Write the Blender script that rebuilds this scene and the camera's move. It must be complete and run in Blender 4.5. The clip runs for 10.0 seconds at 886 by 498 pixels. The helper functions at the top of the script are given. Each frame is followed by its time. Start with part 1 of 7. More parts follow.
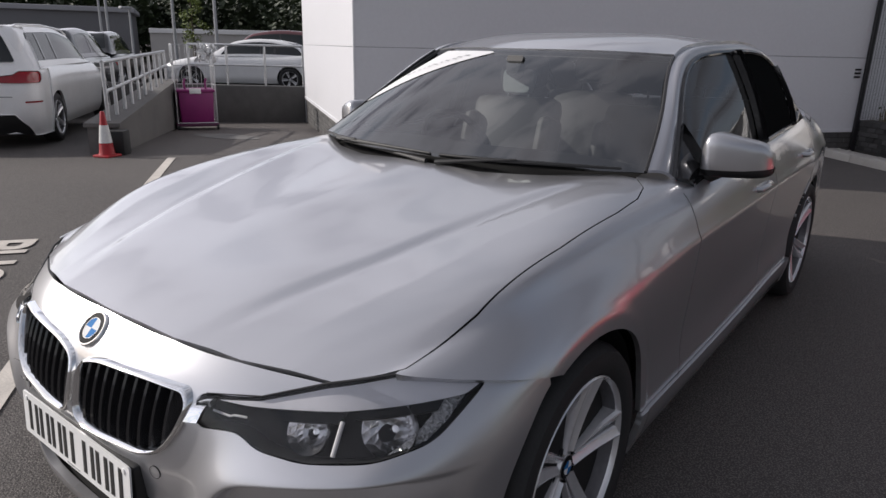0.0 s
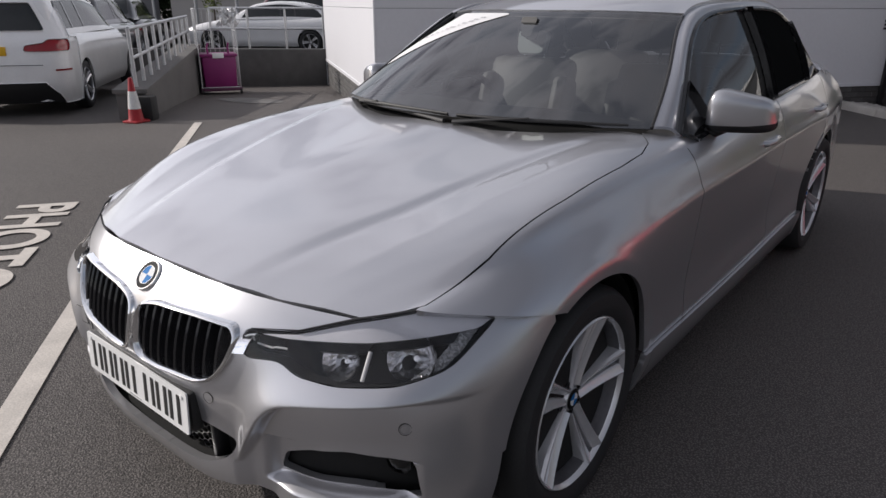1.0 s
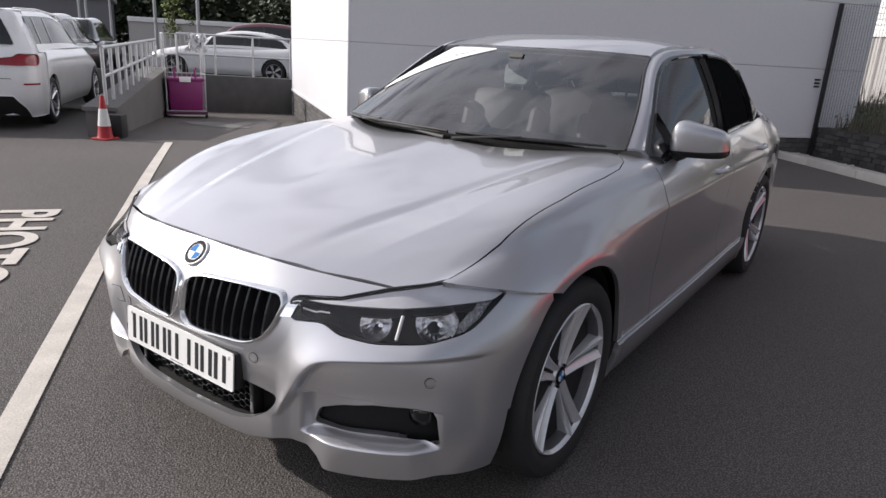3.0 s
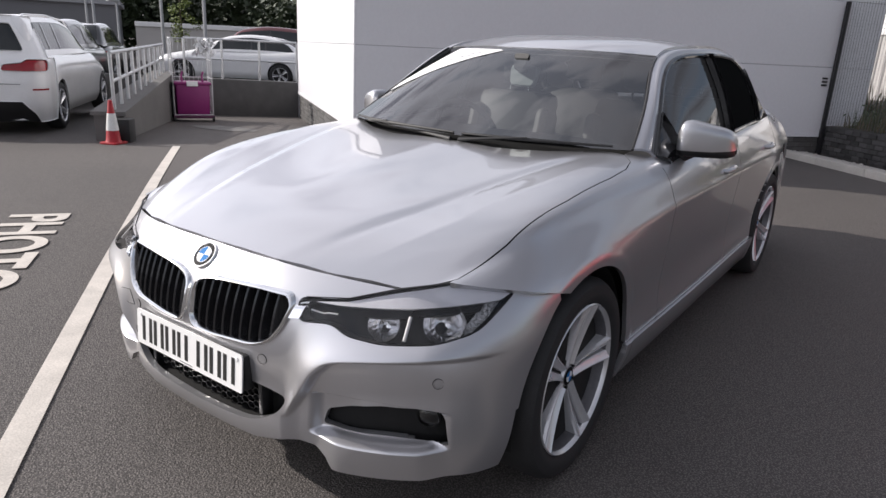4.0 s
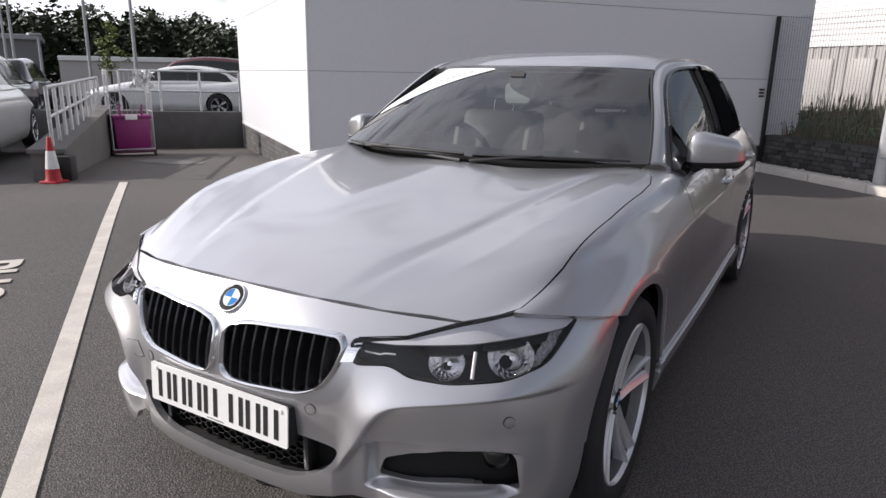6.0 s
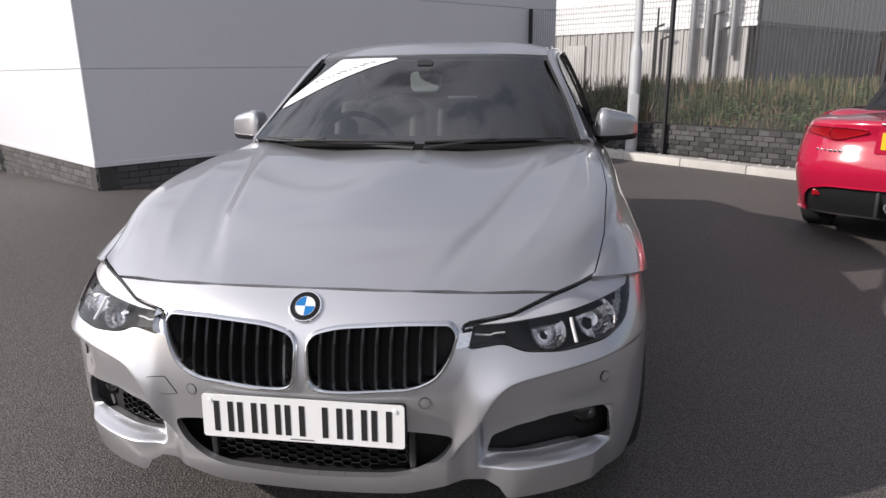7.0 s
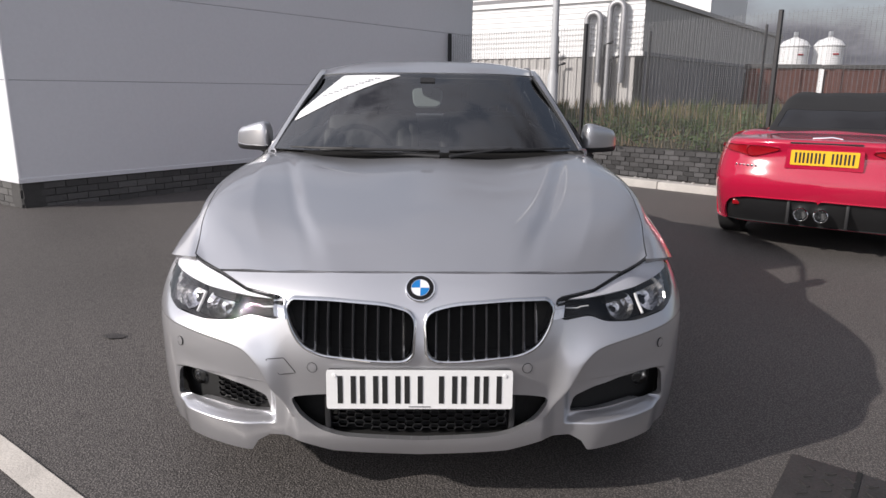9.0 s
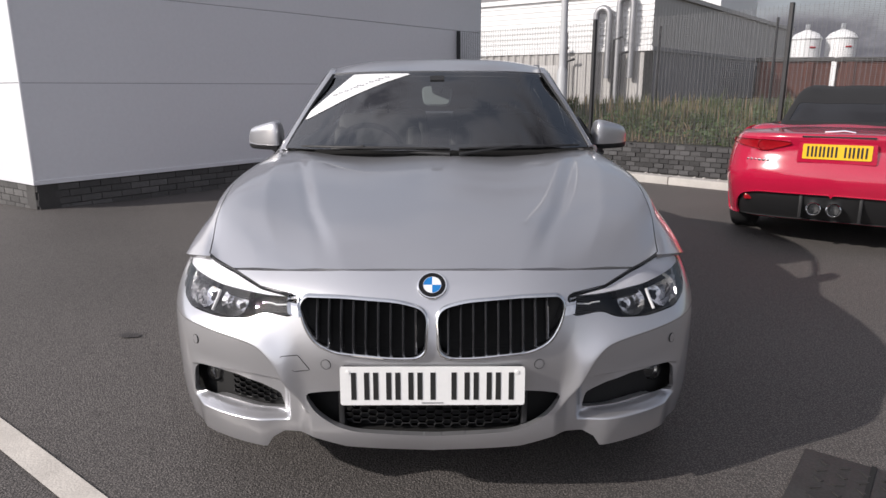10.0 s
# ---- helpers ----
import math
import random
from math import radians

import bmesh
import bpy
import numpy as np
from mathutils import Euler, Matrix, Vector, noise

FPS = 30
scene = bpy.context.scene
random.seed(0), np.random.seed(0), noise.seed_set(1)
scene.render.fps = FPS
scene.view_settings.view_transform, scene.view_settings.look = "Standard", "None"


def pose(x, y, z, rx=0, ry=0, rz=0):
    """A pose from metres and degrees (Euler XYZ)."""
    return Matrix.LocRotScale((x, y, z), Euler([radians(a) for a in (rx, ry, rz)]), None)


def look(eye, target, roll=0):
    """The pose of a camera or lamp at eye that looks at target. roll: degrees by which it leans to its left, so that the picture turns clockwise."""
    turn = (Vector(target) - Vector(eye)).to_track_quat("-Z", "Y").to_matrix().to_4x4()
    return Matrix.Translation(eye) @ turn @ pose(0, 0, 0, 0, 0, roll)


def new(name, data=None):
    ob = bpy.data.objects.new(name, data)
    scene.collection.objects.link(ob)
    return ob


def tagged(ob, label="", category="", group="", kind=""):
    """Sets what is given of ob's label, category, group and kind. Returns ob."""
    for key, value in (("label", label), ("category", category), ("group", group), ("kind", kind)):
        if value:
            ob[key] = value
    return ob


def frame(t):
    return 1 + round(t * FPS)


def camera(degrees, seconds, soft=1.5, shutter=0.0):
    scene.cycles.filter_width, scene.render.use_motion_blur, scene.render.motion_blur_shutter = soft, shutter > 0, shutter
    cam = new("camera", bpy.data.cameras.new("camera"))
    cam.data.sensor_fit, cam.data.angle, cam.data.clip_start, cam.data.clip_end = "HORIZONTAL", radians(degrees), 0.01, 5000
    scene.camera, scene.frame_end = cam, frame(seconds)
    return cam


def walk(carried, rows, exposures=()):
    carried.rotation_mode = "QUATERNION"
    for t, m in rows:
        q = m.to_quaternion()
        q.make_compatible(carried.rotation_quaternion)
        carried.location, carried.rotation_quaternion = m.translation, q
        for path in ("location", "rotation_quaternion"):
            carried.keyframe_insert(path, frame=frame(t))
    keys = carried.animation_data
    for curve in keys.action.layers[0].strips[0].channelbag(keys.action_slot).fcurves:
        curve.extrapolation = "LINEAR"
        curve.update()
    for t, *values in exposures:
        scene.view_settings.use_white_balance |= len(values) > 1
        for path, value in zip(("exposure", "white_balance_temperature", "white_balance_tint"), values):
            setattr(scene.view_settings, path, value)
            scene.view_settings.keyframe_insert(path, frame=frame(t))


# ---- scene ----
cam = camera(67.6, 10.0)
PATH = [
    (0, (1.469, -0.53, 1.352), (0.285, 0.972, 0.768), 1.3),
    (0.5, (1.543, -0.632, 1.394), (0.371, 0.843, 0.723), 1.1),
    (1, (1.581, -0.641, 1.374), (0.368, 0.789, 0.681), 0.1),
    (1.5, (1.5, -0.793, 1.343), (0.442, 0.805, 0.768), -1.2),
    (2, (1.513, -0.951, 1.327), (0.345, 0.553, 0.715), 1.6),
    (2.5, (1.627, -0.986, 1.329), (0.512, 0.569, 0.746), 3.4),
    (4, (1.632, -0.994, 1.328), (0.497, 0.547, 0.75), 2.8),
    (4.5, (1.635, -0.997, 1.326), (0.499, 0.548, 0.758), 2.3),
    (5, (1.624, -0.993, 1.324), (0.489, 0.553, 0.755), 2.6),
    (5.2, (1.625, -0.988, 1.325), (0.491, 0.558, 0.754), 2.5),
    (6.5, (0.968, -1.191, 1.285), (0.252, 0.611, 0.793), -0.2),
    (7, (0.592, -1.384, 1.282), (0.269, 0.519, 0.758), -0.7),
    (7.5, (0.274, -1.576, 1.251), (0.029, 0.37, 0.855), -0.8),
    (8, (0.134, -1.683, 1.258), (0.063, 0.268, 0.824), -0.5),
    (8.5, (0.072, -1.683, 1.26), (0.06, 0.26, 0.785), 0.3),
    (9, (0.074, -1.695, 1.259), (0.067, 0.25, 0.795), 0.5),
    (9.5, (0.069, -1.703, 1.267), (0.051, 0.243, 0.804), 0.1),
    (10, (0.071, -1.708, 1.261), (0.033, 0.235, 0.79), -0.2),
]
walk(cam, [(t, look(eye, target, roll)) for t, eye, target, roll in PATH],
     exposures=[(0, -.38), (1, -.4), (1.5, -.28), (2.0, -.24), (2.5, -.07), (4.5, .15), (5.2, .15), (6.5, -.03), (7.5, -.04), (10, -.09)])

# ---- light: low sun from ahead of the car and its right, broken cloud ----
SUN_FROM = Vector((-1.66, -0.83, 1.0)).normalized()
sun_data = bpy.data.lights.new("sun", "SUN")
sun_data.energy, sun_data.angle, sun_data.color = 4.6, radians(0.6), (1.0, 0.935, 0.885)
sun = new("sun", sun_data)
sun.matrix_world = look((0, 0, 30), Vector((0, 0, 30)) - SUN_FROM)

world = bpy.data.worlds.new("sky")
scene.world = world
world.use_nodes = True
wt = world.node_tree
wt.nodes.clear()
w_out = wt.nodes.new("ShaderNodeOutputWorld")
w_bg = wt.nodes.new("ShaderNodeBackground")
w_sky = wt.nodes.new("ShaderNodeTexSky")
w_sky.sky_type, w_sky.sun_disc = "NISHITA", False
w_sky.sun_elevation = math.asin(SUN_FROM.z)
w_sky.sun_rotation = math.atan2(SUN_FROM.x, SUN_FROM.y)
w_sky.air_density, w_sky.dust_density = 1.0, 1.5
w_geo = wt.nodes.new("ShaderNodeTexCoord")
w_map = wt.nodes.new("ShaderNodeMapping")
w_map.inputs["Scale"].default_value = (1.0, 1.0, 2.6)
w_noise = wt.nodes.new("ShaderNodeTexNoise")
w_noise.inputs["Scale"].default_value, w_noise.inputs["Detail"].default_value = 3.4, 8.0
w_noise.inputs["Roughness"].default_value = 0.55
w_ramp = wt.nodes.new("ShaderNodeValToRGB")
w_ramp.color_ramp.elements[0].position, w_ramp.color_ramp.elements[1].position = 0.40, 0.62
w_ramp.color_ramp.elements[0].color, w_ramp.color_ramp.elements[1].color = (0.25, 0.25, 0.25, 1), (1, 1, 1, 1)
w_tone = wt.nodes.new("ShaderNodeValToRGB")
w_tone.color_ramp.elements[0].position, w_tone.color_ramp.elements[1].position = 0.42, 0.66
w_tone.color_ramp.elements[0].color, w_tone.color_ramp.elements[1].color = (13.5, 13.2, 14.2, 1), (2.95, 2.95, 3.55, 1)
# cloud shines more towards the sun
w_dot = wt.nodes.new("ShaderNodeVectorMath")
w_dot.operation = "DOT_PRODUCT"
w_dot.inputs[1].default_value = SUN_FROM
w_glow = wt.nodes.new("ShaderNodeMapRange")
w_glow.interpolation_type = "SMOOTHSTEP"
w_glow.inputs["From Min"].default_value, w_glow.inputs["From Max"].default_value = -0.45, 1.0
w_glow.inputs["To Min"].default_value, w_glow.inputs["To Max"].default_value = 0.48, 2.4
w_lit = wt.nodes.new("ShaderNodeVectorMath")
w_lit.operation = "SCALE"
w_mix = wt.nodes.new("ShaderNodeMix")
w_mix.data_type = "RGBA"
wt.links.new(w_geo.outputs["Generated"], w_map.inputs["Vector"])
wt.links.new(w_map.outputs["Vector"], w_noise.inputs["Vector"])
wt.links.new(w_noise.outputs["Fac"], w_ramp.inputs["Fac"])
wt.links.new(w_noise.outputs["Fac"], w_tone.inputs["Fac"])
wt.links.new(w_ramp.outputs["Color"], w_mix.inputs["Factor"])
wt.links.new(w_sky.outputs["Color"], w_mix.inputs["A"])
wt.links.new(w_geo.outputs["Generated"], w_dot.inputs[0])
wt.links.new(w_dot.outputs["Value"], w_glow.inputs["Value"])
wt.links.new(w_tone.outputs["Color"], w_lit.inputs[0])
w_sep = wt.nodes.new("ShaderNodeSeparateXYZ")
w_up = wt.nodes.new("ShaderNodeMapRange")
w_up.inputs["From Min"].default_value, w_up.inputs["From Max"].default_value = 0.0, 0.75
w_up.inputs["To Min"].default_value, w_up.inputs["To Max"].default_value = 1.3, 0.68
w_prod = wt.nodes.new("ShaderNodeMath")
w_prod.operation = "MULTIPLY"
wt.links.new(w_geo.outputs["Generated"], w_sep.inputs[0])
wt.links.new(w_sep.outputs["Z"], w_up.inputs["Value"])
wt.links.new(w_glow.outputs["Result"], w_prod.inputs[0])
wt.links.new(w_up.outputs["Result"], w_prod.inputs[1])
wt.links.new(w_prod.outputs[0], w_lit.inputs["Scale"])
wt.links.new(w_lit.outputs["Vector"], w_mix.inputs["B"])
wt.links.new(w_mix.outputs["Result"], w_bg.inputs["Color"])
w_bg.inputs["Strength"].default_value = 0.085
wt.links.new(w_bg.outputs["Background"], w_out.inputs["Surface"])

# ---- materials ----
def material(name, colour, rough=0.5, metal=0.0, vary=0.15, scale=6.0, fine=60.0, bump=0.0, coat=0.0, rough_vary=0.1, bump_size=0.01, spec=0.5):
    """A surface with large stains and fine grain on its colour, gloss and relief, at real size."""
    m = bpy.data.materials.new(name)
    m.use_nodes = True
    t = m.node_tree
    b = t.nodes["Principled BSDF"]
    co = t.nodes.new("ShaderNodeTexCoord")
    big, small = t.nodes.new("ShaderNodeTexNoise"), t.nodes.new("ShaderNodeTexNoise")
    big.inputs["Scale"].default_value, big.inputs["Detail"].default_value = scale, 4.0
    small.inputs["Scale"].default_value, small.inputs["Detail"].default_value = fine, 2.0
    for n in (big, small):
        t.links.new(co.outputs["Object"], n.inputs["Vector"])
    add = t.nodes.new("ShaderNodeMath")
    add.operation = "ADD"
    t.links.new(big.outputs["Fac"], add.inputs[0])
    t.links.new(small.outputs["Fac"], add.inputs[1])
    rng = t.nodes.new("ShaderNodeMapRange")
    rng.inputs["From Min"].default_value, rng.inputs["From Max"].default_value = 0.6, 1.4
    rng.inputs["To Min"].default_value, rng.inputs["To Max"].default_value = 1 - vary, 1 + vary
    t.links.new(add.outputs[0], rng.inputs["Value"])
    mul = t.nodes.new("ShaderNodeVectorMath")
    mul.operation = "SCALE"
    mul.inputs[0].default_value = colour
    t.links.new(rng.outputs["Result"], mul.inputs["Scale"])
    t.links.new(mul.outputs["Vector"], b.inputs["Base Color"])
    rr = t.nodes.new("ShaderNodeMapRange")
    rr.inputs["To Min"].default_value, rr.inputs["To Max"].default_value = max(0, rough - rough_vary * rough), min(1, rough + rough_vary * rough)
    t.links.new(big.outputs["Fac"], rr.inputs["Value"])
    t.links.new(rr.outputs["Result"], b.inputs["Roughness"])
    b.inputs["Metallic"].default_value = metal
    b.inputs["Specular IOR Level"].default_value = spec
    b.inputs["Coat Weight"].default_value, b.inputs["Coat Roughness"].default_value = coat, 0.03
    if bump:
        bp = t.nodes.new("ShaderNodeBump")
        bp.inputs["Strength"].default_value, bp.inputs["Distance"].default_value = bump, bump_size
        t.links.new(small.outputs["Fac"], bp.inputs["Height"])
        t.links.new(bp.outputs["Normal"], b.inputs["Normal"])
    return m


def glass(name, tint=(1, 1, 1), rough=0.0, pass_share=0.75, ior=1.85):
    """Thin sheet glass: sees straight through, tinted, with a mirror gloss that grows at grazing angles."""
    m = bpy.data.materials.new(name)
    m.use_nodes = True
    t = m.node_tree
    t.nodes.clear()
    out = t.nodes.new("ShaderNodeOutputMaterial")
    clear, gloss, mix, fr = (t.nodes.new("ShaderNode" + k) for k in ("BsdfTransparent", "BsdfGlossy", "MixShader", "Fresnel"))
    clear.inputs["Color"].default_value = (*[c * pass_share for c in tint], 1)
    gloss.inputs["Roughness"].default_value = rough
    fr.inputs["IOR"].default_value = ior
    t.links.new(fr.outputs[0], mix.inputs[0])
    t.links.new(clear.outputs[0], mix.inputs[1])
    t.links.new(gloss.outputs[0], mix.inputs[2])
    t.links.new(mix.outputs[0], out.inputs["Surface"])
    return m


def paint_metal(name, colour, flake=0.25):
    """Metallic lacquer: fine flake under clear coat, slight orange peel."""
    m = material(name, colour, rough=0.31, metal=0.80, vary=0.04, scale=1.2, fine=900.0, coat=1.0, rough_vary=0.1)
    t = m.node_tree
    b = t.nodes["Principled BSDF"]
    b.inputs["Coat Roughness"].default_value = 0.015
    co = t.nodes.new("ShaderNodeTexCoord")
    n = t.nodes.new("ShaderNodeTexNoise")
    n.inputs["Scale"].default_value = 350.0
    t.links.new(co.outputs["Object"], n.inputs["Vector"])
    bp = t.nodes.new("ShaderNodeBump")
    bp.inputs["Strength"].default_value, bp.inputs["Distance"].default_value = flake * 0.015, 0.0006
    t.links.new(n.outputs["Fac"], bp.inputs["Height"])
    t.links.new(bp.outputs["Normal"], b.inputs["Normal"])
    return m


SILVER = paint_metal("silver_lacquer", (0.57, 0.57, 0.59))
CHROME = material("chrome", (0.86, 0.87, 0.88), rough=0.06, metal=1.0, vary=0.02)
WHEELPAINT = material("wheel_silver", (0.76, 0.76, 0.775), rough=0.26, metal=0.55, vary=0.06, scale=9, coat=0.3)
# silver barrel, darkened in colour for the shade inside the rim
SHADEDBARREL = material("shaded_wheel_barrel", (0.15, 0.15, 0.16), rough=0.45, metal=0.6, vary=0.15, scale=9)
BLACKGLOSS = material("gloss_black", (0.012, 0.012, 0.013), rough=0.08, vary=0.2, coat=0.5)
BLACKPLASTIC = material("black_plastic", (0.016, 0.016, 0.017), rough=0.5, vary=0.25, fine=300, bump=0.15, bump_size=0.001)
BLACKVOID = material("black_lining", (0.008, 0.008, 0.008), rough=0.85, vary=0.3)
RUBBER = material("tyre_rubber", (0.02, 0.02, 0.021), rough=0.72, vary=0.25, scale=12, fine=150, bump=0.2, bump_size=0.001)
TRIMRUBBER = material("rubber_trim", (0.014, 0.014, 0.015), rough=0.6, vary=0.2)
WINDSCREEN = glass("windscreen_glass", (0.90, 0.95, 0.94), pass_share=0.34, ior=2.7)
SIDEGLASS = glass("side_glass", (0.82, 0.92, 0.92), pass_share=0.60, ior=2.3)
PRIVACY = material("privacy_glass", (0.010, 0.011, 0.011), rough=0.3, vary=0.1, spec=0.0)
DARKGLASS = material("dark_window", (0.030, 0.034, 0.036), rough=0.05, vary=0.1, spec=0.35)
LENS = glass("lamp_lens", (1, 1, 1), pass_share=0.95, ior=1.55)
WHITEPAINT = material("white_lacquer", (0.84, 0.84, 0.84), rough=0.25, vary=0.04, coat=0.8)
REDPAINT = material("red_lacquer", (0.42, 0.009, 0.042), rough=0.14, vary=0.05, coat=1.0)
DARKREDPAINT = material("dark_red_lacquer", (0.10, 0.015, 0.02), rough=0.3, vary=0.05, coat=1.0)
CHARCOALPAINT = material("charcoal_lacquer", (0.03, 0.032, 0.035), rough=0.3, vary=0.05, coat=1.0)
REDLENS = material("red_lamp_lens", (0.30, 0.006, 0.012), rough=0.12, vary=0.2, coat=0.6)
PLATEWHITE = material("plate_white", (0.78, 0.78, 0.77), rough=0.35, vary=0.03, scale=14)
PLATEYELLOW = material("plate_yellow", (0.80, 0.46, 0.02), rough=0.35, vary=0.04, scale=14)
PLATEBLACK = material("plate_black", (0.015, 0.015, 0.015), rough=0.45, vary=0.1)
CLADDING = material("white_cladding", (0.71, 0.71, 0.735), rough=0.42, vary=0.03, scale=0.7, fine=25, bump=0.03)
FLASHING = material("grey_flashing", (0.34, 0.34, 0.36), rough=0.45, vary=0.08)
DARKBRICK = material("dark_brick", (0.092, 0.089, 0.087), rough=0.75, vary=0.35, scale=5, fine=120, bump=0.4, bump_size=0.004)
DARKBLOCK = material("dark_split_block", (0.050, 0.049, 0.050), rough=0.8, vary=0.4, scale=9, fine=90, bump=0.5, bump_size=0.005)
MORTAR = material("dark_mortar", (0.060, 0.058, 0.056), rough=0.9, vary=0.3, fine=150, bump=0.4)
GREYCONCRETE = material("weathered_concrete", (0.130, 0.126, 0.122), rough=0.9, vary=0.3, scale=2.0, fine=80, bump=0.4, bump_size=0.004)
KERBSTONE = material("kerb_concrete", (0.46, 0.44, 0.41), rough=0.85, vary=0.18, scale=5, fine=120, bump=0.3, bump_size=0.003)
LINEPAINT = material("worn_line_paint", (0.56, 0.52, 0.47), rough=0.75, vary=0.22, scale=9, fine=140, bump=0.4, bump_size=0.003)
GALVANISED = material("galvanised_steel", (0.52, 0.53, 0.54), rough=0.42, metal=0.7, vary=0.12, scale=10)
GREYPOLE = material("grey_pole_paint", (0.42, 0.43, 0.44), rough=0.45, vary=0.1, scale=4)
BLACKSTEEL = material("black_powder_coat", (0.014, 0.014, 0.016), rough=0.5, vary=0.2)
MAGENTA = material("magenta_plastic", (0.20, 0.012, 0.12), rough=0.45, vary=0.15, scale=4)
CONERED = material("cone_red", (0.36, 0.010, 0.018), rough=0.5, vary=0.15, scale=10)
CONEWHITE = material("cone_sleeve", (0.70, 0.70, 0.68), rough=0.4, vary=0.12, scale=14)
# pale leather; the dim cabin's shade is put into this near-black colour
SEATHIDE = material("shaded_seat_leather", (0.070, 0.068, 0.065), rough=0.5, vary=0.1, scale=8, fine=150, bump=0.2, bump_size=0.002)
DASH = material("dark_dashboard", (0.022, 0.022, 0.023), rough=0.6, vary=0.2, fine=250, bump=0.2, bump_size=0.001)
HEADLINER = material("headliner", (0.30, 0.29, 0.28), rough=0.9, vary=0.08)
OILSTAIN = material("oily_asphalt", (0.045, 0.040, 0.038), rough=0.6, vary=0.4, scale=30, fine=170, bump=0.7, bump_size=0.005)
BADGEBLUE = material("badge_blue", (0.02, 0.17, 0.45), rough=0.6, vary=0.05, spec=0.1)
BADGEWHITE = material("badge_white", (0.72, 0.73, 0.74), rough=0.6, vary=0.03, spec=0.1)
BADGERIM = material("badge_black", (0.012, 0.012, 0.013), rough=0.6, vary=0.1, spec=0.1)
SLATBLACK = material("slat_black", (0.02, 0.02, 0.022), rough=0.1, vary=0.1, coat=1.0)
GUIDE = material("light_guide", (0.78, 0.78, 0.80), rough=0.4, vary=0.05)
# pale brow plastic with the sky's reflection put into its bluish colour
BROW = material("lamp_brow", (0.80, 0.80, 0.85), rough=0.3, vary=0.04, coat=0.6)
MESHGREY = material("grille_mesh", (0.05, 0.05, 0.052), rough=0.3, vary=0.2)
CRYSTAL = material("faceted_reflector", (0.70, 0.71, 0.73), rough=0.16, metal=0.6, vary=0.1, scale=40, fine=95, bump=1.0, bump_size=0.02)
REFLECTOR = material("lamp_reflector", (0.92, 0.92, 0.94), rough=0.22, metal=1.0, vary=0.05, scale=30)
BEZEL = material("lamp_bezel", (0.016, 0.016, 0.018), rough=0.5, vary=0.2, spec=0.15)
BEZELGREY = material("lamp_bezel_grey", (0.30, 0.30, 0.31), rough=0.3, metal=0.6, vary=0.1)
BANNER = material("white_film", (0.78, 0.78, 0.78), rough=0.5, vary=0.03)
WARMBRICK = material("red_brick", (0.115, 0.046, 0.036), rough=0.85, vary=0.3, scale=3, fine=60, bump=0.3)
STEELWHITE = material("white_profiled_steel", (0.72, 0.72, 0.72), rough=0.45, vary=0.05, scale=0.6)
STEELGREY = material("grey_profiled_steel", (0.40, 0.385, 0.37), rough=0.5, vary=0.08, scale=0.6)
STEELDARK = material("dark_grey_steel", (0.17, 0.17, 0.18), rough=0.5, vary=0.08, scale=0.6)
SOFTTOP = material("black_fabric", (0.012, 0.012, 0.013), rough=0.9, vary=0.25, fine=300, bump=0.3, bump_size=0.001)
WRAPFILM = material("milky_film", (0.62, 0.63, 0.64), rough=0.2, vary=0.2, scale=12, coat=0.6)
BARK = material("bark", (0.09, 0.07, 0.05), rough=0.9, vary=0.3, fine=60, bump=0.5)
LEAF = material("leaf_green", (0.028, 0.042, 0.016), rough=0.6, vary=0.5, scale=0.35, fine=3.0)
WEED = material("weed_leaf", (0.060, 0.098, 0.028), rough=0.55, vary=0.5, scale=2.0, fine=25)
YOUNGLEAF = material("young_leaf", (0.13, 0.17, 0.035), rough=0.55, vary=0.4, scale=1.2, fine=10)


def per_piece(m, spread):
    """Lets alike pieces differ a little in tone from one to the next."""
    t = m.node_tree
    b = t.nodes["Principled BSDF"]
    info, rng, mul = t.nodes.new("ShaderNodeObjectInfo"), t.nodes.new("ShaderNodeMapRange"), t.nodes.new("ShaderNodeVectorMath")
    rng.inputs["To Min"].default_value, rng.inputs["To Max"].default_value = 1 - spread, 1 + spread
    mul.operation = "SCALE"
    t.links.new(info.outputs["Random"], rng.inputs["Value"])
    t.links.new(b.inputs["Base Color"].links[0].from_socket, mul.inputs[0])
    t.links.new(rng.outputs["Result"], mul.inputs["Scale"])
    t.links.new(mul.outputs["Vector"], b.inputs["Base Color"])


per_piece(DARKBRICK, 0.3)
per_piece(DARKBLOCK, 0.5)
per_piece(KERBSTONE, 0.1)


def asphalt():
    m = material("asphalt", (0.130, 0.117, 0.110), rough=0.82, vary=0.24, scale=0.55, fine=160, bump=0.8, bump_size=0.007)
    t = m.node_tree
    b = t.nodes["Principled BSDF"]
    co = t.nodes.new("ShaderNodeTexCoord")
    vor = t.nodes.new("ShaderNodeTexVoronoi")
    vor.inputs["Scale"].default_value = 150.0
    t.links.new(co.outputs["Object"], vor.inputs["Vector"])
    ramp = t.nodes.new("ShaderNodeMapRange")
    ramp.inputs["From Max"].default_value = 0.6
    ramp.inputs["To Min"].default_value, ramp.inputs["To Max"].default_value = 1.70, 0.46
    t.links.new(vor.outputs["Distance"], ramp.inputs["Value"])
    old = b.inputs["Base Color"].links[0].from_socket
    mul = t.nodes.new("ShaderNodeVectorMath")
    mul.operation = "SCALE"
    t.links.new(old, mul.inputs[0])
    t.links.new(ramp.outputs["Result"], mul.inputs["Scale"])
    t.links.new(mul.outputs["Vector"], b.inputs["Base Color"])
    return m


ASPHALT = asphalt()


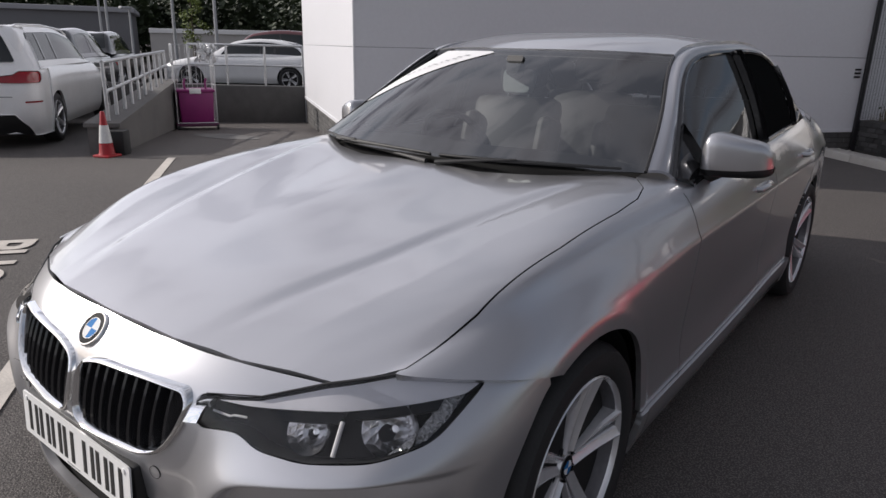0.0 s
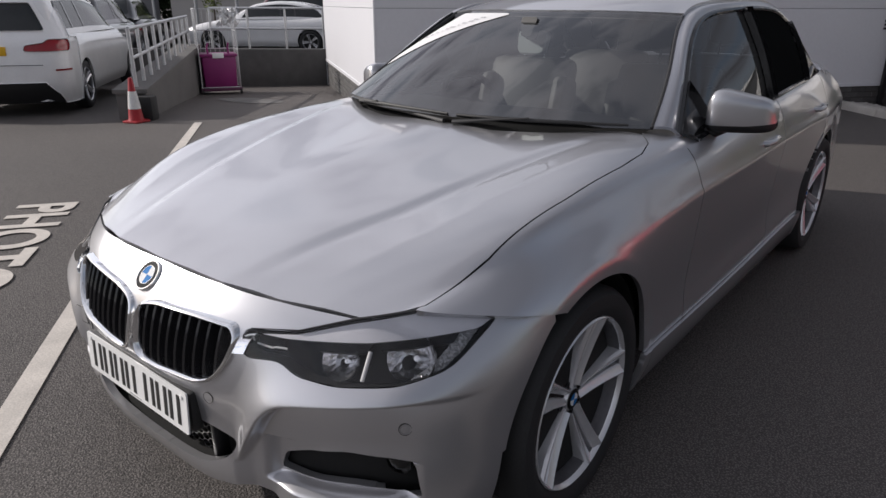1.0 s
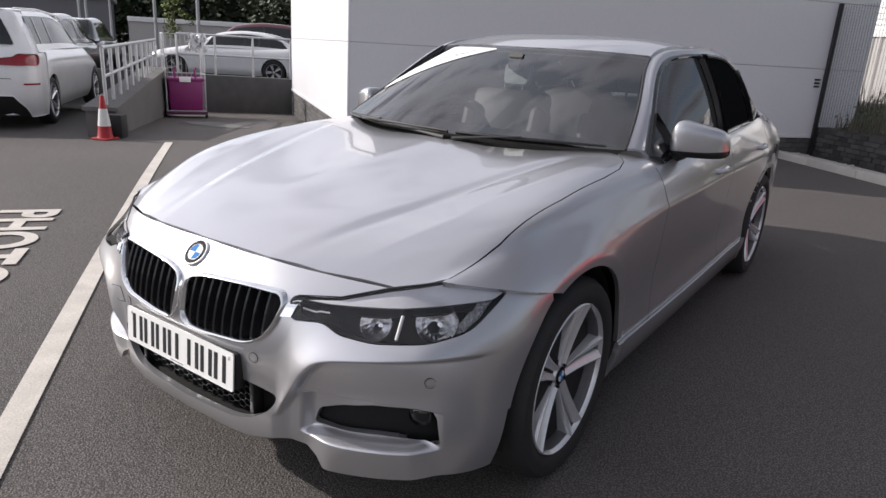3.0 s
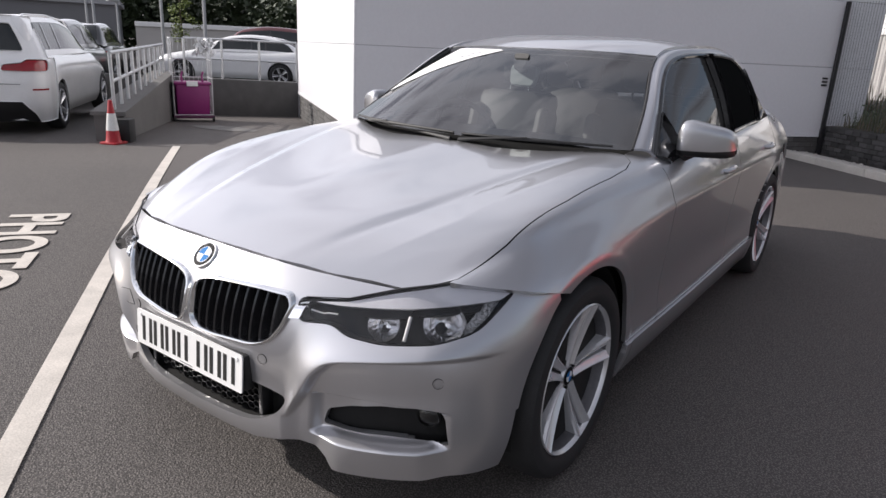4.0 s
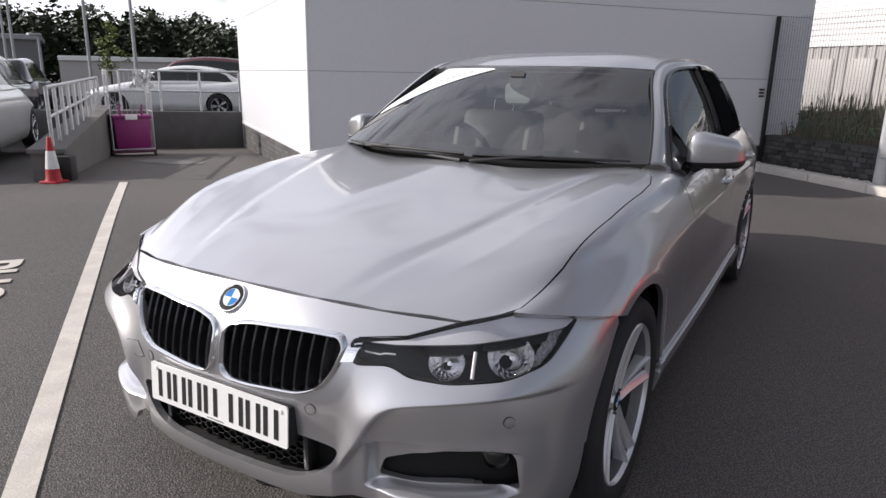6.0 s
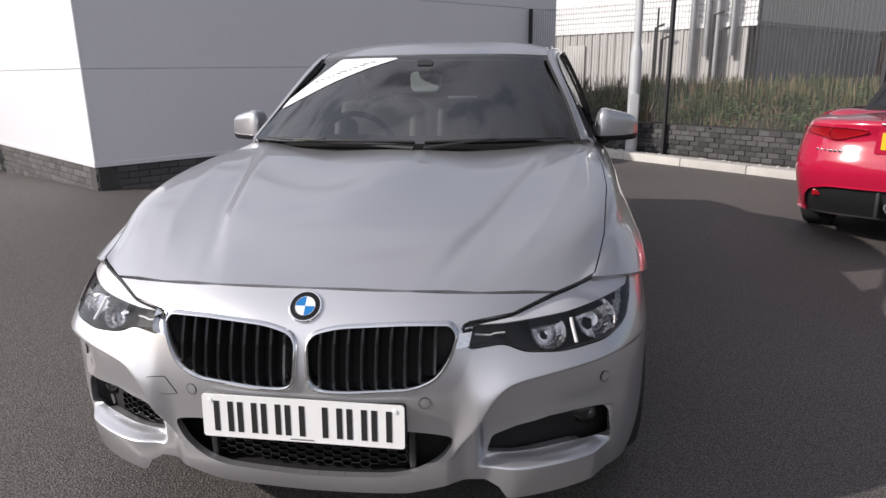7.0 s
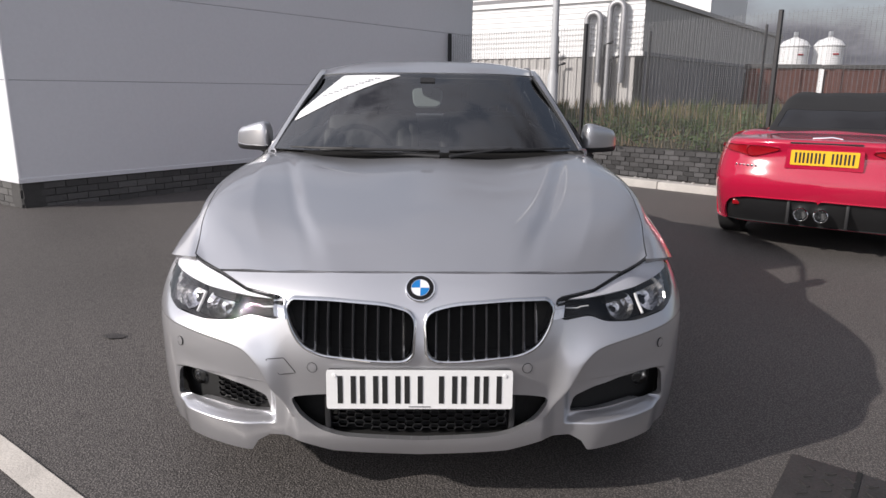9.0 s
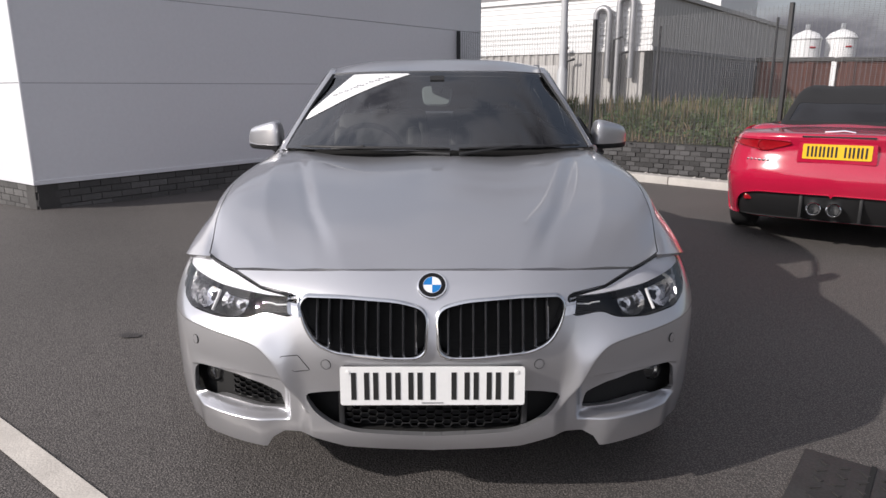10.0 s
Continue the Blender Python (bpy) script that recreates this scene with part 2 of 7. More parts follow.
def grass_mat():
    m = material("rough_grass", (0.11, 0.105, 0.04), rough=0.8, vary=0.4, scale=1.6, fine=30)
    t = m.node_tree
    b = t.nodes["Principled BSDF"]
    g = t.nodes.new("ShaderNodeNewGeometry")
    co, patch = t.nodes.new("ShaderNodeTexCoord"), t.nodes.new("ShaderNodeTexNoise")
    patch.inputs["Scale"].default_value, patch.inputs["Detail"].default_value = 1.3, 2.0
    t.links.new(co.outputs["Object"], patch.inputs["Vector"])
    # green and straw patches, each blade a little different
    wide, mixed = t.nodes.new("ShaderNodeMapRange"), t.nodes.new("ShaderNodeMath")
    wide.inputs["From Min"].default_value, wide.inputs["From Max"].default_value = 0.36, 0.62
    wide.inputs["To Min"].default_value, wide.inputs["To Max"].default_value = -0.15, 0.62
    mixed.operation = "MULTIPLY_ADD"
    mixed.inputs[1].default_value = 0.5
    t.links.new(patch.outputs["Fac"], wide.inputs["Value"])
    t.links.new(g.outputs["Random Per Island"], mixed.inputs[0])
    t.links.new(wide.outputs["Result"], mixed.inputs[2])
    ramp = t.nodes.new("ShaderNodeValToRGB")
    ramp.color_ramp.elements[0].color, ramp.color_ramp.elements[1].color = (0.022, 0.042, 0.010, 1), (0.25, 0.18, 0.115, 1)
    for at, col in ((0.30, (0.048, 0.072, 0.020, 1)), (0.55, (0.095, 0.092, 0.038, 1)), (0.78, (0.165, 0.120, 0.070, 1))):
        ramp.color_ramp.elements.new(at).color = col
    t.links.new(mixed.outputs[0], ramp.inputs["Fac"])
    t.links.new(ramp.outputs["Color"], b.inputs["Base Color"])
    return m


GRASS = grass_mat()

# ---- building helpers ----
def part(name, bm, mat, parent=None, label="", smooth=True, sharp=38.0):
    """Links a bmesh as one mesh object under a thing or a part."""
    me = bpy.data.meshes.new(name)
    if smooth:
        lim = radians(sharp)
        for fc in bm.faces:
            fc.smooth = True
        for ed in bm.edges:
            if len(ed.link_faces) == 2 and ed.calc_face_angle(0.0) > lim:
                ed.smooth = False
    bm.to_mesh(me)
    bm.free()
    for m in mat if isinstance(mat, (list, tuple)) else (mat,):
        me.materials.append(m)
    ob = new(name, me)
    ob.parent = parent
    if label:
        ob["label"] = label
    return ob


def thing(name, m, label, category, group="", kind=""):
    """An empty at a thing's base, which carries its parts."""
    ob = new(name)
    ob.empty_display_size = 0.1
    ob.matrix_world = m
    return tagged(ob, label, category, group, kind)


def box(bm, lo, hi, bevel=0.0, m=None, segs=2):
    c, s = (Vector(lo) + Vector(hi)) / 2, Vector(hi) - Vector(lo)
    r = bmesh.ops.create_cube(bm, size=1.0, matrix=Matrix.Translation(c) @ Matrix.Diagonal((*s, 1)))
    vs = r["verts"]
    if bevel:
        es = list({e for v in vs for e in v.link_edges})
        r = bmesh.ops.bevel(bm, geom=es, offset=bevel, segments=segs, affect="EDGES", profile=0.5)
        vs = list({v for fc in r["faces"] for v in fc.verts} | {v for v in vs if v.is_valid})
    if m is not None:
        bmesh.ops.transform(bm, matrix=m, verts=vs)
    return vs


def tube(bm, pts, radius, n=10, close=False):
    """A round bar along points; radius may be one number or one per point."""
    pts = [Vector(p) for p in pts]
    rad = radius if isinstance(radius, (list, tuple)) else [radius] * len(pts)
    rings, side = [], None
    for i, p in enumerate(pts):
        if close:
            d = pts[(i + 1) % len(pts)] - pts[i - 1]
        else:
            d = pts[min(i + 1, len(pts) - 1)] - pts[max(i - 1, 0)]
        d.normalize()
        if side is None:
            side = d.orthogonal().normalized()
        side = (side - d * side.dot(d)).normalized()
        up = d.cross(side)
        rings.append([bm.verts.new(p + rad[i] * (math.cos(a) * side + math.sin(a) * up)) for a in (2 * math.pi * k / n for k in range(n))])
    last = len(rings) if close else len(rings) - 1
    for i in range(last):
        a, b = rings[i], rings[(i + 1) % len(rings)]
        for k in range(n):
            bm.faces.new((a[k], a[(k + 1) % n], b[(k + 1) % n], b[k]))
    if not close:
        bm.faces.new(rings[0][::-1])
        bm.faces.new(rings[-1])
    bmesh.ops.recalc_face_normals(bm, faces=bm.faces)


def lathe(bm, prof, n=48, axis="x", centre=(0, 0, 0), closed=False):
    """Turns a profile of (along the axis, radius) about an axis."""
    c = Vector(centre)
    rings = []
    for a in (2 * math.pi * k / n for k in range(n)):
        ring = []
        for h, r in prof:
            p = (h, r * math.cos(a), r * math.sin(a)) if axis == "x" else (r * math.cos(a), r * math.sin(a), h) if axis == "z" else (r * math.cos(a), h, r * math.sin(a))
            ring.append(bm.verts.new(c + Vector(p)))
        rings.append(ring)
    for k in range(n):
        a, b = rings[k], rings[(k + 1) % n]
        for i in range(len(prof) if closed else len(prof) - 1):
            j = (i + 1) % len(prof)
            bm.faces.new((a[i], a[j], b[j], b[i]))
    bmesh.ops.remove_doubles(bm, verts=bm.verts, dist=1e-5)
    bmesh.ops.recalc_face_normals(bm, faces=bm.faces)


def prism(bm, outline, depth, m=None, bevel=0.0):
    """A flat outline of (x, y) points, extruded along z by depth; m places it."""
    vs = [bm.verts.new((x, y, 0)) for x, y in outline]
    fc = bm.faces.new(vs)
    if depth:
        r = bmesh.ops.extrude_face_region(bm, geom=[fc])
        top = [g for g in r["geom"] if isinstance(g, bmesh.types.BMVert)]
        bmesh.ops.translate(bm, verts=top, vec=(0, 0, depth))
        vs = vs + top
        if bevel:
            es = list({e for v in vs for e in v.link_edges})
            r = bmesh.ops.bevel(bm, geom=es, offset=bevel, segments=1, affect="EDGES")
            vs = list({v for f2 in r["faces"] for v in f2.verts} | {v for v in vs if v.is_valid})
    if m is not None:
        bmesh.ops.transform(bm, matrix=m, verts=[v for v in vs if v.is_valid])
    bmesh.ops.recalc_face_normals(bm, faces=bm.faces)


def spline(ts, ps, at):
    """A natural cubic spline through ps at ts (rows may be points), evaluated at the given places."""
    ts, ps, at = np.asarray(ts, float), np.asarray(ps, float), np.asarray(at, float)
    flat = ps.reshape(len(ts), -1)
    n, h = len(ts), np.diff(ts)
    a, rhs = np.eye(n), np.zeros_like(flat)
    for i in range(1, n - 1):
        a[i, i - 1], a[i, i], a[i, i + 1] = h[i - 1], 2 * (h[i - 1] + h[i]), h[i]
        rhs[i] = 6 * ((flat[i + 1] - flat[i]) / h[i] - (flat[i] - flat[i - 1]) / h[i - 1])
    m2 = np.linalg.solve(a, rhs)
    k = np.clip(np.searchsorted(ts, at) - 1, 0, n - 2)
    hk, u, w = h[k][:, None], (at - ts[k])[:, None], (ts[k + 1] - at)[:, None]
    out = m2[k] * w**3 / (6 * hk) + m2[k + 1] * u**3 / (6 * hk) + (flat[k] / hk - m2[k] * hk / 6) * w + (flat[k + 1] / hk - m2[k + 1] * hk / 6) * u
    return out.reshape((len(at),) + ps.shape[1:])


def tamed(ts, ps, at):
    """A smooth curve through ps at ts that never swings past them."""
    ts, ps, at = np.asarray(ts, float), np.asarray(ps, float), np.asarray(at, float)
    f = ps.reshape(len(ts), -1)
    h, d = np.diff(ts)[:, None], None
    d = np.diff(f, axis=0) / h
    m = np.zeros_like(f)
    m[1:-1] = np.where(d[:-1] * d[1:] > 0, 2 * d[:-1] * d[1:] / np.where(d[:-1] + d[1:] == 0, 1, d[:-1] + d[1:]), 0)
    m[0], m[-1] = d[0], d[-1]
    k = np.clip(np.searchsorted(ts, at) - 1, 0, len(ts) - 2)
    hk, t = h[k], ((at - ts[k]) / np.diff(ts)[k])[:, None]
    out = (2 * t**3 - 3 * t**2 + 1) * f[k] + (t**3 - 2 * t**2 + t) * hk * m[k] + (3 * t**2 - 2 * t**3) * f[k + 1] + (t**3 - t**2) * hk * m[k + 1]
    return out.reshape((len(at),) + ps.shape[1:])


def net(rows, us, vs, nu, nv, tame=False):
    """A smooth sheet through a net of control points: rows[v][u] -> points [nu][nv]."""
    rows = np.asarray(rows, float)
    us, vs = np.asarray(us, float), np.asarray(vs, float)
    fine_u = np.linspace(us[0], us[-1], nu)
    fine_v = np.linspace(vs[0], vs[-1], nv)
    along = np.stack([(tamed if tame else spline)(us, r, fine_u) for r in rows])
    return np.moveaxis(spline(vs, along, fine_v), 0, 1)


def outline_distance(p, poly):
    """Signed distance of 2D points to a closed outline, positive inside."""
    poly = np.asarray(poly, float)
    best, inside = np.full(len(p), 1e9), np.zeros(len(p), bool)
    for a, b in zip(poly, np.roll(poly, -1, 0)):
        e = b - a
        t = np.clip(((p - a) @ e) / max(e @ e, 1e-12), 0, 1)
        best = np.minimum(best, np.hypot(*(p - a - t[:, None] * e).T))
        cross = (a[1] > p[:, 1]) != (b[1] > p[:, 1])
        with np.errstate(divide="ignore", invalid="ignore"):
            xs = a[0] + (p[:, 1] - a[1]) / (b[1] - a[1] if b[1] != a[1] else 1e-9) * e[0]
        inside ^= cross & (p[:, 0] < xs)
    return np.where(inside, best, -best)


def rounded(poly, r, n=5):
    """A closed outline with its corners rounded."""
    out, k = [], len(poly)
    for i in range(k):
        p, a, b = (np.array(poly[j % k], float) for j in (i, i - 1, i + 1))
        la, lb = np.linalg.norm(a - p), np.linalg.norm(b - p)
        s = min(r, la * 0.45, lb * 0.45)
        q0, q1 = p + (a - p) / la * s, p + (b - p) / lb * s
        for t in np.linspace(0, 1, n):
            out.append((1 - t) ** 2 * q0 + 2 * t * (1 - t) * p + t * t * q1)
    return out


def smooth_outline(pts, n=8):
    """A closed smooth curve through points."""
    p = np.asarray(pts, float)
    k = len(p)
    out = []
    for i in range(k):
        p0, p1, p2, p3 = p[i - 1], p[i], p[(i + 1) % k], p[(i + 2) % k]
        for t in np.arange(n) / n:
            out.append(0.5 * (2 * p1 + (p2 - p0) * t + (2 * p0 - 5 * p1 + 4 * p2 - p3) * t * t + (3 * p1 - p0 - 3 * p2 + p3) * t**3))
    return np.array(out)


def clip_sheet(bm, g, keep, flange=0.0):
    """Adds the part of a sheet of points g[nu][nv] where keep > 0 (cut cleanly along keep = 0), with a rim turned in by flange."""
    nu, nv = g.shape[:2]
    k = keep.reshape(nu, nv)
    made, cuts = {}, {}
    start = len(bm.verts)

    def at(i, j):
        if (i, j) not in made:
            made[i, j] = bm.verts.new(g[i, j])
        return made[i, j]

    def cut(p, q):
        key = (p, q) if p < q else (q, p)
        if key not in cuts:
            (a, b) = key
            t = k[a] / (k[a] - k[b])
            t = min(max(t, 0.02), 0.98)
            cuts[key] = bm.verts.new(g[a] + t * (g[b] - g[a]))
        return cuts[key]

    faces = []
    for i in range(nu - 1):
        for j in range(nv - 1):
            ring = ((i, j), (i + 1, j), (i + 1, j + 1), (i, j + 1))
            if max(k[c] for c in ring) <= 0:
                continue
            vs = []
            for a, b in zip(ring, ring[1:] + ring[:1]):
                if k[a] > 0:
                    vs.append(at(*a))
                if (k[a] > 0) != (k[b] > 0):
                    vs.append(cut(a, b))
            if len(set(vs)) > 2:
                faces.append(bm.faces.new(vs))
    if flange:
        bm.normal_update()
        edges = [e for e in {e for fc in faces for e in fc.edges} if len(e.link_faces) == 1]
        twin = {}
        for e in edges:
            for v in e.verts:
                if v not in twin:
                    twin[v] = bm.verts.new(v.co - v.normal * flange)
        for e in edges:
            lp = e.link_loops[0]
            a, b = lp.vert, lp.link_loop_next.vert
            nf = bm.faces.new((b, a, twin[a], twin[b]))
            e.smooth = False
    return faces


def lettering(name, text, size, depth, mat, parent, m, wide=1.0, bold=0.0):
    """Raised characters as a mesh."""
    cu = bpy.data.curves.new(name, "FONT")
    cu.body, cu.size, cu.extrude, cu.align_x, cu.align_y = text, size, depth, "CENTER", "CENTER"
    cu.offset = bold
    tmp = bpy.data.objects.new(name + "_tmp", cu)
    scene.collection.objects.link(tmp)
    me = bpy.data.meshes.new_from_object(tmp.evaluated_get(bpy.context.evaluated_depsgraph_get()))
    bpy.data.objects.remove(tmp)
    bpy.data.curves.remove(cu)
    me.transform(m @ Matrix.Diagonal((wide, 1, 1, 1)))
    me.materials.append(mat)
    ob = new(name, me)
    ob.parent = parent
    return ob


def face_out(bm, centre):
    """Turns a sheet's faces away from a point inside."""
    c = Vector(centre)
    if sum(fc.normal.dot(fc.calc_center_median() - c) * fc.calc_area() for fc in bm.faces) < 0:
        bmesh.ops.reverse_faces(bm, faces=bm.faces)

# ---- ground, building, fence, distance ----
CORNER = Vector((-4.29, 5.03, 0))
D_LIT, D_SHADE = Vector((-.823, .567, 0)).normalized(), Vector((.608, .794, 0)).normalized()


def ground_z(x, y):
    """The yard rises gently away from the drain towards the word on the ground and falls again to the ramp."""
    fall = max(-.22, -.035 * min(1.0, max(.3, .3 + .7 * (y - 3.5) / 3)) * max(0.0, -x - 4))
    rise = float(np.interp(-x - .6 * y, [.1, .45, .74, 1.1, 1.54, 2.1, 3.0], [.010, .018, .031, .046, .060, .068, .070]))
    t = min(1.0, max(0.0, (-x - 3.4) / 5.0))
    return fall + rise * (1 - t * t * (3 - 2 * t))


def grid_steps(near_lo, near_hi, step, far):
    near = list(np.arange(near_lo, near_hi + 1e-6, step))
    out = [near_hi + s for s in (2, 5, 10, 20, 40, 80, 160, far)]
    return [near_lo - s for s in (far, 160, 80, 40, 20, 10, 5, 2)] + near + out


gx_, gy_ = grid_steps(-14, 8, .2, 420), grid_steps(-7, 13, .2, 420)
bm = bmesh.new()
vv = [[bm.verts.new((x, y, ground_z(x, y))) for y in gy_] for x in gx_]
for i in range(len(gx_) - 1):
    for j in range(len(gy_) - 1):
        bm.faces.new((vv[i][j], vv[i + 1][j], vv[i + 1][j + 1], vv[i][j + 1]))
tagged(part("ground", bm, ASPHALT), "dark grey asphalt yard with fine chippings", "ground", kind="structure")


def on_ground(pts, lift):
    return [Vector((x, y, ground_z(x, y) + lift)) for x, y in pts]


def paint_strip(name, pts, label, step=.1):
    """A painted outline laid on the yard, a few millimetres thick."""
    bm = bmesh.new()
    a, b, c, d = (Vector((*p, 0)) for p in pts)
    n = max(1, int((b - a).length / step))
    rows_ = []
    for k in range(n + 1):
        t = k / n
        rows_.append([bm.verts.new(p) for p in on_ground([a.lerp(b, t)[:2], d.lerp(c, t)[:2]], .006)])
    for p, q in zip(rows_[:-1], rows_[1:]):
        bm.faces.new((p[0], q[0], q[1], p[1]))
    bmesh.ops.recalc_face_normals(bm, faces=bm.faces)
    return tagged(part(name, bm, LINEPAINT, smooth=False), label, "road marking", kind="structure")


paint_strip("road_line", [(1.0, -1.387), (-5.92, 3.65), (-6.0, 3.594), (.93, -1.451)], "worn white bay line painted on asphalt")

# the word on the asphalt, read from beyond the white line
WORD_AT = Matrix.Translation((-2.70, .48, 0)) @ Matrix.Rotation(math.atan2(-.57, .82), 4, "Z")
word = lettering("ground_lettering", "PHOTO", .512, .0015, LINEPAINT, None, WORD_AT, wide=.92, bold=.012)
for v in word.data.vertices:
    v.co.z += ground_z(v.co.x, v.co.y) + .007
tagged(word, "worn white painted word PHOTO on the asphalt", "road marking", kind="structure")

# oil spot and a patched piece of surfacing
for nm, lab, cx, cy, rx_, ry_, mat in (("oil_stain", "small dark oil stain on the asphalt", -1.60, 1.46, .055, .04, OILSTAIN), ("asphalt_patch", "paler patched area of asphalt", -7.9, 5.7, .75, .35, GREYCONCRETE)):
    bm = bmesh.new()
    pts_ = [(cx + rx_ * math.cos(a) * (1 + .25 * noise.noise((a, cx, 0))), cy + ry_ * math.sin(a) * (1 + .25 * noise.noise((a, cy, 2)))) for a in np.linspace(0, 6.28, 22, endpoint=False)]
    bm.faces.new([bm.verts.new(p) for p in on_ground(pts_, .006)])
    tagged(part(nm, bm, mat, smooth=False), lab, "ground mark", kind="structure")

# building
H_PANEL, H_TOP = .312, 3.12
OUT_LIT, OUT_SHADE = Vector((-.567, -.823, 0)).normalized(), Vector((.794, -.608, 0)).normalized()
LEN_LIT, LEN_SHADE = 6.0, 7.95


def wall_frame(d, out):
    """Axes of a wall: x along it, y out of it, z up, from the corner."""
    m = Matrix.Identity(4)
    m.col[0][:3], m.col[1][:3], m.col[2][:3], m.col[3][:3] = d, out, (0, 0, 1), CORNER
    return m


def clad_wall(name, d, out, length, label, sign):
    m = wall_frame(d, out)
    w = thing(name, Matrix.Identity(4), label, "wall", kind="structure")
    bm = bmesh.new()
    box(bm, (0.012, -.30, H_PANEL - .01), (length, -.012, H_TOP - .02), 0, m)
    part("wall_core", bm, FLASHING, w, smooth=False)
    for z0, z1 in ((H_PANEL, 1.328), (1.334, 2.266), (2.272, H_TOP)):
        bm = bmesh.new()
        box(bm, (0.02, -.02, z0), (length, .0, z1), .003, m, 1)
        bmesh.ops.recalc_face_normals(bm, faces=bm.faces)
        part("cladding_panel", bm, CLADDING, w)
    bm = bmesh.new()
    box(bm, (-.012, -.02, H_PANEL - .012), (length, .012, H_PANEL + .035), .002, m, 1)
    part("drip_flashing", bm, CLADDING, w)
    bm = bmesh.new()
    box(bm, (-.05, -.4, H_TOP), (length + .08, .06, H_TOP + .22), .02, m)
    part("eaves_trim", bm, CLADDING, w)
    return w, m


WALL_LIT, M_LIT = clad_wall("wall_south", D_LIT, OUT_LIT, LEN_LIT, "sunlit white panel-clad wall on a dark brick plinth", 1)
WALL_SHADE, M_SHADE = clad_wall("wall_east", D_SHADE, OUT_SHADE, LEN_SHADE, "white panel-clad wall in shade on a dark brick plinth", -1)
bm = bmesh.new()
ca, cb = CORNER + D_LIT * .02 + OUT_LIT * .003, CORNER + D_SHADE * .02 + OUT_SHADE * .003
cc = CORNER + (OUT_LIT + OUT_SHADE) * .003
q = [bm.verts.new((p.x, p.y, z)) for z in (H_PANEL, H_TOP) for p in (ca, cc, cb)]
bm.faces.new((q[0], q[1], q[4], q[3]))
bm.faces.new((q[1], q[2], q[5], q[4]))
part("corner_trim", bm, CLADDING, WALL_LIT)
# plinths: a mortar bed with brick courses
for w, m, length, n_b in ((WALL_LIT, M_LIT, LEN_LIT, 27), (WALL_SHADE, M_SHADE, LEN_SHADE, 35)):
    bm = bmesh.new()
    box(bm, (0.0, -.25, -.4), (length, -.024, H_PANEL - .012), 0, m)
    part("plinth_bed", bm, MORTAR, w, smooth=False)
    mesh = None
    for c in range(8):
        for k in range(n_b):
            z = H_PANEL - .012 - .075 * (c + 1)
            x = .002 + k * .225 + (.1125 if c % 2 else 0)
            if z < -.29 or x + .215 > length:
                continue
            if mesh is None:
                bm = bmesh.new()
                box(bm, (0, -.06, 0), (.215, -.012, .065), .003, None, 1)
                mesh = part("brick", bm, DARKBRICK, w, smooth=False)
                mesh.matrix_world = m @ pose(x, 0, z)
                continue
            ob = new("brick", mesh.data)
            ob.parent = w
            ob.matrix_world = m @ pose(x, random.uniform(-.002, .002), z)
# other sides and roof close the building
bm = bmesh.new()
far_a, far_b = CORNER + D_LIT * LEN_LIT, CORNER + D_SHADE * LEN_SHADE
far_c = far_a + D_SHADE * LEN_SHADE
for p0, p1 in ((far_a, far_c), (far_c, far_b)):
    e = (p1 - p0).normalized()
    o = Vector((e.y, -e.x, 0))
    q = [bm.verts.new(p) for p in (p0 + Vector((0, 0, -.3)), p1 + Vector((0, 0, -.3)), p1 + Vector((0, 0, H_TOP)), p0 + Vector((0, 0, H_TOP)))]
    bm.faces.new(q)
r = bmesh.ops.solidify(bm, geom=bm.faces[:], thickness=.2)
tagged(part("wall_north", bm, CLADDING, smooth=False), "white clad rear walls of the building", "wall", kind="structure")
bm = bmesh.new()
q = [bm.verts.new(p + Vector((0, 0, H_TOP + .1))) for p in (CORNER, far_b, far_c, far_a)]
bm.faces.new(q)
bmesh.ops.solidify(bm, geom=bm.faces[:], thickness=.08)
tagged(part("roof_deck", bm, FLASHING, smooth=False), "flat grey roof deck of the building", "roof", kind="structure")
# gutter end above the far corner, small vent, wall lamp
bm = bmesh.new()
tube(bm, [M_SHADE @ Vector((x, .10, H_TOP + .10)) for x in (.1, 3, 6, LEN_SHADE + .12)], .075, 12)
part("gutter", bm, CLADDING, WALL_SHADE)
for k in range(3):
    bm = bmesh.new()
    box(bm, (7.03, .002, 1.06 + k * .05), (7.13, .014, 1.085 + k * .05), .003, M_SHADE, 1)
    vent = part("wall_vent_slat", bm, BLACKSTEEL, WALL_SHADE)
lampw = thing("wall_lamp", Matrix.Identity(4), "small dark wall lamp on white cladding", "lamp")
bm = bmesh.new()
box(bm, (2.22, 0.0, 2.55), (2.34, .10, 2.72), .015, M_LIT)
part("lamp_body", bm, FLASHING, lampw)
bm = bmesh.new()
box(bm, (2.20, .06, 2.47), (2.36, .17, 2.56), .02, M_LIT)
part("lamp_shade", bm, BLACKSTEEL, lampw)

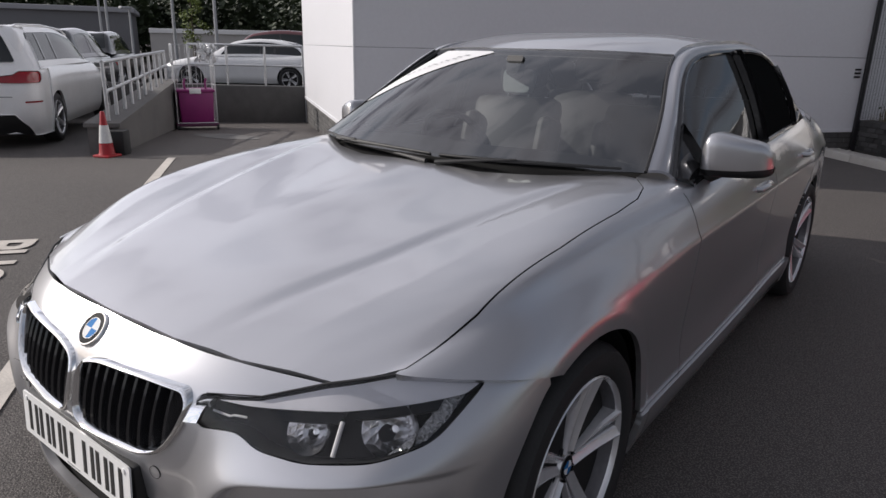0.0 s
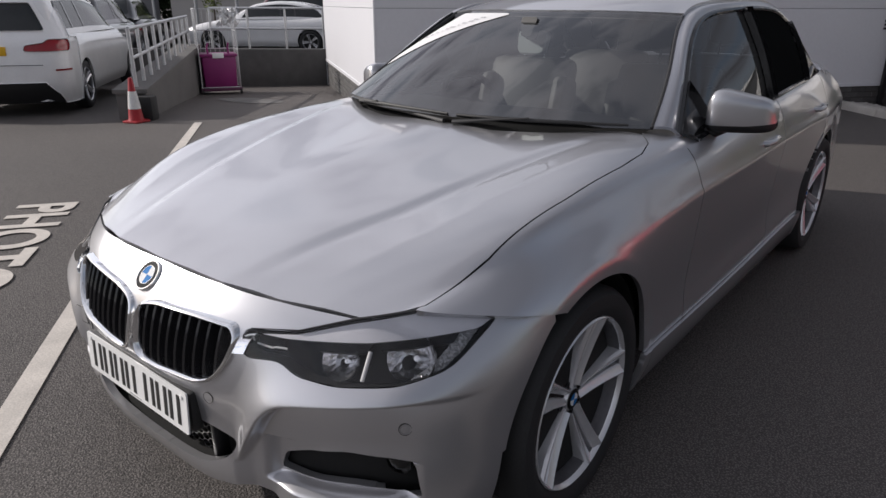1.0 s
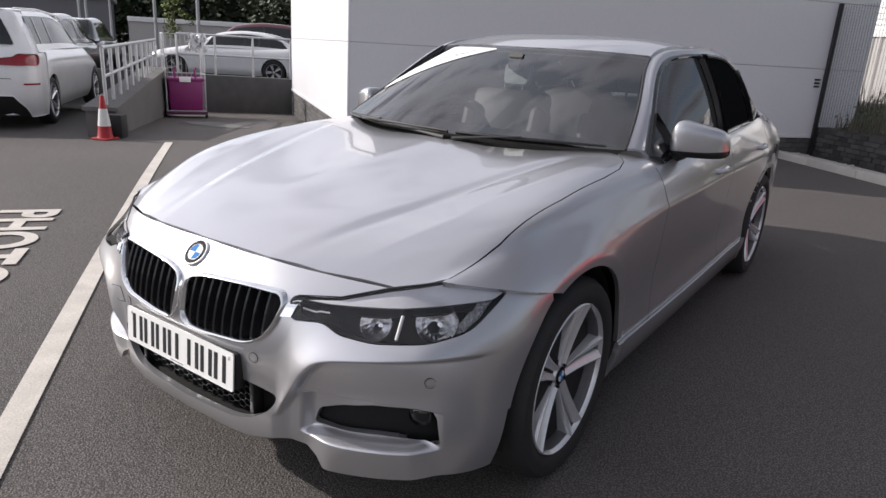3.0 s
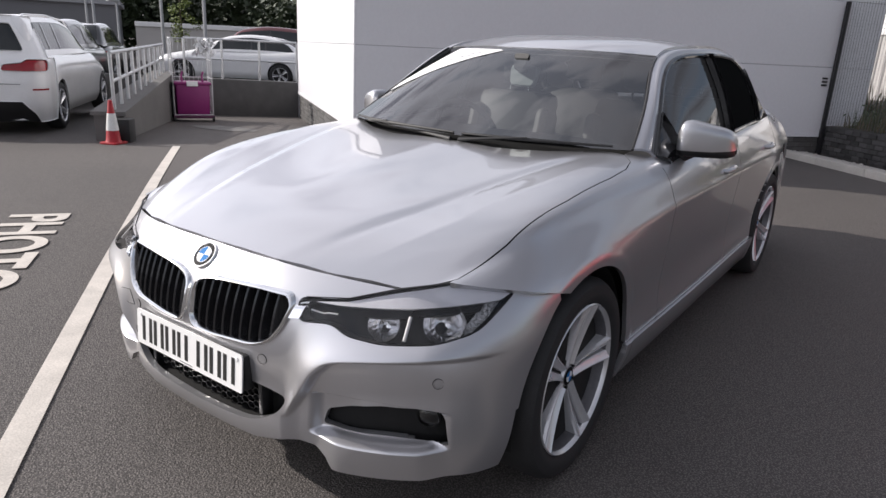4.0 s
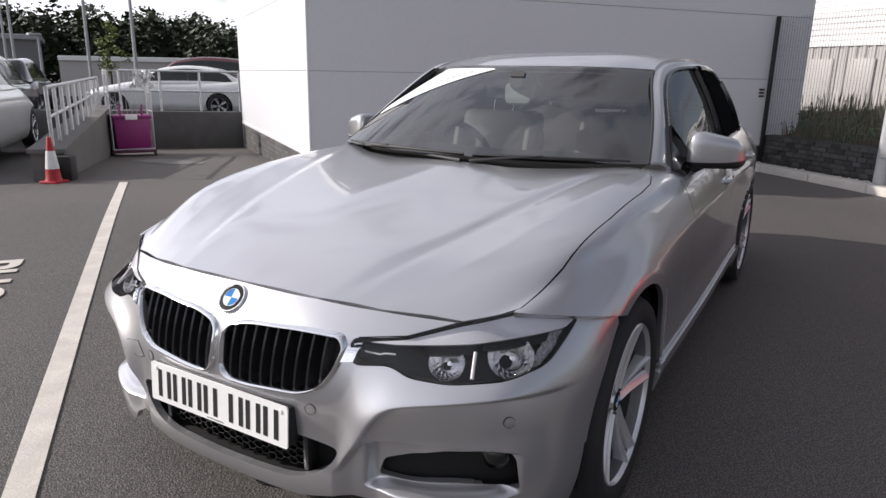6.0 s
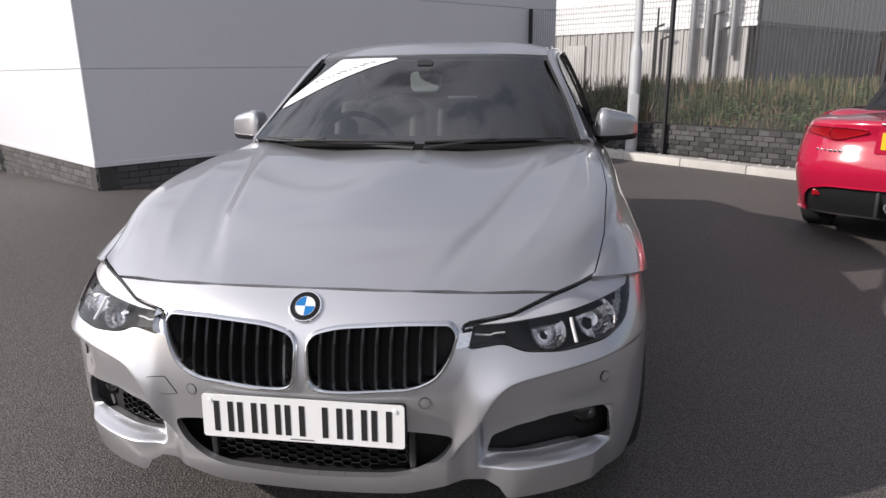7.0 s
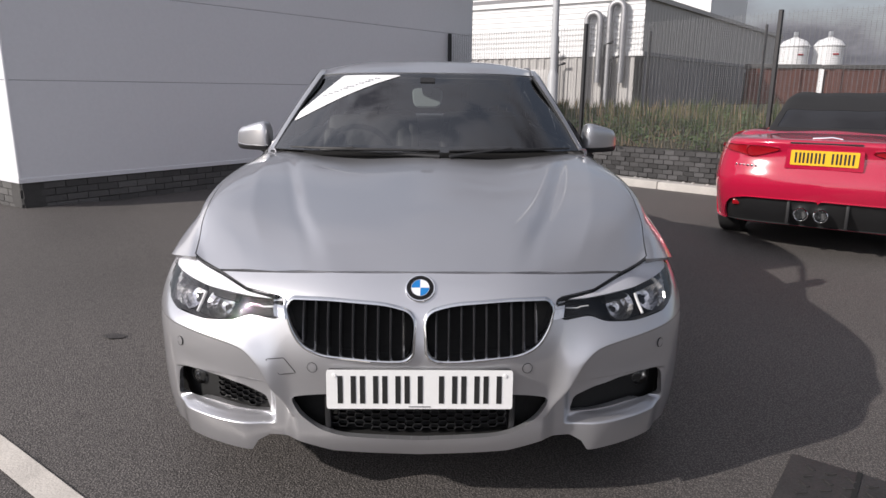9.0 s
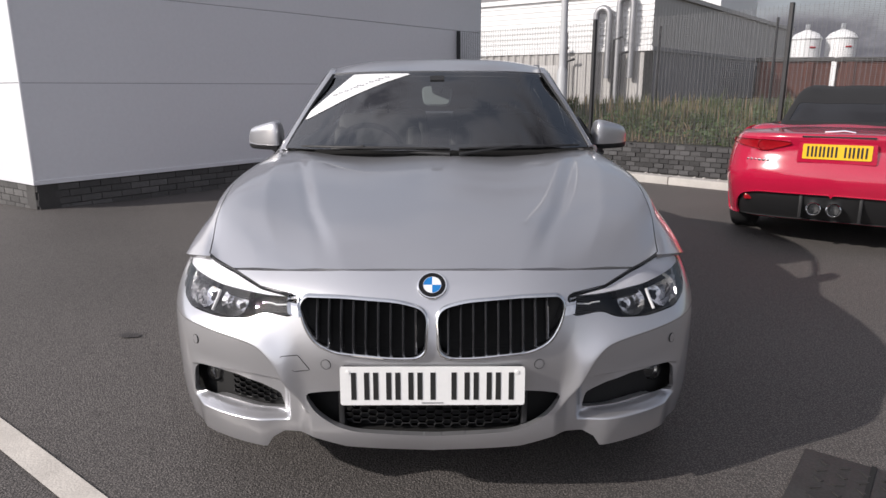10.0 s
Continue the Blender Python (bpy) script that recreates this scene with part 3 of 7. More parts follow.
# retaining wall, kerb and gravel strip beyond the building
F_A, F_C = Vector((.12, 10.7, 0)), Vector((4.15, 6.85, 0))
F_D = (F_C - F_A).normalized()
F_N = Vector((F_D.y, -F_D.x, 0))
if F_N.y > 0:
    F_N = -F_N
FM = Matrix.Identity(4)
FM.col[0][:3], FM.col[1][:3], FM.col[2][:3], FM.col[3][:3] = F_D, F_N, (0, 0, 1), F_A
FL = 13.0
RET = thing("retaining_wall", Matrix.Identity(4), "low dark block retaining wall below the grass bank", "wall", kind="structure")
bm = bmesh.new()
box(bm, (-1.2, -.32, -.3), (FL, -.07, .47), 0, FM)
part("wall_core", bm, MORTAR, RET, smooth=False)
# the rest of the wall, behind the red car
bm = bmesh.new()
for c in range(6):
    for k in range(50, 92):
        x = -1.2 + k * .152 + (.076 if c % 2 else 0)
        box(bm, (x, -.10, .055 + c * .069), (x + .146, -.055, .119 + c * .069), 0, FM)
tagged(part("further_blocks", bm, DARKBLOCK, RET, smooth=False), kind="stuff")
mesh = None
for c in range(6):
    for k in range(50):
        z, x = .055 + c * .069, -1.2 + k * .152 + (.076 if c % 2 else 0)
        if mesh is None:
            bm = bmesh.new()
            box(bm, (0, -.10, 0), (.146, -.055, .064), .006, None, 1)
            mesh = part("block", bm, DARKBLOCK, RET, smooth=False)
            mesh.matrix_world = FM @ pose(x, 0, z)
            continue
        ob = new("block", mesh.data)
        ob.parent = RET
        ob.matrix_world = FM @ pose(x, random.uniform(-.008, .008), z)
bm = bmesh.new()
box(bm, (-1.0, .20, -.2), (FL, .55, .07), 0, FM)
tagged(part("gravel_strip", bm, KERBSTONE, smooth=False), "pale gravel strip behind the kerb", "gravel", kind="structure")
KB = thing("kerb", Matrix.Identity(4), "pale concrete kerb edging the yard", "kerb", kind="structure")
mesh = None
for k in range(15):
    if mesh is None:
        bm = bmesh.new()
        box(bm, (0, 0, -.2), (.908, .14, .11), .012)
        mesh = part("kerb_stone", bm, KERBSTONE, KB)
        mesh.matrix_world = FM @ pose(-1.0, .55, 0)
        continue
    ob = new("kerb_stone", mesh.data)
    ob.parent = KB
    ob.matrix_world = FM @ pose(-1.0 + k * .915, .55 + random.uniform(-.004, .004), random.uniform(-.003, .003))
bm = bmesh.new()
for x, r_ in ((random.uniform(-1, 8), random.uniform(.012, .03)) for _ in range(420)):
    bmesh.ops.create_icosphere(bm, subdivisions=1, radius=r_, matrix=FM @ pose(x, random.uniform(.22, .53), .072) @ Matrix.Diagonal((1, 1.2, .7, 1)))
tagged(part("gravel", bm, KERBSTONE, smooth=False), "loose pale gravel", "gravel", kind="stuff")
# bank
bm = bmesh.new()
prev = None
for x in np.arange(-2, 30, .5):
    col = []
    for y, z in ((-.2, .40), (-.6, .50), (-1.5, .60), (-3, .72), (-6, .80), (-12, .85), (-45, .9)):
        p = FM @ Vector((x, y, z + (noise.noise((x * .8, y * .8, 0)) * .08 if y < -.3 else 0)))
        col.append(bm.verts.new(p))
    if prev:
        for a in range(6):
            bm.faces.new((prev[a], col[a], col[a + 1], prev[a + 1]))
    prev = col
bmesh.ops.recalc_face_normals(bm, faces=bm.faces)
tagged(part("bank", bm, material("bank_soil", (.045, .042, .022), rough=.9, vary=.4, scale=2, fine=40, bump=.6)), "rough grass bank", "bank", kind="structure")
bm = bmesh.new()
rnd = random.Random(5)
weeds = []
for k in range(15000):
    x, y = rnd.uniform(-1.5, 12), -.25 - 6 * rnd.random() ** 1.7
    base = FM @ Vector((x, y, float(np.interp(-y, [.2, .6, 1.5, 3, 6], [.40, .50, .60, .72, .80])) - .03))
    clump = noise.noise((x * 1.1, y * 1.1, 3.0))
    hgt = rnd.uniform(.06, .26) * (1.0 + 1.5 * clump) + (.16 if rnd.random() < .08 + .1 * (clump > .15) else 0)
    a = rnd.uniform(0, 6.28)
    s = Vector((math.cos(a), math.sin(a), 0)) * rnd.uniform(.006, .014)
    lean = Vector((rnd.gauss(0, .25), rnd.gauss(0, .25), 1)) * hgt
    bend = Vector((rnd.gauss(0, .10), rnd.gauss(0, .10), 0)) * hgt
    v = [bm.verts.new(p) for p in (base - s, base + s, base + lean * .6 + s * .7, base + lean * .6 - s * .7, base + lean + bend)]
    bm.faces.new(v[:4])
    bm.faces.new((v[3], v[2], v[4]))
# broad-leaved weeds in low clumps, tall dry stems along the back
for k in range(420):
    x, y = rnd.uniform(-1, 10), -.3 - 3.4 * rnd.random()
    if noise.noise((x * .9, y * .9, 5.0)) < -.12:
        continue
    base = FM @ Vector((x, y, float(np.interp(-y, [.2, .6, 1.5, 3, 6], [.40, .50, .60, .72, .80]))))
    for j in range(26):
        c = base + Vector((rnd.gauss(0, .16), rnd.gauss(0, .16), abs(rnd.gauss(.10, .07))))
        a = Vector((rnd.gauss(0, 1), rnd.gauss(0, 1), rnd.gauss(0, .5))).normalized() * rnd.uniform(.02, .05)
        o = a.orthogonal().normalized() * a.length * .45
        weeds.append([c - a, c + o, c + a, c - o])
for k in range(2600):
    x, y = rnd.uniform(-1.5, 12), -1.2 - 4 * rnd.random()
    if noise.noise((x * .7, y * .7, 8.0)) < -.12:
        continue
    base = FM @ Vector((x, y, .58))
    hgt = rnd.uniform(.32, .62)
    lean = Vector((rnd.gauss(0, .10), rnd.gauss(0, .10), 1)) * hgt
    s = Vector((rnd.gauss(0, 1), rnd.gauss(0, 1), 0)).normalized() * .004
    v = [bm.verts.new(p) for p in (base - s, base + s, base + lean * .8 + s * 2.2, base + lean, base + lean * .8 - s * 2.2)]
    bm.faces.new(v)
tagged(part("bank_grass", bm, GRASS, smooth=False), "dry and green rough grass and weeds on the bank", "grass", kind="stuff")
bm = bmesh.new()
for q in weeds:
    bm.faces.new([bm.verts.new(p) for p in q])
tagged(part("bank_weeds", bm, WEED, smooth=False), "low green broad-leaved weeds among the grass", "weeds", kind="stuff")

# mesh fence
FENCE = thing("mesh_fence", Matrix.Identity(4), "black-posted welded mesh security fence", "fence", kind="structure")
posts = (0.0, 2.82, 5.57, 8.3, 11.0)
for x in posts:
    bm = bmesh.new()
    box(bm, (x - .024, -.03, 0), (x + .024, .03, 2.26), .005, FM, 1)
    part("post", bm, BLACKSTEEL, FENCE)
WIRE = material("grey_wire", (.14, .14, .145), rough=.45, vary=.1, metal=.3)
for x0, x1 in zip(posts[:-1], posts[1:]):
    bm = bmesh.new()
    n = int((x1 - x0) / .052)
    for k in range(n):
        x = x0 + .04 + k * .052
        box(bm, (x - .0012, -.004, .50), (x + .0012, 0, 2.24), 0, FM)
    for k in range(86):
        z = .51 + k * .02
        box(bm, (x0 + .03, -.006, z - .0012), (x1 - .03, -.003, z + .0012), 0, FM)
    part("mesh_panel", bm, WIRE, FENCE, smooth=False)
FAR = thing("far_fence", Matrix.Identity(4), "row of slim black fence posts along the far side of the bank", "fence", kind="structure")
for k in range(12):
    bm = bmesh.new()
    p = FM @ Vector((-2.5 + k * 2.75, -7.0, 0))
    box(bm, (p.x - .025, p.y - .025, .5), (p.x + .025, p.y + .025, 2.75), .004)
    part("post", bm, BLACKSTEEL, FAR)
bm = bmesh.new()
for k in range(300):
    p = FM @ Vector((-2.5 + k * .1, -7.0, 0))
    box(bm, (p.x - .0015, p.y - .0015, .8), (p.x + .0015, p.y + .0015, 2.7))
part("mesh_panel", bm, WIRE, FAR, smooth=False)

# lamp post by the wall
LPOST = thing("lamp_post", Matrix.Identity(4), "pale grey tubular lamp post behind the kerb", "lamp post")
lp = Vector((1.72, 8.93, .05))
bm = bmesh.new()
lathe(bm, [(0, .085), (1.45, .083), (1.52, .06), (1.55, .056), (7.2, .045), (7.2, 0)], 20, "z", lp)
part("shaft", bm, GREYPOLE, LPOST)
bm = bmesh.new()
box(bm, (lp.x - .14, lp.y - .6, lp.z + 7.1), (lp.x + .14, lp.y + .1, lp.z + 7.22), .03)
part("lamp_head", bm, GREYPOLE, LPOST)
bm = bmesh.new()
box(bm, (lp.x - .06, lp.y - .10, lp.z + .35), (lp.x + .06, lp.y - .08, lp.z + .85), .004)
part("service_door", bm, GREYPOLE, LPOST)


# warehouse beyond the fence
def ribbed(bm, o, d, up0, up1, length, pitch, depth, horizontal=False, m=None):
    """A profiled sheet: trapezoid ribs along a wall that starts at o and runs along d."""
    out = Vector((d.y, -d.x, 0))
    if out.y > 0:
        out = -out
    span = (up1 - up0) if horizontal else length
    prof, s = [], 0.0
    while s < span:
        for ds, h in ((0, 0), (.45, 0), (.55, 1), (.9, 1)):
            prof.append((min(s + ds * pitch, span), h * depth))
        s += pitch
    prof.append((span, 0))
    prev = None
    for s, h in prof:
        if horizontal:
            a, c = o + out * h + Vector((0, 0, up0 + s)), o + d * length + out * h + Vector((0, 0, up0 + s))
        else:
            a, c = o + d * s + out * h + Vector((0, 0, up0)), o + d * s + out * h + Vector((0, 0, up1))
        cur = (bm.verts.new(a), bm.verts.new(c))
        if prev:
            bm.faces.new((prev[0], cur[0], cur[1], prev[1]))
        prev = cur
    bmesh.ops.recalc_face_normals(bm, faces=bm.faces)


FLUE = material("dull_flue_steel", (.30, .30, .31), rough=.45, metal=.6, vary=.15)
WH = thing("warehouse", Matrix.Identity(4), "white and grey profiled-steel warehouse with roof and pipes", "building")
wc = Vector((6.85, 22.3, 0))
for d, ln in ((D_LIT, 15.0), (D_SHADE, 21.0)):
    # the wall turned from the sun gets darker steel: its shade is in the colour
    lit = d is D_LIT
    bm = bmesh.new()
    ribbed(bm, wc, d, 2.62, 4.42, ln, .19 if lit else .30, .03 if lit else .012, horizontal=lit)
    part("upper_cladding", bm, STEELWHITE if lit else STEELGREY, WH, smooth=False)
    bm = bmesh.new()
    ribbed(bm, wc - Vector((0, 0.05, 0)) * 0 + d * .25, d, 0.3, 2.55, ln - .25, .33, .04)
    part("lower_cladding", bm, STEELGREY if lit else STEELDARK, WH, smooth=False)
    out = Vector((d.y, -d.x, 0))
    out = -out if out.y > 0 else out
    mm = Matrix.Identity(4)
    mm.col[0][:3], mm.col[1][:3], mm.col[2][:3], mm.col[3][:3] = d, out, (0, 0, 1), wc
    bm = bmesh.new()
    box(bm, (-.05, -.1, 2.52), (ln, .08, 2.66), 0, mm)
    part("band", bm, STEELWHITE if lit else STEELDARK, WH, smooth=False)
    bm = bmesh.new()
    box(bm, (-.06, -.3, 4.40), (ln, .12, 4.56), 0, mm)
    part("eaves_trim", bm, STEELWHITE if lit else STEELGREY, WH, smooth=False)
    if lit:
        for x in (1.15, 2.0):
            hh = 4.0 if x > 1.5 else 4.32
            bm = bmesh.new()
            arc = [mm @ Vector((x, .22, .3)), mm @ Vector((x, .22, hh - .25))] + [mm @ Vector((x - .25 + .25 * math.cos(a), .22, hh - .25 + .25 * math.sin(a))) for a in np.linspace(.2, math.pi - .2, 8)] + [mm @ Vector((x - .5, .22, hh - .25)), mm @ Vector((x - .5, .22, 1.6))]
            tube(bm, arc, .115, 10)
            part("flue_pipe", bm, FLUE, WH)
        for x in (3.4, 6.3, 7.8):
            bm = bmesh.new()
            box(bm, (x, .02, .4), (x + .9, .08, 2.1), .01, mm)
            part("shutter", bm, STEELGREY, WH)
        for x, z0, z1 in ((1.0, .5, 2.4), (1.25, .5, 2.9), (3.05, .5, 2.2), (3.3, .5, 2.6)):
            bm = bmesh.new()
            tube(bm, [mm @ Vector((x, .3, z0)), mm @ Vector((x, .3, z1)), mm @ Vector((x - .3, .3, z1 + .1))], .05, 8)
            part("service_pipe", bm, BLACKSTEEL, WH)
    else:
        bm = bmesh.new()
        box(bm, (13.5, .02, .4), (19.0, .06, 2.3), .01, mm)
        part("dark_door", bm, BLACKSTEEL, WH)
bm = bmesh.new()
q = [bm.verts.new(p + Vector((0, 0, 4.5))) for p in (wc, wc + D_SHADE * 21, wc + D_SHADE * 21 + D_LIT * 15, wc + D_LIT * 15)]
bm.faces.new(q)
bmesh.ops.solidify(bm, geom=bm.faces[:], thickness=.1)
part("roof", bm, STEELDARK, WH, smooth=False)
bm = bmesh.new()
ribbed(bm, wc + D_SHADE * 21, D_LIT, .2, 4.4, 15, .5, .03)
part("rear_wall", bm, STEELGREY, WH, smooth=False)

HALL = thing("tall_hall", Matrix.Identity(4), "tall white clad hall behind the warehouse", "building")
hc = Vector((13.1, 33.0, 0))
hm = Matrix.Identity(4)
hm.col[0][:3], hm.col[1][:3], hm.col[2][:3], hm.col[3][:3] = D_LIT, OUT_LIT, (0, 0, 1), hc
bm = bmesh.new()
box(bm, (0, -8.3, 0), (22, 0, 6.6), 0, hm)
part("outer_wall", bm, STEELWHITE, HALL, smooth=False)
bm = bmesh.new()
box(bm, (5.2, 0, 5.2), (15.5, .25, 6.5), .02, hm)
part("grey_panel", bm, STEELDARK, HALL, smooth=False)
bm = bmesh.new()
box(bm, (10, .25, 5.6), (12.2, .32, 6.2), .02, hm)
part("strip_window", bm, BLACKGLOSS, HALL, smooth=False)
bm = bmesh.new()
box(bm, (2.4, 0, 5.7), (4.0, .1, 6.2), .02, hm)
part("louvre", bm, STEELGREY, HALL, smooth=False)

for x0, x1, yy in ((12.75, 15.6, 27.0), (16.05, 27.0, 27.0)):
    bm = bmesh.new()
    box(bm, (x0, yy, 0), (x1, yy + .4, 2.30))
    bw = thing("brick_wall", Matrix.Identity(4), "red-brown brick yard wall with a dark coping", "wall", kind="structure")
    part("brickwork", bm, WARMBRICK, bw, smooth=False)
    bm = bmesh.new()
    box(bm, (x0 - .08, yy - .08, 2.30), (x1 + .08, yy + .48, 2.47), .02)
    part("coping", bm, DARKBRICK, bw, smooth=False)
    for px_ in np.arange(x0 + .2, x1, 1.6):
        bm = bmesh.new()
        box(bm, (px_, yy - .06, 0), (px_ + .3, yy, 2.28))
        part("pier", bm, WARMBRICK, bw, smooth=False)
for x, y, r_, h_ in ((24.75, 47.5, .95, 5.15), (27.2, 47.5, .95, 5.2), (22.6, 47.5, .42, 4.3)):
    tk = thing("storage_tank", Matrix.Identity(4), "white cylindrical storage tank with a domed top", "tank", "far tanks")
    bm = bmesh.new()
    lathe(bm, [(0, r_), (h_ - .7, r_), (h_ - .6, r_ + .08), (h_ - .5, r_), (h_ - .25, r_ * .8), (h_, r_ * .2), (h_ + .05, 0)], 28, "z", (x, y, 0))
    part("shell", bm, STEELWHITE, tk)
    bm = bmesh.new()
    box(bm, (x - .12, y - .12, h_), (x + .12, y + .12, h_ + .4), .02)
    part("cap", bm, GALVANISED, tk)
    bm = bmesh.new()
    tube(bm, [(x + r_ * math.sin(a), y - r_ * 1.01 * math.cos(a), h_ - 1.2) for a in np.linspace(-.2, .2, 5)], .06, 6)
    part("mark", bm, CONERED, tk)

# ---- the silver saloon; its nose at y = 0, its left side towards +x ----
CAR = thing("silver_saloon_car", Matrix.Identity(4), "silver metallic four-door saloon car parked on the asphalt", "car")


def mirrored(rows):
    """Half rows of points from the middle (x = 0) outwards become whole rows from -x to +x."""
    return [[(-x, y, z) for x, y, z in r[:0:-1]] + list(r) for r in rows]


def whole(us):
    return [-u for u in us[:0:-1]] + list(us)


def ease(a, b, v):
    t = np.clip((v - a) / (b - a), 0, 1)
    return t * t * (3 - 2 * t)


def line_distance(p, pts):
    """Distance of 2D points to an open line, and the side (positive to its left)."""
    pts = np.asarray(pts, float)
    best, side = np.full(len(p), 1e9), np.zeros(len(p))
    for a, b in zip(pts[:-1], pts[1:]):
        e = b - a
        t = np.clip(((p - a) @ e) / (e @ e), 0, 1)
        r = p - a - t[:, None] * e
        d = np.hypot(*r.T)
        near = d < best
        best = np.where(near, d, best)
        side = np.where(near, np.sign(e[0] * r[:, 1] - e[1] * r[:, 0]), side)
    return best, side


# nose skin: rows from the lip upwards, stations from the middle round the corner to the front wheel
NOSE_U = (0.0, 0.25, 0.42, 0.62, 0.82, 1.0, 1.24)
NOSE_V = (0.0, 0.085, 0.215, 0.315, 0.415, 0.49, 0.575)
NOSE = [
    [(0, .035, .205), (.25, .04, .205), (.42, .065, .205), (.60, .125, .205), (.745, .235, .208), (.82, .36, .212), (.855, .60, .215)],
    [(0, .0, .29), (.25, .008, .29), (.42, .045, .29), (.61, .115, .29), (.765, .235, .29), (.845, .38, .29), (.868, .60, .29)],
    [(0, .005, .42), (.25, .012, .42), (.42, .047, .42), (.61, .112, .42), (.765, .222, .42), (.85, .37, .42), (.880, .60, .42)],
    [(0, -.005, .52), (.25, .004, .52), (.42, .045, .52), (.60, .108, .52), (.755, .21, .52), (.848, .36, .52), (.880, .60, .52)],
    [(0, .008, .62), (.25, .018, .62), (.42, .06, .62), (.59, .125, .62), (.74, .23, .62), (.84, .37, .62), (.878, .60, .62)],
    [(0, .032, .69), (.25, .042, .69), (.42, .088, .688), (.57, .16, .688), (.71, .265, .69), (.815, .40, .69), (.868, .60, .685)],
    [(0, .100, .764), (.25, .110, .761), (.42, .148, .750), (.60, .219, .735), (.70, .305, .752), (.79, .43, .735), (.856, .60, .70)],
]
KIDNEY = rounded([(.018, .666), (.092, .686), (.25, .695), (.352, .692), (.366, .672), (.352, .626), (.322, .580), (.270, .558), (.10, .546), (.026, .548)], .034, 8)
KIDNEY_RIM = rounded([(.007, .674), (.088, .696), (.25, .705), (.360, .702), (.378, .676), (.363, .618), (.330, .570), (.275, .547), (.10, .534), (.014, .536)], .040, 8)
LAMP = rounded([(.378, .693), (.50, .701), (.60, .731), (.712, .756), (.812, .724), (.803, .68), (.79, .643), (.735, .624), (.62, .617), (.53, .624), (.482, .645), (.395, .637)], .02)
INTAKE = rounded([(0, .298), (.226, .310), (.289, .328), (.345, .366), (.370, .413), (.32, .425), (.26, .433), (0, .44), (-.26, .433), (-.32, .425), (-.370, .413), (-.345, .366), (-.289, .328), (-.226, .310)], .03)
FOG = rounded([(.440, .338), (.453, .384), (.52, .407), (.60, .423), (.735, .426), (.752, .410), (.762, .328), (.62, .340), (.50, .335)], .012)
LIP = ([-.9, -.75, -.61, -.495, -.475, -.44, -.36, -.25, 0, .25, .36, .44, .475, .495, .61, .75, .9], [.222, .228, .229, .226, .258, .278, .283, .257, .245, .257, .283, .278, .258, .226, .229, .228, .222])
CREASE = spline(range(9), [(.362, .365), (.392, .412), (.424, .462), (.448, .504), (.476, .536), (.520, .557), (.625, .572), (.75, .583), (.88, .592)], np.linspace(0, 8, 49))
ARCH_F, ARCH_R, ARCH_Z, ARCH_RAD = 0.79, 3.575, 0.342, 0.376

g = net(mirrored(NOSE), whole(NOSE_U), NOSE_V, 701, 330)
gx, gz = np.abs(g[..., 0]).ravel(), g[..., 2].ravel()
front = np.stack([gx, gz], 1)
# the cheek below the crease line stands back, and the blade under the lamp slot stands out again
du, dv = np.gradient(g, axis=0), np.gradient(g, axis=1)
nrm = np.cross(du, dv)
nrm /= np.linalg.norm(nrm, axis=-1, keepdims=True)
nrm *= np.where((nrm[..., 1] > 0) & (np.abs(g[..., 0]) < 0.6), -1, 1)[..., None]
d_cr, s_cr = line_distance(front, CREASE)
below = np.where(s_cr < 0, d_cr, 0)
side_s = np.where(s_cr < 0, -d_cr, d_cr)
steps = np.linspace(-.06, .15, 841)
soft_k = np.exp(-.5 * (np.linspace(-.012, .012, 97) / .0020) ** 2)
soft_k /= soft_k.sum()
smooth_step = lambda raw: np.convolve(np.pad(raw, 48, mode="edge"), soft_k, mode="valid")
step_in = smooth_step(ease(0.0, 0.013, -steps))
step_out = smooth_step(np.where(steps > 0, np.exp(-(np.maximum(steps, 0) / .050) ** 1.5), 1 - ease(0, .013, -steps)))
fade = ease(.345, .40, gx) * (1 - ease(0.72, 0.84, gx))
set_back = 0.020 * np.interp(side_s, steps, step_in) * (1 - ease(0.10, 0.2, below) * 0.5) * fade
shelf = 0.028 * np.interp(side_s, steps, step_out) * ease(.355, .42, gx) * (1 - ease(0.70, 0.86, gx))
# the cheek folds in once more above the lamp slot
fold = gz - np.interp(gx, [.40, .50, .62, .72, .78], [.438, .446, .447, .438, .426])
set_back = set_back + 0.028 * ease(0.0, -.012, fold) * ease(.420, .455, gx) * (1 - ease(.738, .775, gx)) * ease(.312, .328, gz)
blade = 0.018 * ease(.333, .325, gz) * ease(.43, .52, gx) * (1 - ease(.70, .768, gx))
push = (-set_back + shelf + blade).reshape(g.shape[:2])
g = g + nrm * push[..., None]
front = np.stack([np.abs(g[..., 0]).ravel(), g[..., 2].ravel()], 1)
gxs, gys, gzs = (g[..., k].ravel() for k in range(3))

lamp_d = outline_distance(front, LAMP)
rim_d = outline_distance(front, KIDNEY_RIM)
intake_d = outline_distance(np.stack([gxs, gzs], 1), INTAKE)
fog_d = outline_distance(front, FOG)
lip_d = gzs - np.interp(gxs, *LIP)
arch_d = np.minimum(np.hypot(gys - ARCH_F, gzs - ARCH_Z) - ARCH_RAD, np.where(gzs < .40, .385 + .12 * (gzs - .2) - gys, 1))
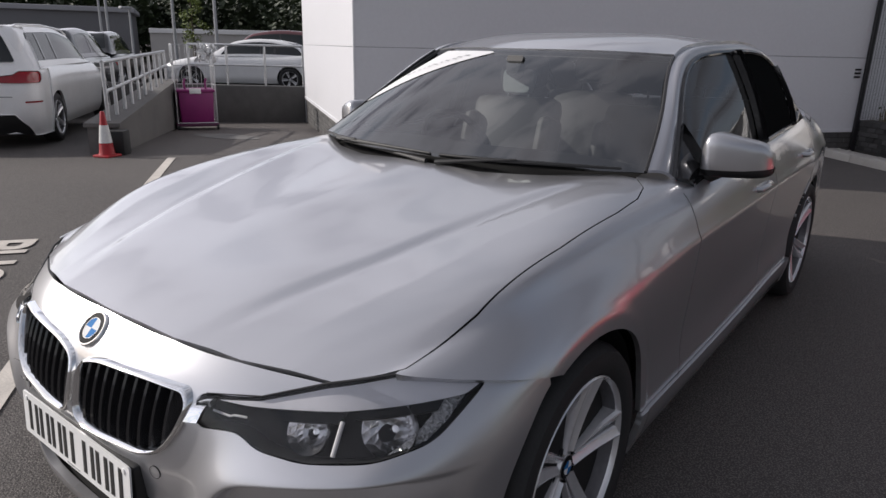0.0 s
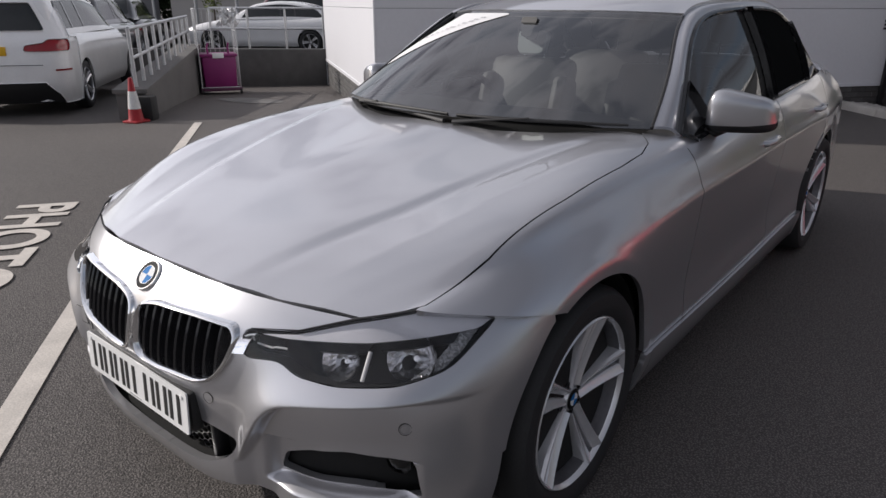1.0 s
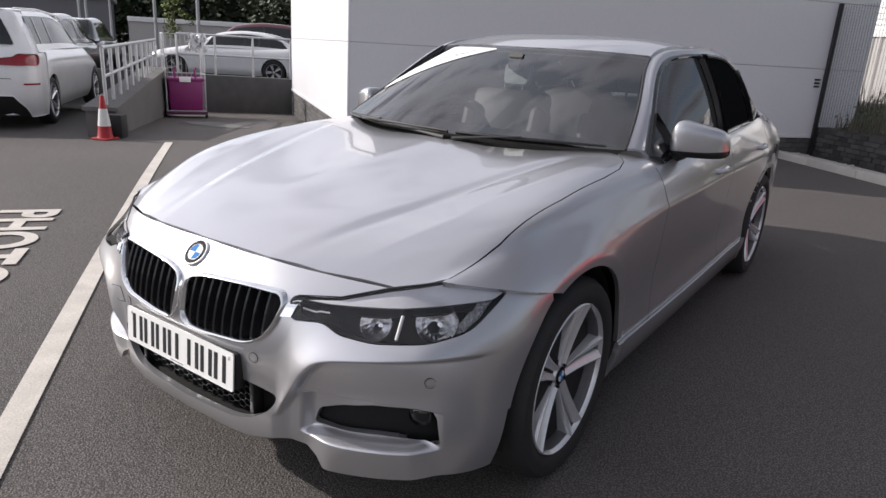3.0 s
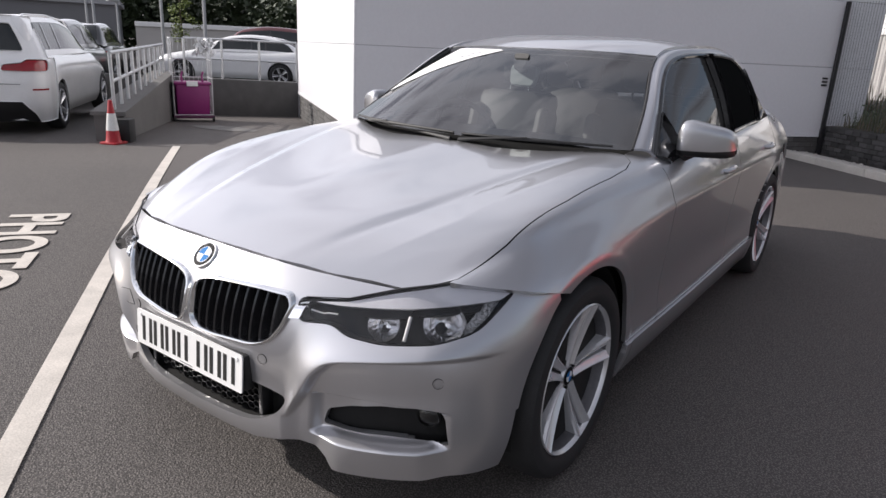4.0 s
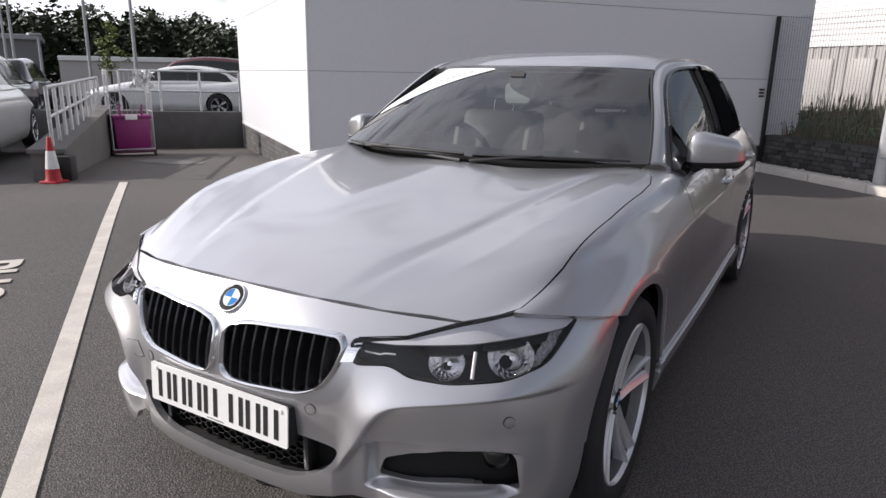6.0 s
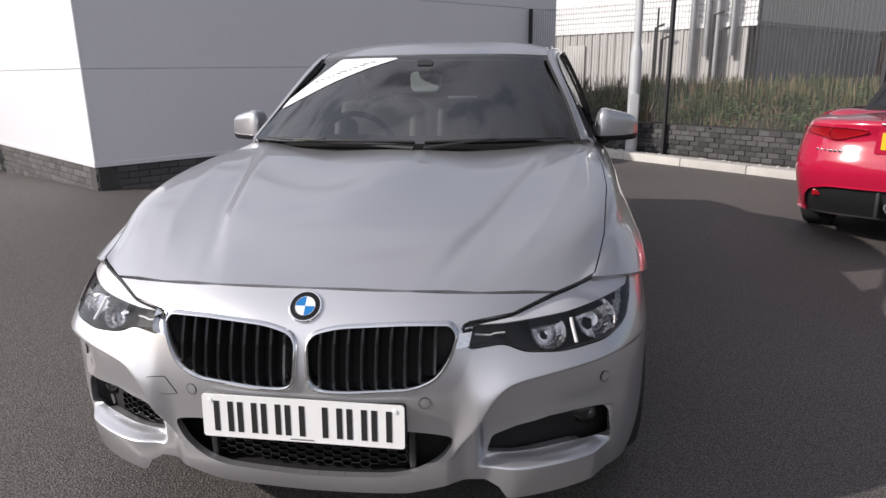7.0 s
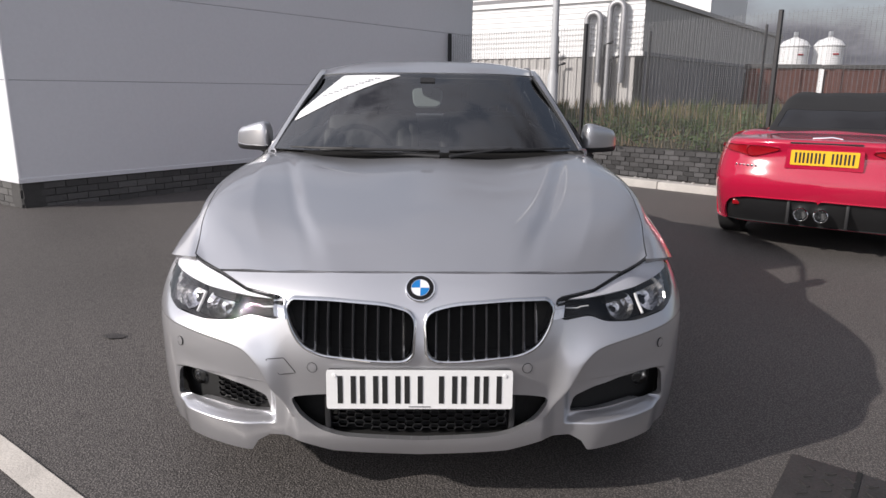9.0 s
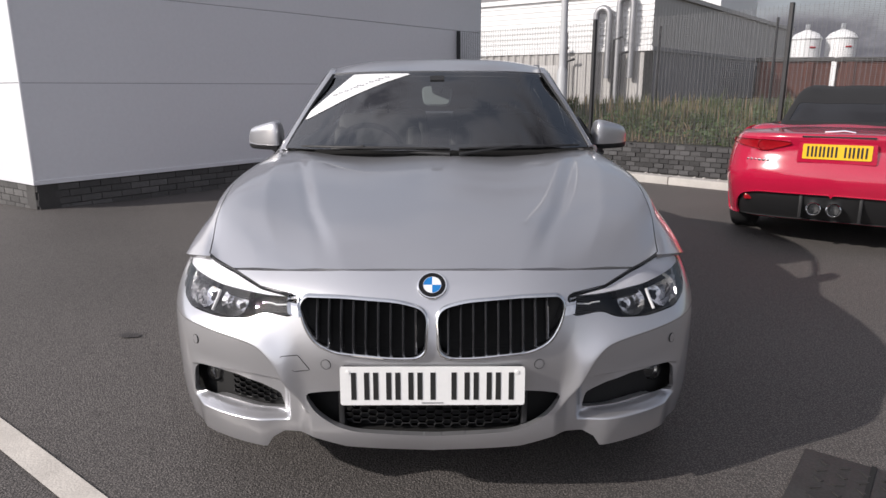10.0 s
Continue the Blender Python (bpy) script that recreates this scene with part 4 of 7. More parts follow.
# joint to the wing: from the tip of the lamp to the wheel arch
wing_d = -line_distance(np.stack([gys, gzs], 1), [(.20, .775), (.455, .722), (.60, .690)])[0] * line_distance(np.stack([gys, gzs], 1), [(.20, .775), (.455, .722), (.60, .690)])[1]
wing_d = np.where(np.abs(gxs) > 0.70, wing_d - 0.002, 1)
top_edge = np.interp(np.abs(gxs), [0, .25, .42, .60, .70, .80, .9], [.762, .7595, .7485, .733, .80, .80, .80]) - gzs
keep = np.minimum.reduce([lip_d, arch_d, wing_d, top_edge - 0.001, -lamp_d - 0.002, -rim_d, -intake_d, -fog_d])
bm = bmesh.new()
clip_sheet(bm, g, keep, flange=0.02)
part("front_bumper", bm, SILVER, CAR)

# a dark tub behind the openings
bm = bmesh.new()
inner = net(mirrored([[(x * .97, y + .075, z) for x, y, z in r] for r in NOSE]), whole(NOSE_U), NOSE_V, 81, 24)
clip_sheet(bm, inner, np.where((inner[..., 2].ravel() > .262) & (inner[..., 1].ravel() < .5) & (inner[..., 2].ravel() < .73), 1.0, -1.0))
part("nose_lining", bm, BLACKVOID, CAR, "black lining behind the grilles")


def nose_at(x, z, out=0.0):
    """A place on the nose skin over (x, z), moved out by some metres."""
    k = np.argmin((g[..., 0] - x) ** 2 + (g[..., 2] - z) ** 2 + np.where(g[..., 1] > .62, 9, 0))
    i, j = np.unravel_index(k, g.shape[:2])
    return Vector(g[i, j]) + out * Vector(nrm[i, j])


def nose_normal(x, z):
    k = np.argmin((g[..., 0] - x) ** 2 + (g[..., 2] - z) ** 2)
    return Vector(nrm[np.unravel_index(k, g.shape[:2])])


def flat_nose(poly, sgn, y_fn):
    return [Vector((sgn * x, y_fn(x, z), z)) for x, z in poly]


def kidney_y(x, z):
    """The grille follows the nose, a little proud of it."""
    u = z - .53
    return -.004 + .02 * u + 1.38 * u * u + .73 * abs(x) ** 3 - .009


# kidney grilles: chrome frame, black slats
for sgn in (1, -1):
    kid = thing("kidney_grille", Matrix.Identity(4), "", "")
    kid.parent = CAR
    kid["label"] = "chrome-framed kidney grille with black slats"
    bm = bmesh.new()
    outer, inner_l = flat_nose(KIDNEY_RIM, sgn, kidney_y), flat_nose(KIDNEY, sgn, kidney_y)
    n = len(outer)
    rings = [
        [p + Vector((0, 0.03, 0)) for p in outer],
        [p + Vector((0, -0.002, 0)) for p in outer],
        [p.lerp(q, 0.25) + Vector((0, -0.006, 0)) for p, q in zip(outer, inner_l)],
        [p.lerp(q, 0.55) + Vector((0, -0.007, 0)) for p, q in zip(outer, inner_l)],
        [p.lerp(q, 0.80) + Vector((0, -0.003, 0)) for p, q in zip(outer, inner_l)],
        [q + Vector((0, 0.008, 0)) for q in inner_l],
        [q + Vector((0, 0.05, 0)) for q in inner_l],
    ]
    rv = [[bm.verts.new(p) for p in r] for r in rings]
    for a, b in zip(rv[:-1], rv[1:]):
        for i in range(n):
            j = (i + 1) % n
            bm.faces.new((a[i], a[j], b[j], b[i]))
    bmesh.ops.recalc_face_normals(bm, faces=bm.faces)
    part("chrome_frame", bm, CHROME, kid, "chrome grille frame")
    kp = np.array([(x, z) for x, z in KIDNEY])
    for k in range(9):
        x = 0.045 + k * 0.0345
        zs = [z for (x0, z0), (x1, z1) in zip(kp, np.roll(kp, -1, 0)) if (x0 - x) * (x1 - x) <= 0 and x0 != x1 for z in [z0 + (x - x0) / (x1 - x0) * (z1 - z0)]]
        if len(zs) < 2:
            continue
        lo, hi = min(zs) - .004, max(zs) + .004
        bm = bmesh.new()
        slat = []
        for t in np.linspace(0, 1, 7):
            z = lo + t * (hi - lo)
            y = kidney_y(x, z) + 0.004
            slat.append([bm.verts.new((sgn * x + dx, y + dy, z)) for dx, dy in ((-.0045, .045), (-.0035, .004), (0, 0), (.0035, .004), (.0045, .045))])
        for a, b in zip(slat[:-1], slat[1:]):
            for i in range(4):
                bm.faces.new((a[i], a[i + 1], b[i + 1], b[i]))
        bmesh.ops.recalc_face_normals(bm, faces=bm.faces)
        part("grille_slat", bm, SLATBLACK, kid)
    bm = bmesh.new()
    vs = [bm.verts.new(p + Vector((0, 0.048, 0))) for p in inner_l]
    bm.faces.new(vs)
    part("grille_backing", bm, BLACKVOID, kid, smooth=False)
    # domed chrome link between grille and lamp
    bm = bmesh.new()
    lk = np.zeros((7, 9, 3))
    for i, u in enumerate(np.linspace(-1, 1, 7)):
        for j, w in enumerate(np.linspace(-1, 1, 9)):
            x, z = .388 + .016 * u + .004 * w, .665 + .021 * w + .002 * u
            p = nose_at(sgn * x, z)
            lk[i, j] = (sgn * x, p.y - .006 + .006 * w * w + .010 * max(w, 0) ** 2 - .008 * max(-w, 0) ** 2, z)
    clip_sheet(bm, lk, np.ones(63), flange=.012)
    bm.normal_update()
    face_out(bm, (sgn * .388, .3, .665))
    part("chrome_link", bm, CHROME, kid, "brushed chrome link between grille and headlamp")


def honeycomb(bm, lo, hi, y_fn, cell_w, cell_h, rad, clip=None):
    """An open mesh of flat hexagons of thin bars."""
    n = 0
    z, row = lo[1], 0
    while z < hi[1]:
        x = lo[0] + (cell_w * .77 if row % 2 else 0)
        while x < hi[0]:
            c = [(x - cell_w * .5, z), (x - cell_w * .27, z + cell_h * .5), (x + cell_w * .27, z + cell_h * .5), (x + cell_w * .5, z), (x + cell_w * .27, z - cell_h * .5), (x - cell_w * .27, z - cell_h * .5)]
            for a, b in zip(c, c[1:] + c[:1]):
                if clip is None or (clip(*a) and clip(*b)):
                    va = Vector((a[0], y_fn(*a), a[1]))
                    vb = Vector((b[0], y_fn(*b), b[1]))
                    up = Vector((0, 0, rad))
                    dp = Vector((0, 0.012, 0))
                    q = [bm.verts.new(p) for p in (va - up, vb - up, vb + up, va + up, va - up + dp, vb - up + dp, vb + up + dp, va + up + dp)]
                    bm.faces.new(q[:4])
                    bm.faces.new((q[3], q[2], q[6], q[7]))
                    bm.faces.new((q[1], q[0], q[4], q[5]))
            x += cell_w * 1.54
        z += cell_h * .5
        row += 1
    bmesh.ops.recalc_face_normals(bm, faces=bm.faces)


bm = bmesh.new()
inset = lambda x, z: outline_distance(np.array([[x, z]]), INTAKE)[0] > 0.004
honeycomb(bm, (-.245, .30), (.245, .44), lambda x, z: .035 + .12 * x * x, .031, .020, .0013, inset)
part("intake_mesh", bm, MESHGREY, CAR, "black honeycomb mesh in the lower air intake")
for sgn in (1, -1):
    bm = bmesh.new()
    box(bm, (sgn * .262 - .008, .03, .295), (sgn * .262 + .008, .07, .44), .003)
    part("intake_bar", bm, BLACKPLASTIC, CAR)
    # slot beside the intake: recess, mesh, round front lamp
    # near-black backing puts the deep shade of the slot into colour
    bm = bmesh.new()
    gf = net(mirrored([[(x * .985, y + .10, z) for x, y, z in r] for r in NOSE]), whole(NOSE_U), NOSE_V, 161, 60)
    fd = outline_distance(np.stack([sgn * gf[..., 0].ravel(), gf[..., 2].ravel()], 1), FOG) + 0.012
    clip_sheet(bm, gf, np.where(sgn * gf[..., 0].ravel() > 0, fd, -1))
    part("slot_shade_backing", bm, BLACKVOID, CAR)
    if sgn < 0:
        bm = bmesh.new()
        clipf = lambda x, z: outline_distance(np.array([[abs(x), z]]), FOG)[0] > 0.003 and abs(x) < .625
        honeycomb(bm, (-.625, .33), (-.43, .43), lambda x, z: nose_at(x, z).y + .022, .026, .017, .0012, clipf)
        part("slot_mesh", bm, MESHGREY, CAR)
    fog = thing("fog_lamp", Matrix.Identity(4), "", "")
    fog.parent = CAR
    fog["label"] = "round clear front fog lamp"
    at = nose_at(sgn * .690, .392) + Vector((0, .034, 0))
    face = Matrix.Translation(at) @ Vector((sgn * .35, -1, 0)).to_track_quat("Z", "Y").to_matrix().to_4x4()
    bm = bmesh.new()
    lathe(bm, [(-.03, .008), (-.025, .018), (-.012, .027), (0, .033), (.004, .031)], 28, "z")
    bmesh.ops.transform(bm, matrix=face, verts=bm.verts)
    part("reflector", bm, REFLECTOR, fog)
    bm = bmesh.new()
    lathe(bm, [(.002, .032), (.010, .023), (.014, .012), (.015, 0.0)], 28, "z")
    bmesh.ops.transform(bm, matrix=face, verts=bm.verts)
    part("lens", bm, LENS, fog)

# parking sensors, towing-eye cover
for x, z in ((.30, .512), (-.30, .512), (.735, .512), (-.735, .512)):
    bm = bmesh.new()
    m = Matrix.Translation(nose_at(x, z, 0.0005)) @ nose_normal(x, z).to_track_quat("Z", "Y").to_matrix().to_4x4()
    lathe(bm, [(-.004, .0135), (.001, .0135), (.001, .0115), (-.001, .011), (.001, .0105), (.002, 0)], 24, "z")
    bmesh.ops.transform(bm, matrix=m, verts=bm.verts)
    part("parking_sensor", bm, SILVER, CAR)
    bm = bmesh.new()
    lathe(bm, [(-.002, .0150), (.0012, .0148), (.0012, .0138), (-.002, .0136)], 24, "z")
    bmesh.ops.transform(bm, matrix=m, verts=bm.verts)
    part("sensor_ring", bm, BLACKPLASTIC, CAR)
bm = bmesh.new()
cover = [(-.430, .529), (-.380, .533), (-.346, .490), (-.394, .483)]
cd = outline_distance(np.stack([gxs, gzs], 1), rounded(cover, .005, 3))
clip_sheet(bm, g + nrm * 0.0015, cd, flange=0.003)
part("towing_cover", bm, SILVER, CAR)
bm = bmesh.new()
tube(bm, [nose_at(x, z, .0005) for x, z in rounded(cover, .005, 3)], .0013, 6, close=True)
part("cover_joint", bm, BLACKPLASTIC, CAR)

# headlamps
for sgn in (1, -1):
    lamp = thing("headlamp", Matrix.Identity(4), "", "")
    lamp.parent = CAR
    lamp["label"] = "clear headlamp with twin round reflectors and a dark bezel"
    mine = np.where(sgn * gxs > 0, lamp_d, -1)
    bm = bmesh.new()
    clip_sheet(bm, g + nrm * 0.002, mine, flange=0.004)
    bm.normal_update()
    face_out(bm, (sgn * .45, .6, .6))
    lens = part("lens", bm, LENS, lamp)
    lens.visible_shadow = False
    bm = bmesh.new()
    clip_sheet(bm, g - nrm * 0.06, mine + 0.004)
    part("housing", bm, BEZEL, lamp, "dark lamp housing")
    # dark collar between lens and housing
    bm = bmesh.new()
    lo, hi = [], []
    for x, z in LAMP:
        p, nn = nose_at(sgn * x, z), nose_normal(sgn * x, z)
        lo.append(bm.verts.new(p - nn * 0.0015))
        hi.append(bm.verts.new(p - nn * 0.065))
    for i in range(len(lo)):
        j = (i + 1) % len(lo)
        bm.faces.new((lo[i], lo[j], hi[j], hi[i]))
    bmesh.ops.recalc_face_normals(bm, faces=bm.faces)
    part("lamp_collar", bm, BLACKPLASTIC, lamp)
    # pale brow strip along the whole top, black gasket over it
    brow = outline_distance(front, rounded([(.420, .690), (.50, .698), (.60, .726), (.712, .749), (.806, .720), (.798, .708), (.72, .700), (.64, .692), (.56, .690), (.48, .688)], .004))
    bm = bmesh.new()
    clip_sheet(bm, g - nrm * 0.004, np.where(sgn * gxs > 0, brow, -1), flange=0.010)
    part("brow", bm, BROW, lamp, "pale brow over the lamp bowls with painted sky sheen")
    bm = bmesh.new()
    tube(bm, [nose_at(sgn * x, z, .001) for x, z in ((.395, .697), (.50, .704), (.60, .733), (.66, .747), (.712, .757), (.76, .742), (.81, .725))], [.0012, .0020, .0034, .0036, .0034, .0026, .0016], 8)
    part("gasket", bm, TRIMRUBBER, lamp)
    for cx, cz, r in ((.600, .660, .043), (.722, .668, .054)):
        at = nose_at(sgn * cx, cz, -0.026)
        aim = (nose_normal(sgn * cx, cz) * 0.6 + Vector((0, -1, .40)) * 0.6).normalized()
        m = Matrix.Translation(at) @ aim.to_track_quat("Z", "Y").to_matrix().to_4x4()
        # faceted mirror bowl
        bm = bmesh.new()
        rings_ = []
        for i_, (h_, k_) in enumerate(((-.036, .14), (-.032, .36), (-.024, .60), (-.013, .82), (.0, 1.0), (.003, 1.03), (-.006, 1.06))):
            turn_ = (i_ % 2) * math.pi / 18 if i_ < 5 else 0
            rings_.append([bm.verts.new((r * k_ * math.cos(a + turn_), r * k_ * math.sin(a + turn_), h_)) for a in np.linspace(0, 2 * math.pi, 18, endpoint=False)])
        for p, q in zip(rings_[:-1], rings_[1:]):
            for j in range(18):
                bm.faces.new((p[j], p[(j + 1) % 18], q[(j + 1) % 18]))
                bm.faces.new((p[j], q[(j + 1) % 18], q[j]))
        bm.faces.new(rings_[0])
        bmesh.ops.recalc_face_normals(bm, faces=bm.faces)
        bmesh.ops.transform(bm, matrix=m, verts=bm.verts)
        part("lamp_bowl", bm, REFLECTOR, lamp, "bright faceted reflector bowl", smooth=False)
        bm = bmesh.new()
        lathe(bm, [(-.040, .006), (-.024, .006), (-.019, .005), (-.018, 0)], 20, "z")
        bmesh.ops.transform(bm, matrix=m, verts=bm.verts)
        part("bulb_cap", bm, CHROME, lamp)
    # dark lids cut the bowls off flat at the top
    for poly in ([(.540, .700), (.548, .672), (.642, .675), (.650, .704)], [(.660, .710), (.664, .681), (.776, .689), (.776, .726)]):
        bm = bmesh.new()
        clip_sheet(bm, g - nrm * .016, np.where(sgn * gxs > 0, outline_distance(front, poly), -1), flange=.02)
        part("bowl_lid", bm, BEZEL, lamp)
    # ribbed bright reflector outside the outer bowl
    side_r = outline_distance(front, [(.764, .716), (.800, .712), (.796, .672), (.784, .646), (.742, .630), (.764, .655), (.772, .685)])
    ribs = .018 + .0035 * np.abs(((g[..., 2] * 1.0 + g[..., 1] * .6) / .011) % 2 - 1) + .003 * np.abs((g[..., 1] / .017) % 2 - 1)
    bm = bmesh.new()
    clip_sheet(bm, g - nrm * ribs[..., None], np.where(sgn * gxs > 0, side_r, -1), flange=.006)
    part("side_reflector", bm, CRYSTAL, lamp, "bright ribbed reflector", sharp=12)
    for pts in ([(.415, .670), (.452, .666), (.462, .669), (.485, .669)], [(.650, .678), (.655, .655), (.664, .628)]):
        bm = bmesh.new()
        tube(bm, [nose_at(sgn * x, z, -0.012) for x, z in pts], .0022 if pts[0][0] < .5 else .0046, 8)
        part("light_guide", bm, GUIDE, lamp, "white light guide")

# round badge above the grille
at, nn = nose_at(0, .727, 0.001), nose_normal(0, .727)
nn = Vector((0, nn.y, nn.z)).normalized()
face = Matrix.Translation(at) @ nn.to_track_quat("Z", "Y").to_matrix().to_4x4()
badge = thing("round_badge", Matrix.Identity(4), "", "")
badge.parent = CAR
badge["label"] = "round badge with blue and white quarters in a black ring"
bm = bmesh.new()
lathe(bm, [(-.003, .0425), (.003, .0425), (.0055, .0405), (.0055, .0375), (.0035, .0365)], 48, "z")
bmesh.ops.transform(bm, matrix=face, verts=bm.verts)
part("badge_rim", bm, CHROME, badge)
bm = bmesh.new()
lathe(bm, [(.003, .0375), (.0042, .03), (.0045, 0)], 48, "z")
bmesh.ops.transform(bm, matrix=face, verts=bm.verts)
part("badge_ring", bm, BADGERIM, badge)
for q in range(4):
    bm = bmesh.new()
    arc = [(0, 0)] + [(.0245 * math.cos(a), .0245 * math.sin(a)) for a in np.linspace(q * math.pi / 2, (q + 1) * math.pi / 2, 10)]
    prism(bm, arc, .0012, face @ pose(0, 0, .0046))
    part("badge_quarter", bm, BADGEBLUE if q % 2 else BADGEWHITE, badge)
bm = bmesh.new()
lathe(bm, [(.0045, .0262), (.0062, .0255), (.0062, .0245), (.0045, .0240)], 40, "z")
bmesh.ops.transform(bm, matrix=face, verts=bm.verts)
part("badge_inner_rim", bm, CHROME, badge)

# number plate: characters stand as plain bars
plate_tilt = pose(0, -.018, .4625, 86.5, 0, 0)


def plate_outline(w, h, r):
    return rounded([(-w / 2, -h / 2), (w / 2, -h / 2), (w / 2, h / 2), (-w / 2, h / 2)], r)


def number_plate(parent, m, mat, widths, gap_after, wide=.520):
    pl = thing("number_plate", Matrix.Identity(4), "", "")
    pl.parent = parent
    bm = bmesh.new()
    prism(bm, plate_outline(wide, .111, .008), .004, m)
    part("plate_sheet", bm, mat, pl)
    total = sum(widths) + .011 * (len(widths) - 1) + .033
    x = -total / 2
    for k, w in enumerate(widths):
        bm = bmesh.new()
        for bx in (x + .007, x + w - .007):
            prism(bm, [(bx - .007, -.0395), (bx + .007, -.0395), (bx + .007, .0395), (bx - .007, .0395)], .0012, m @ pose(0, 0, .0042))
        part("plate_bar", bm, PLATEBLACK, pl)
        x += w + .011 + (.033 if k == gap_after else 0)
    for bx in (.022 - wide / 2, wide / 2 - .022):
        bm = bmesh.new()
        lathe(bm, [(0.004, .006), (.0065, .0055), (.007, 0)], 14, "z")
        bmesh.ops.transform(bm, matrix=m @ pose(bx, .04, 0), verts=bm.verts)
        part("plate_screw", bm, mat, pl)
    return pl


PL = number_plate(CAR, plate_tilt, PLATEWHITE, [.05, .05, .05, .05, .05, .05, .05], 3, .510)
PL["label"] = "white front number plate with dark bars"
bm = bmesh.new()
prism(bm, [(-.03, -.0505), (.03, -.0505), (.03, -.0475), (-.03, -.0475)], .001, plate_tilt @ pose(0, 0, .0042))
part("plate_small_print", bm, BEZELGREY, PL)
bm = bmesh.new()
box(bm, (-.255, -.012, .405), (.255, .02, .515), .01)
part("plate_holder", bm, BLACKPLASTIC, CAR)

# upper body skin: rows from the sill up to the middle of the roof of each section, stations along the car
ST = (.05, .30, .55, .80, 1.15, 1.5, 2.3, 3.1, 3.6, 4.1, 4.40, 4.54)
SKIN_V = (0.0, 0.10, 0.23, 0.38, 0.53, 0.66, 0.78, 1.1, 1.55)
SKIN_X = [
    [.60, .76, .82, .84, .845, .845, .845, .845, .845, .82, .76, .66],
    [.66, .80, .852, .874, .876, .878, .878, .872, .868, .828, .76, .63],
    [.68, .82, .864, .880, .878, .874, .870, .868, .876, .838, .768, .64],
    [.68, .825, .872, .888, .886, .880, .874, .872, .882, .840, .768, .64],
    [.66, .802, .868, .888, .888, .886, .885, .880, .874, .824, .748, .62],
    [.62, .715, .797, .830, .850, .862, .866, .850, .828, .772, .69, .56],
    [.55, .64, .750, .792, .799, .803, .810, .798, .765, .69, .60, .50],
    [.35, .42, .47, .48, .47, .46, .45, .45, .45, .45, .45, .40],
    [0] * 12,
]
SKIN_Z = [
    [.20, .20, .20, .20, .20, .20, .20, .20, .20, .22, .26, .30],
    [.30] * 12,
    [.43] * 12,
    [.58] * 12,
    [.64, .68, .712, .742, .752, .76, .78, .80, .81, .81, .79, .77],
    [.70, .755, .795, .835, .860, .875, .905, .925, .935, .935, .92, .89],
    [.735, .792, .851, .896, .930, .948, .985, 1.012, 1.025, 1.02, 1.0, .98],
    [.745, .812, .866, .910, .958, .995, 1.02, 1.04, 1.05, 1.055, 1.04, 1.01],
    [.752, .826, .880, .924, .975, 1.02, 1.03, 1.045, 1.06, 1.065, 1.05, 1.02],
]
half_rows = [[(x, y, z) for x, y, z in zip(xs, ST, zs)] for xs, zs in zip(SKIN_X, SKIN_Z)]
rows = half_rows + [[(-x, y, z) for x, y, z in r] for r in half_rows[-2::-1]]
vs_all = list(SKIN_V) + [2 * SKIN_V[-1] - v for v in SKIN_V[-2::-1]]
b = net(rows, ST, vs_all, 420, 261)
bv = np.linspace(vs_all[0], vs_all[-1], 261)
bv = np.minimum(bv, 2 * SKIN_V[-1] - bv)[None, :].repeat(420, 0).ravel()
bx, by, bz = (b[..., k].ravel() for k in range(3))
ax = np.abs(bx)
# shoulder crease along the doors and the two creases of the bonnet
dome = ax - np.interp(by, [.15, .30, .53, .87, 1.20, 1.4], [.28, .325, .405, .49, .57, .61])
on_bonnet = ease(.12, .42, by) * ease(1.34, 1.10, by) * (bz > .6)
bump_up = (0.0075 * (1 - ease(-.018, .030, dome)) * ease(-.30, -.02, dome) - 0.002 * np.exp(-((dome - .025) / .02) ** 2)) * on_bonnet
dome2 = ax - np.interp(by, [.2, .5, .9, 1.25], [.46, .575, .655, .70])
bump_up = bump_up + 0.005 * np.exp(-np.sqrt(dome2 ** 2 + .004 ** 2) / .045) * on_bonnet
crease_z = np.interp(by, [.5, .7, .9, 1.05, 1.2, 1.4, 1.6, 2.4, 3.3, 4.2], [.705, .738, .757, .772, .786, .797, .803, .815, .825, .83])
ridge = 0.013 * np.exp(-np.where(bz > crease_z, (bz - crease_z) / .024, (crease_z - bz) / .055)) * ease(.85, 1.45, by) * (ax > .6) * (bv < .78)
arch_gap = np.minimum(np.hypot(by - ARCH_F, bz - ARCH_Z), np.hypot(by - ARCH_R, bz - ARCH_Z)) - ARCH_RAD
flare = 0.003 * ease(.054, .036, arch_gap) * np.clip(arch_gap / .036, 0, 1) * (ax > .6) * (bv < .6)
b = b.copy()
b[..., 2] += bump_up.reshape(b.shape[:2])
b[..., 0] += (np.sign(bx) * (ridge + flare)).reshape(b.shape[:2])
bx, by, bz = (b[..., k].ravel() for k in range(3))
ax = np.abs(bx)

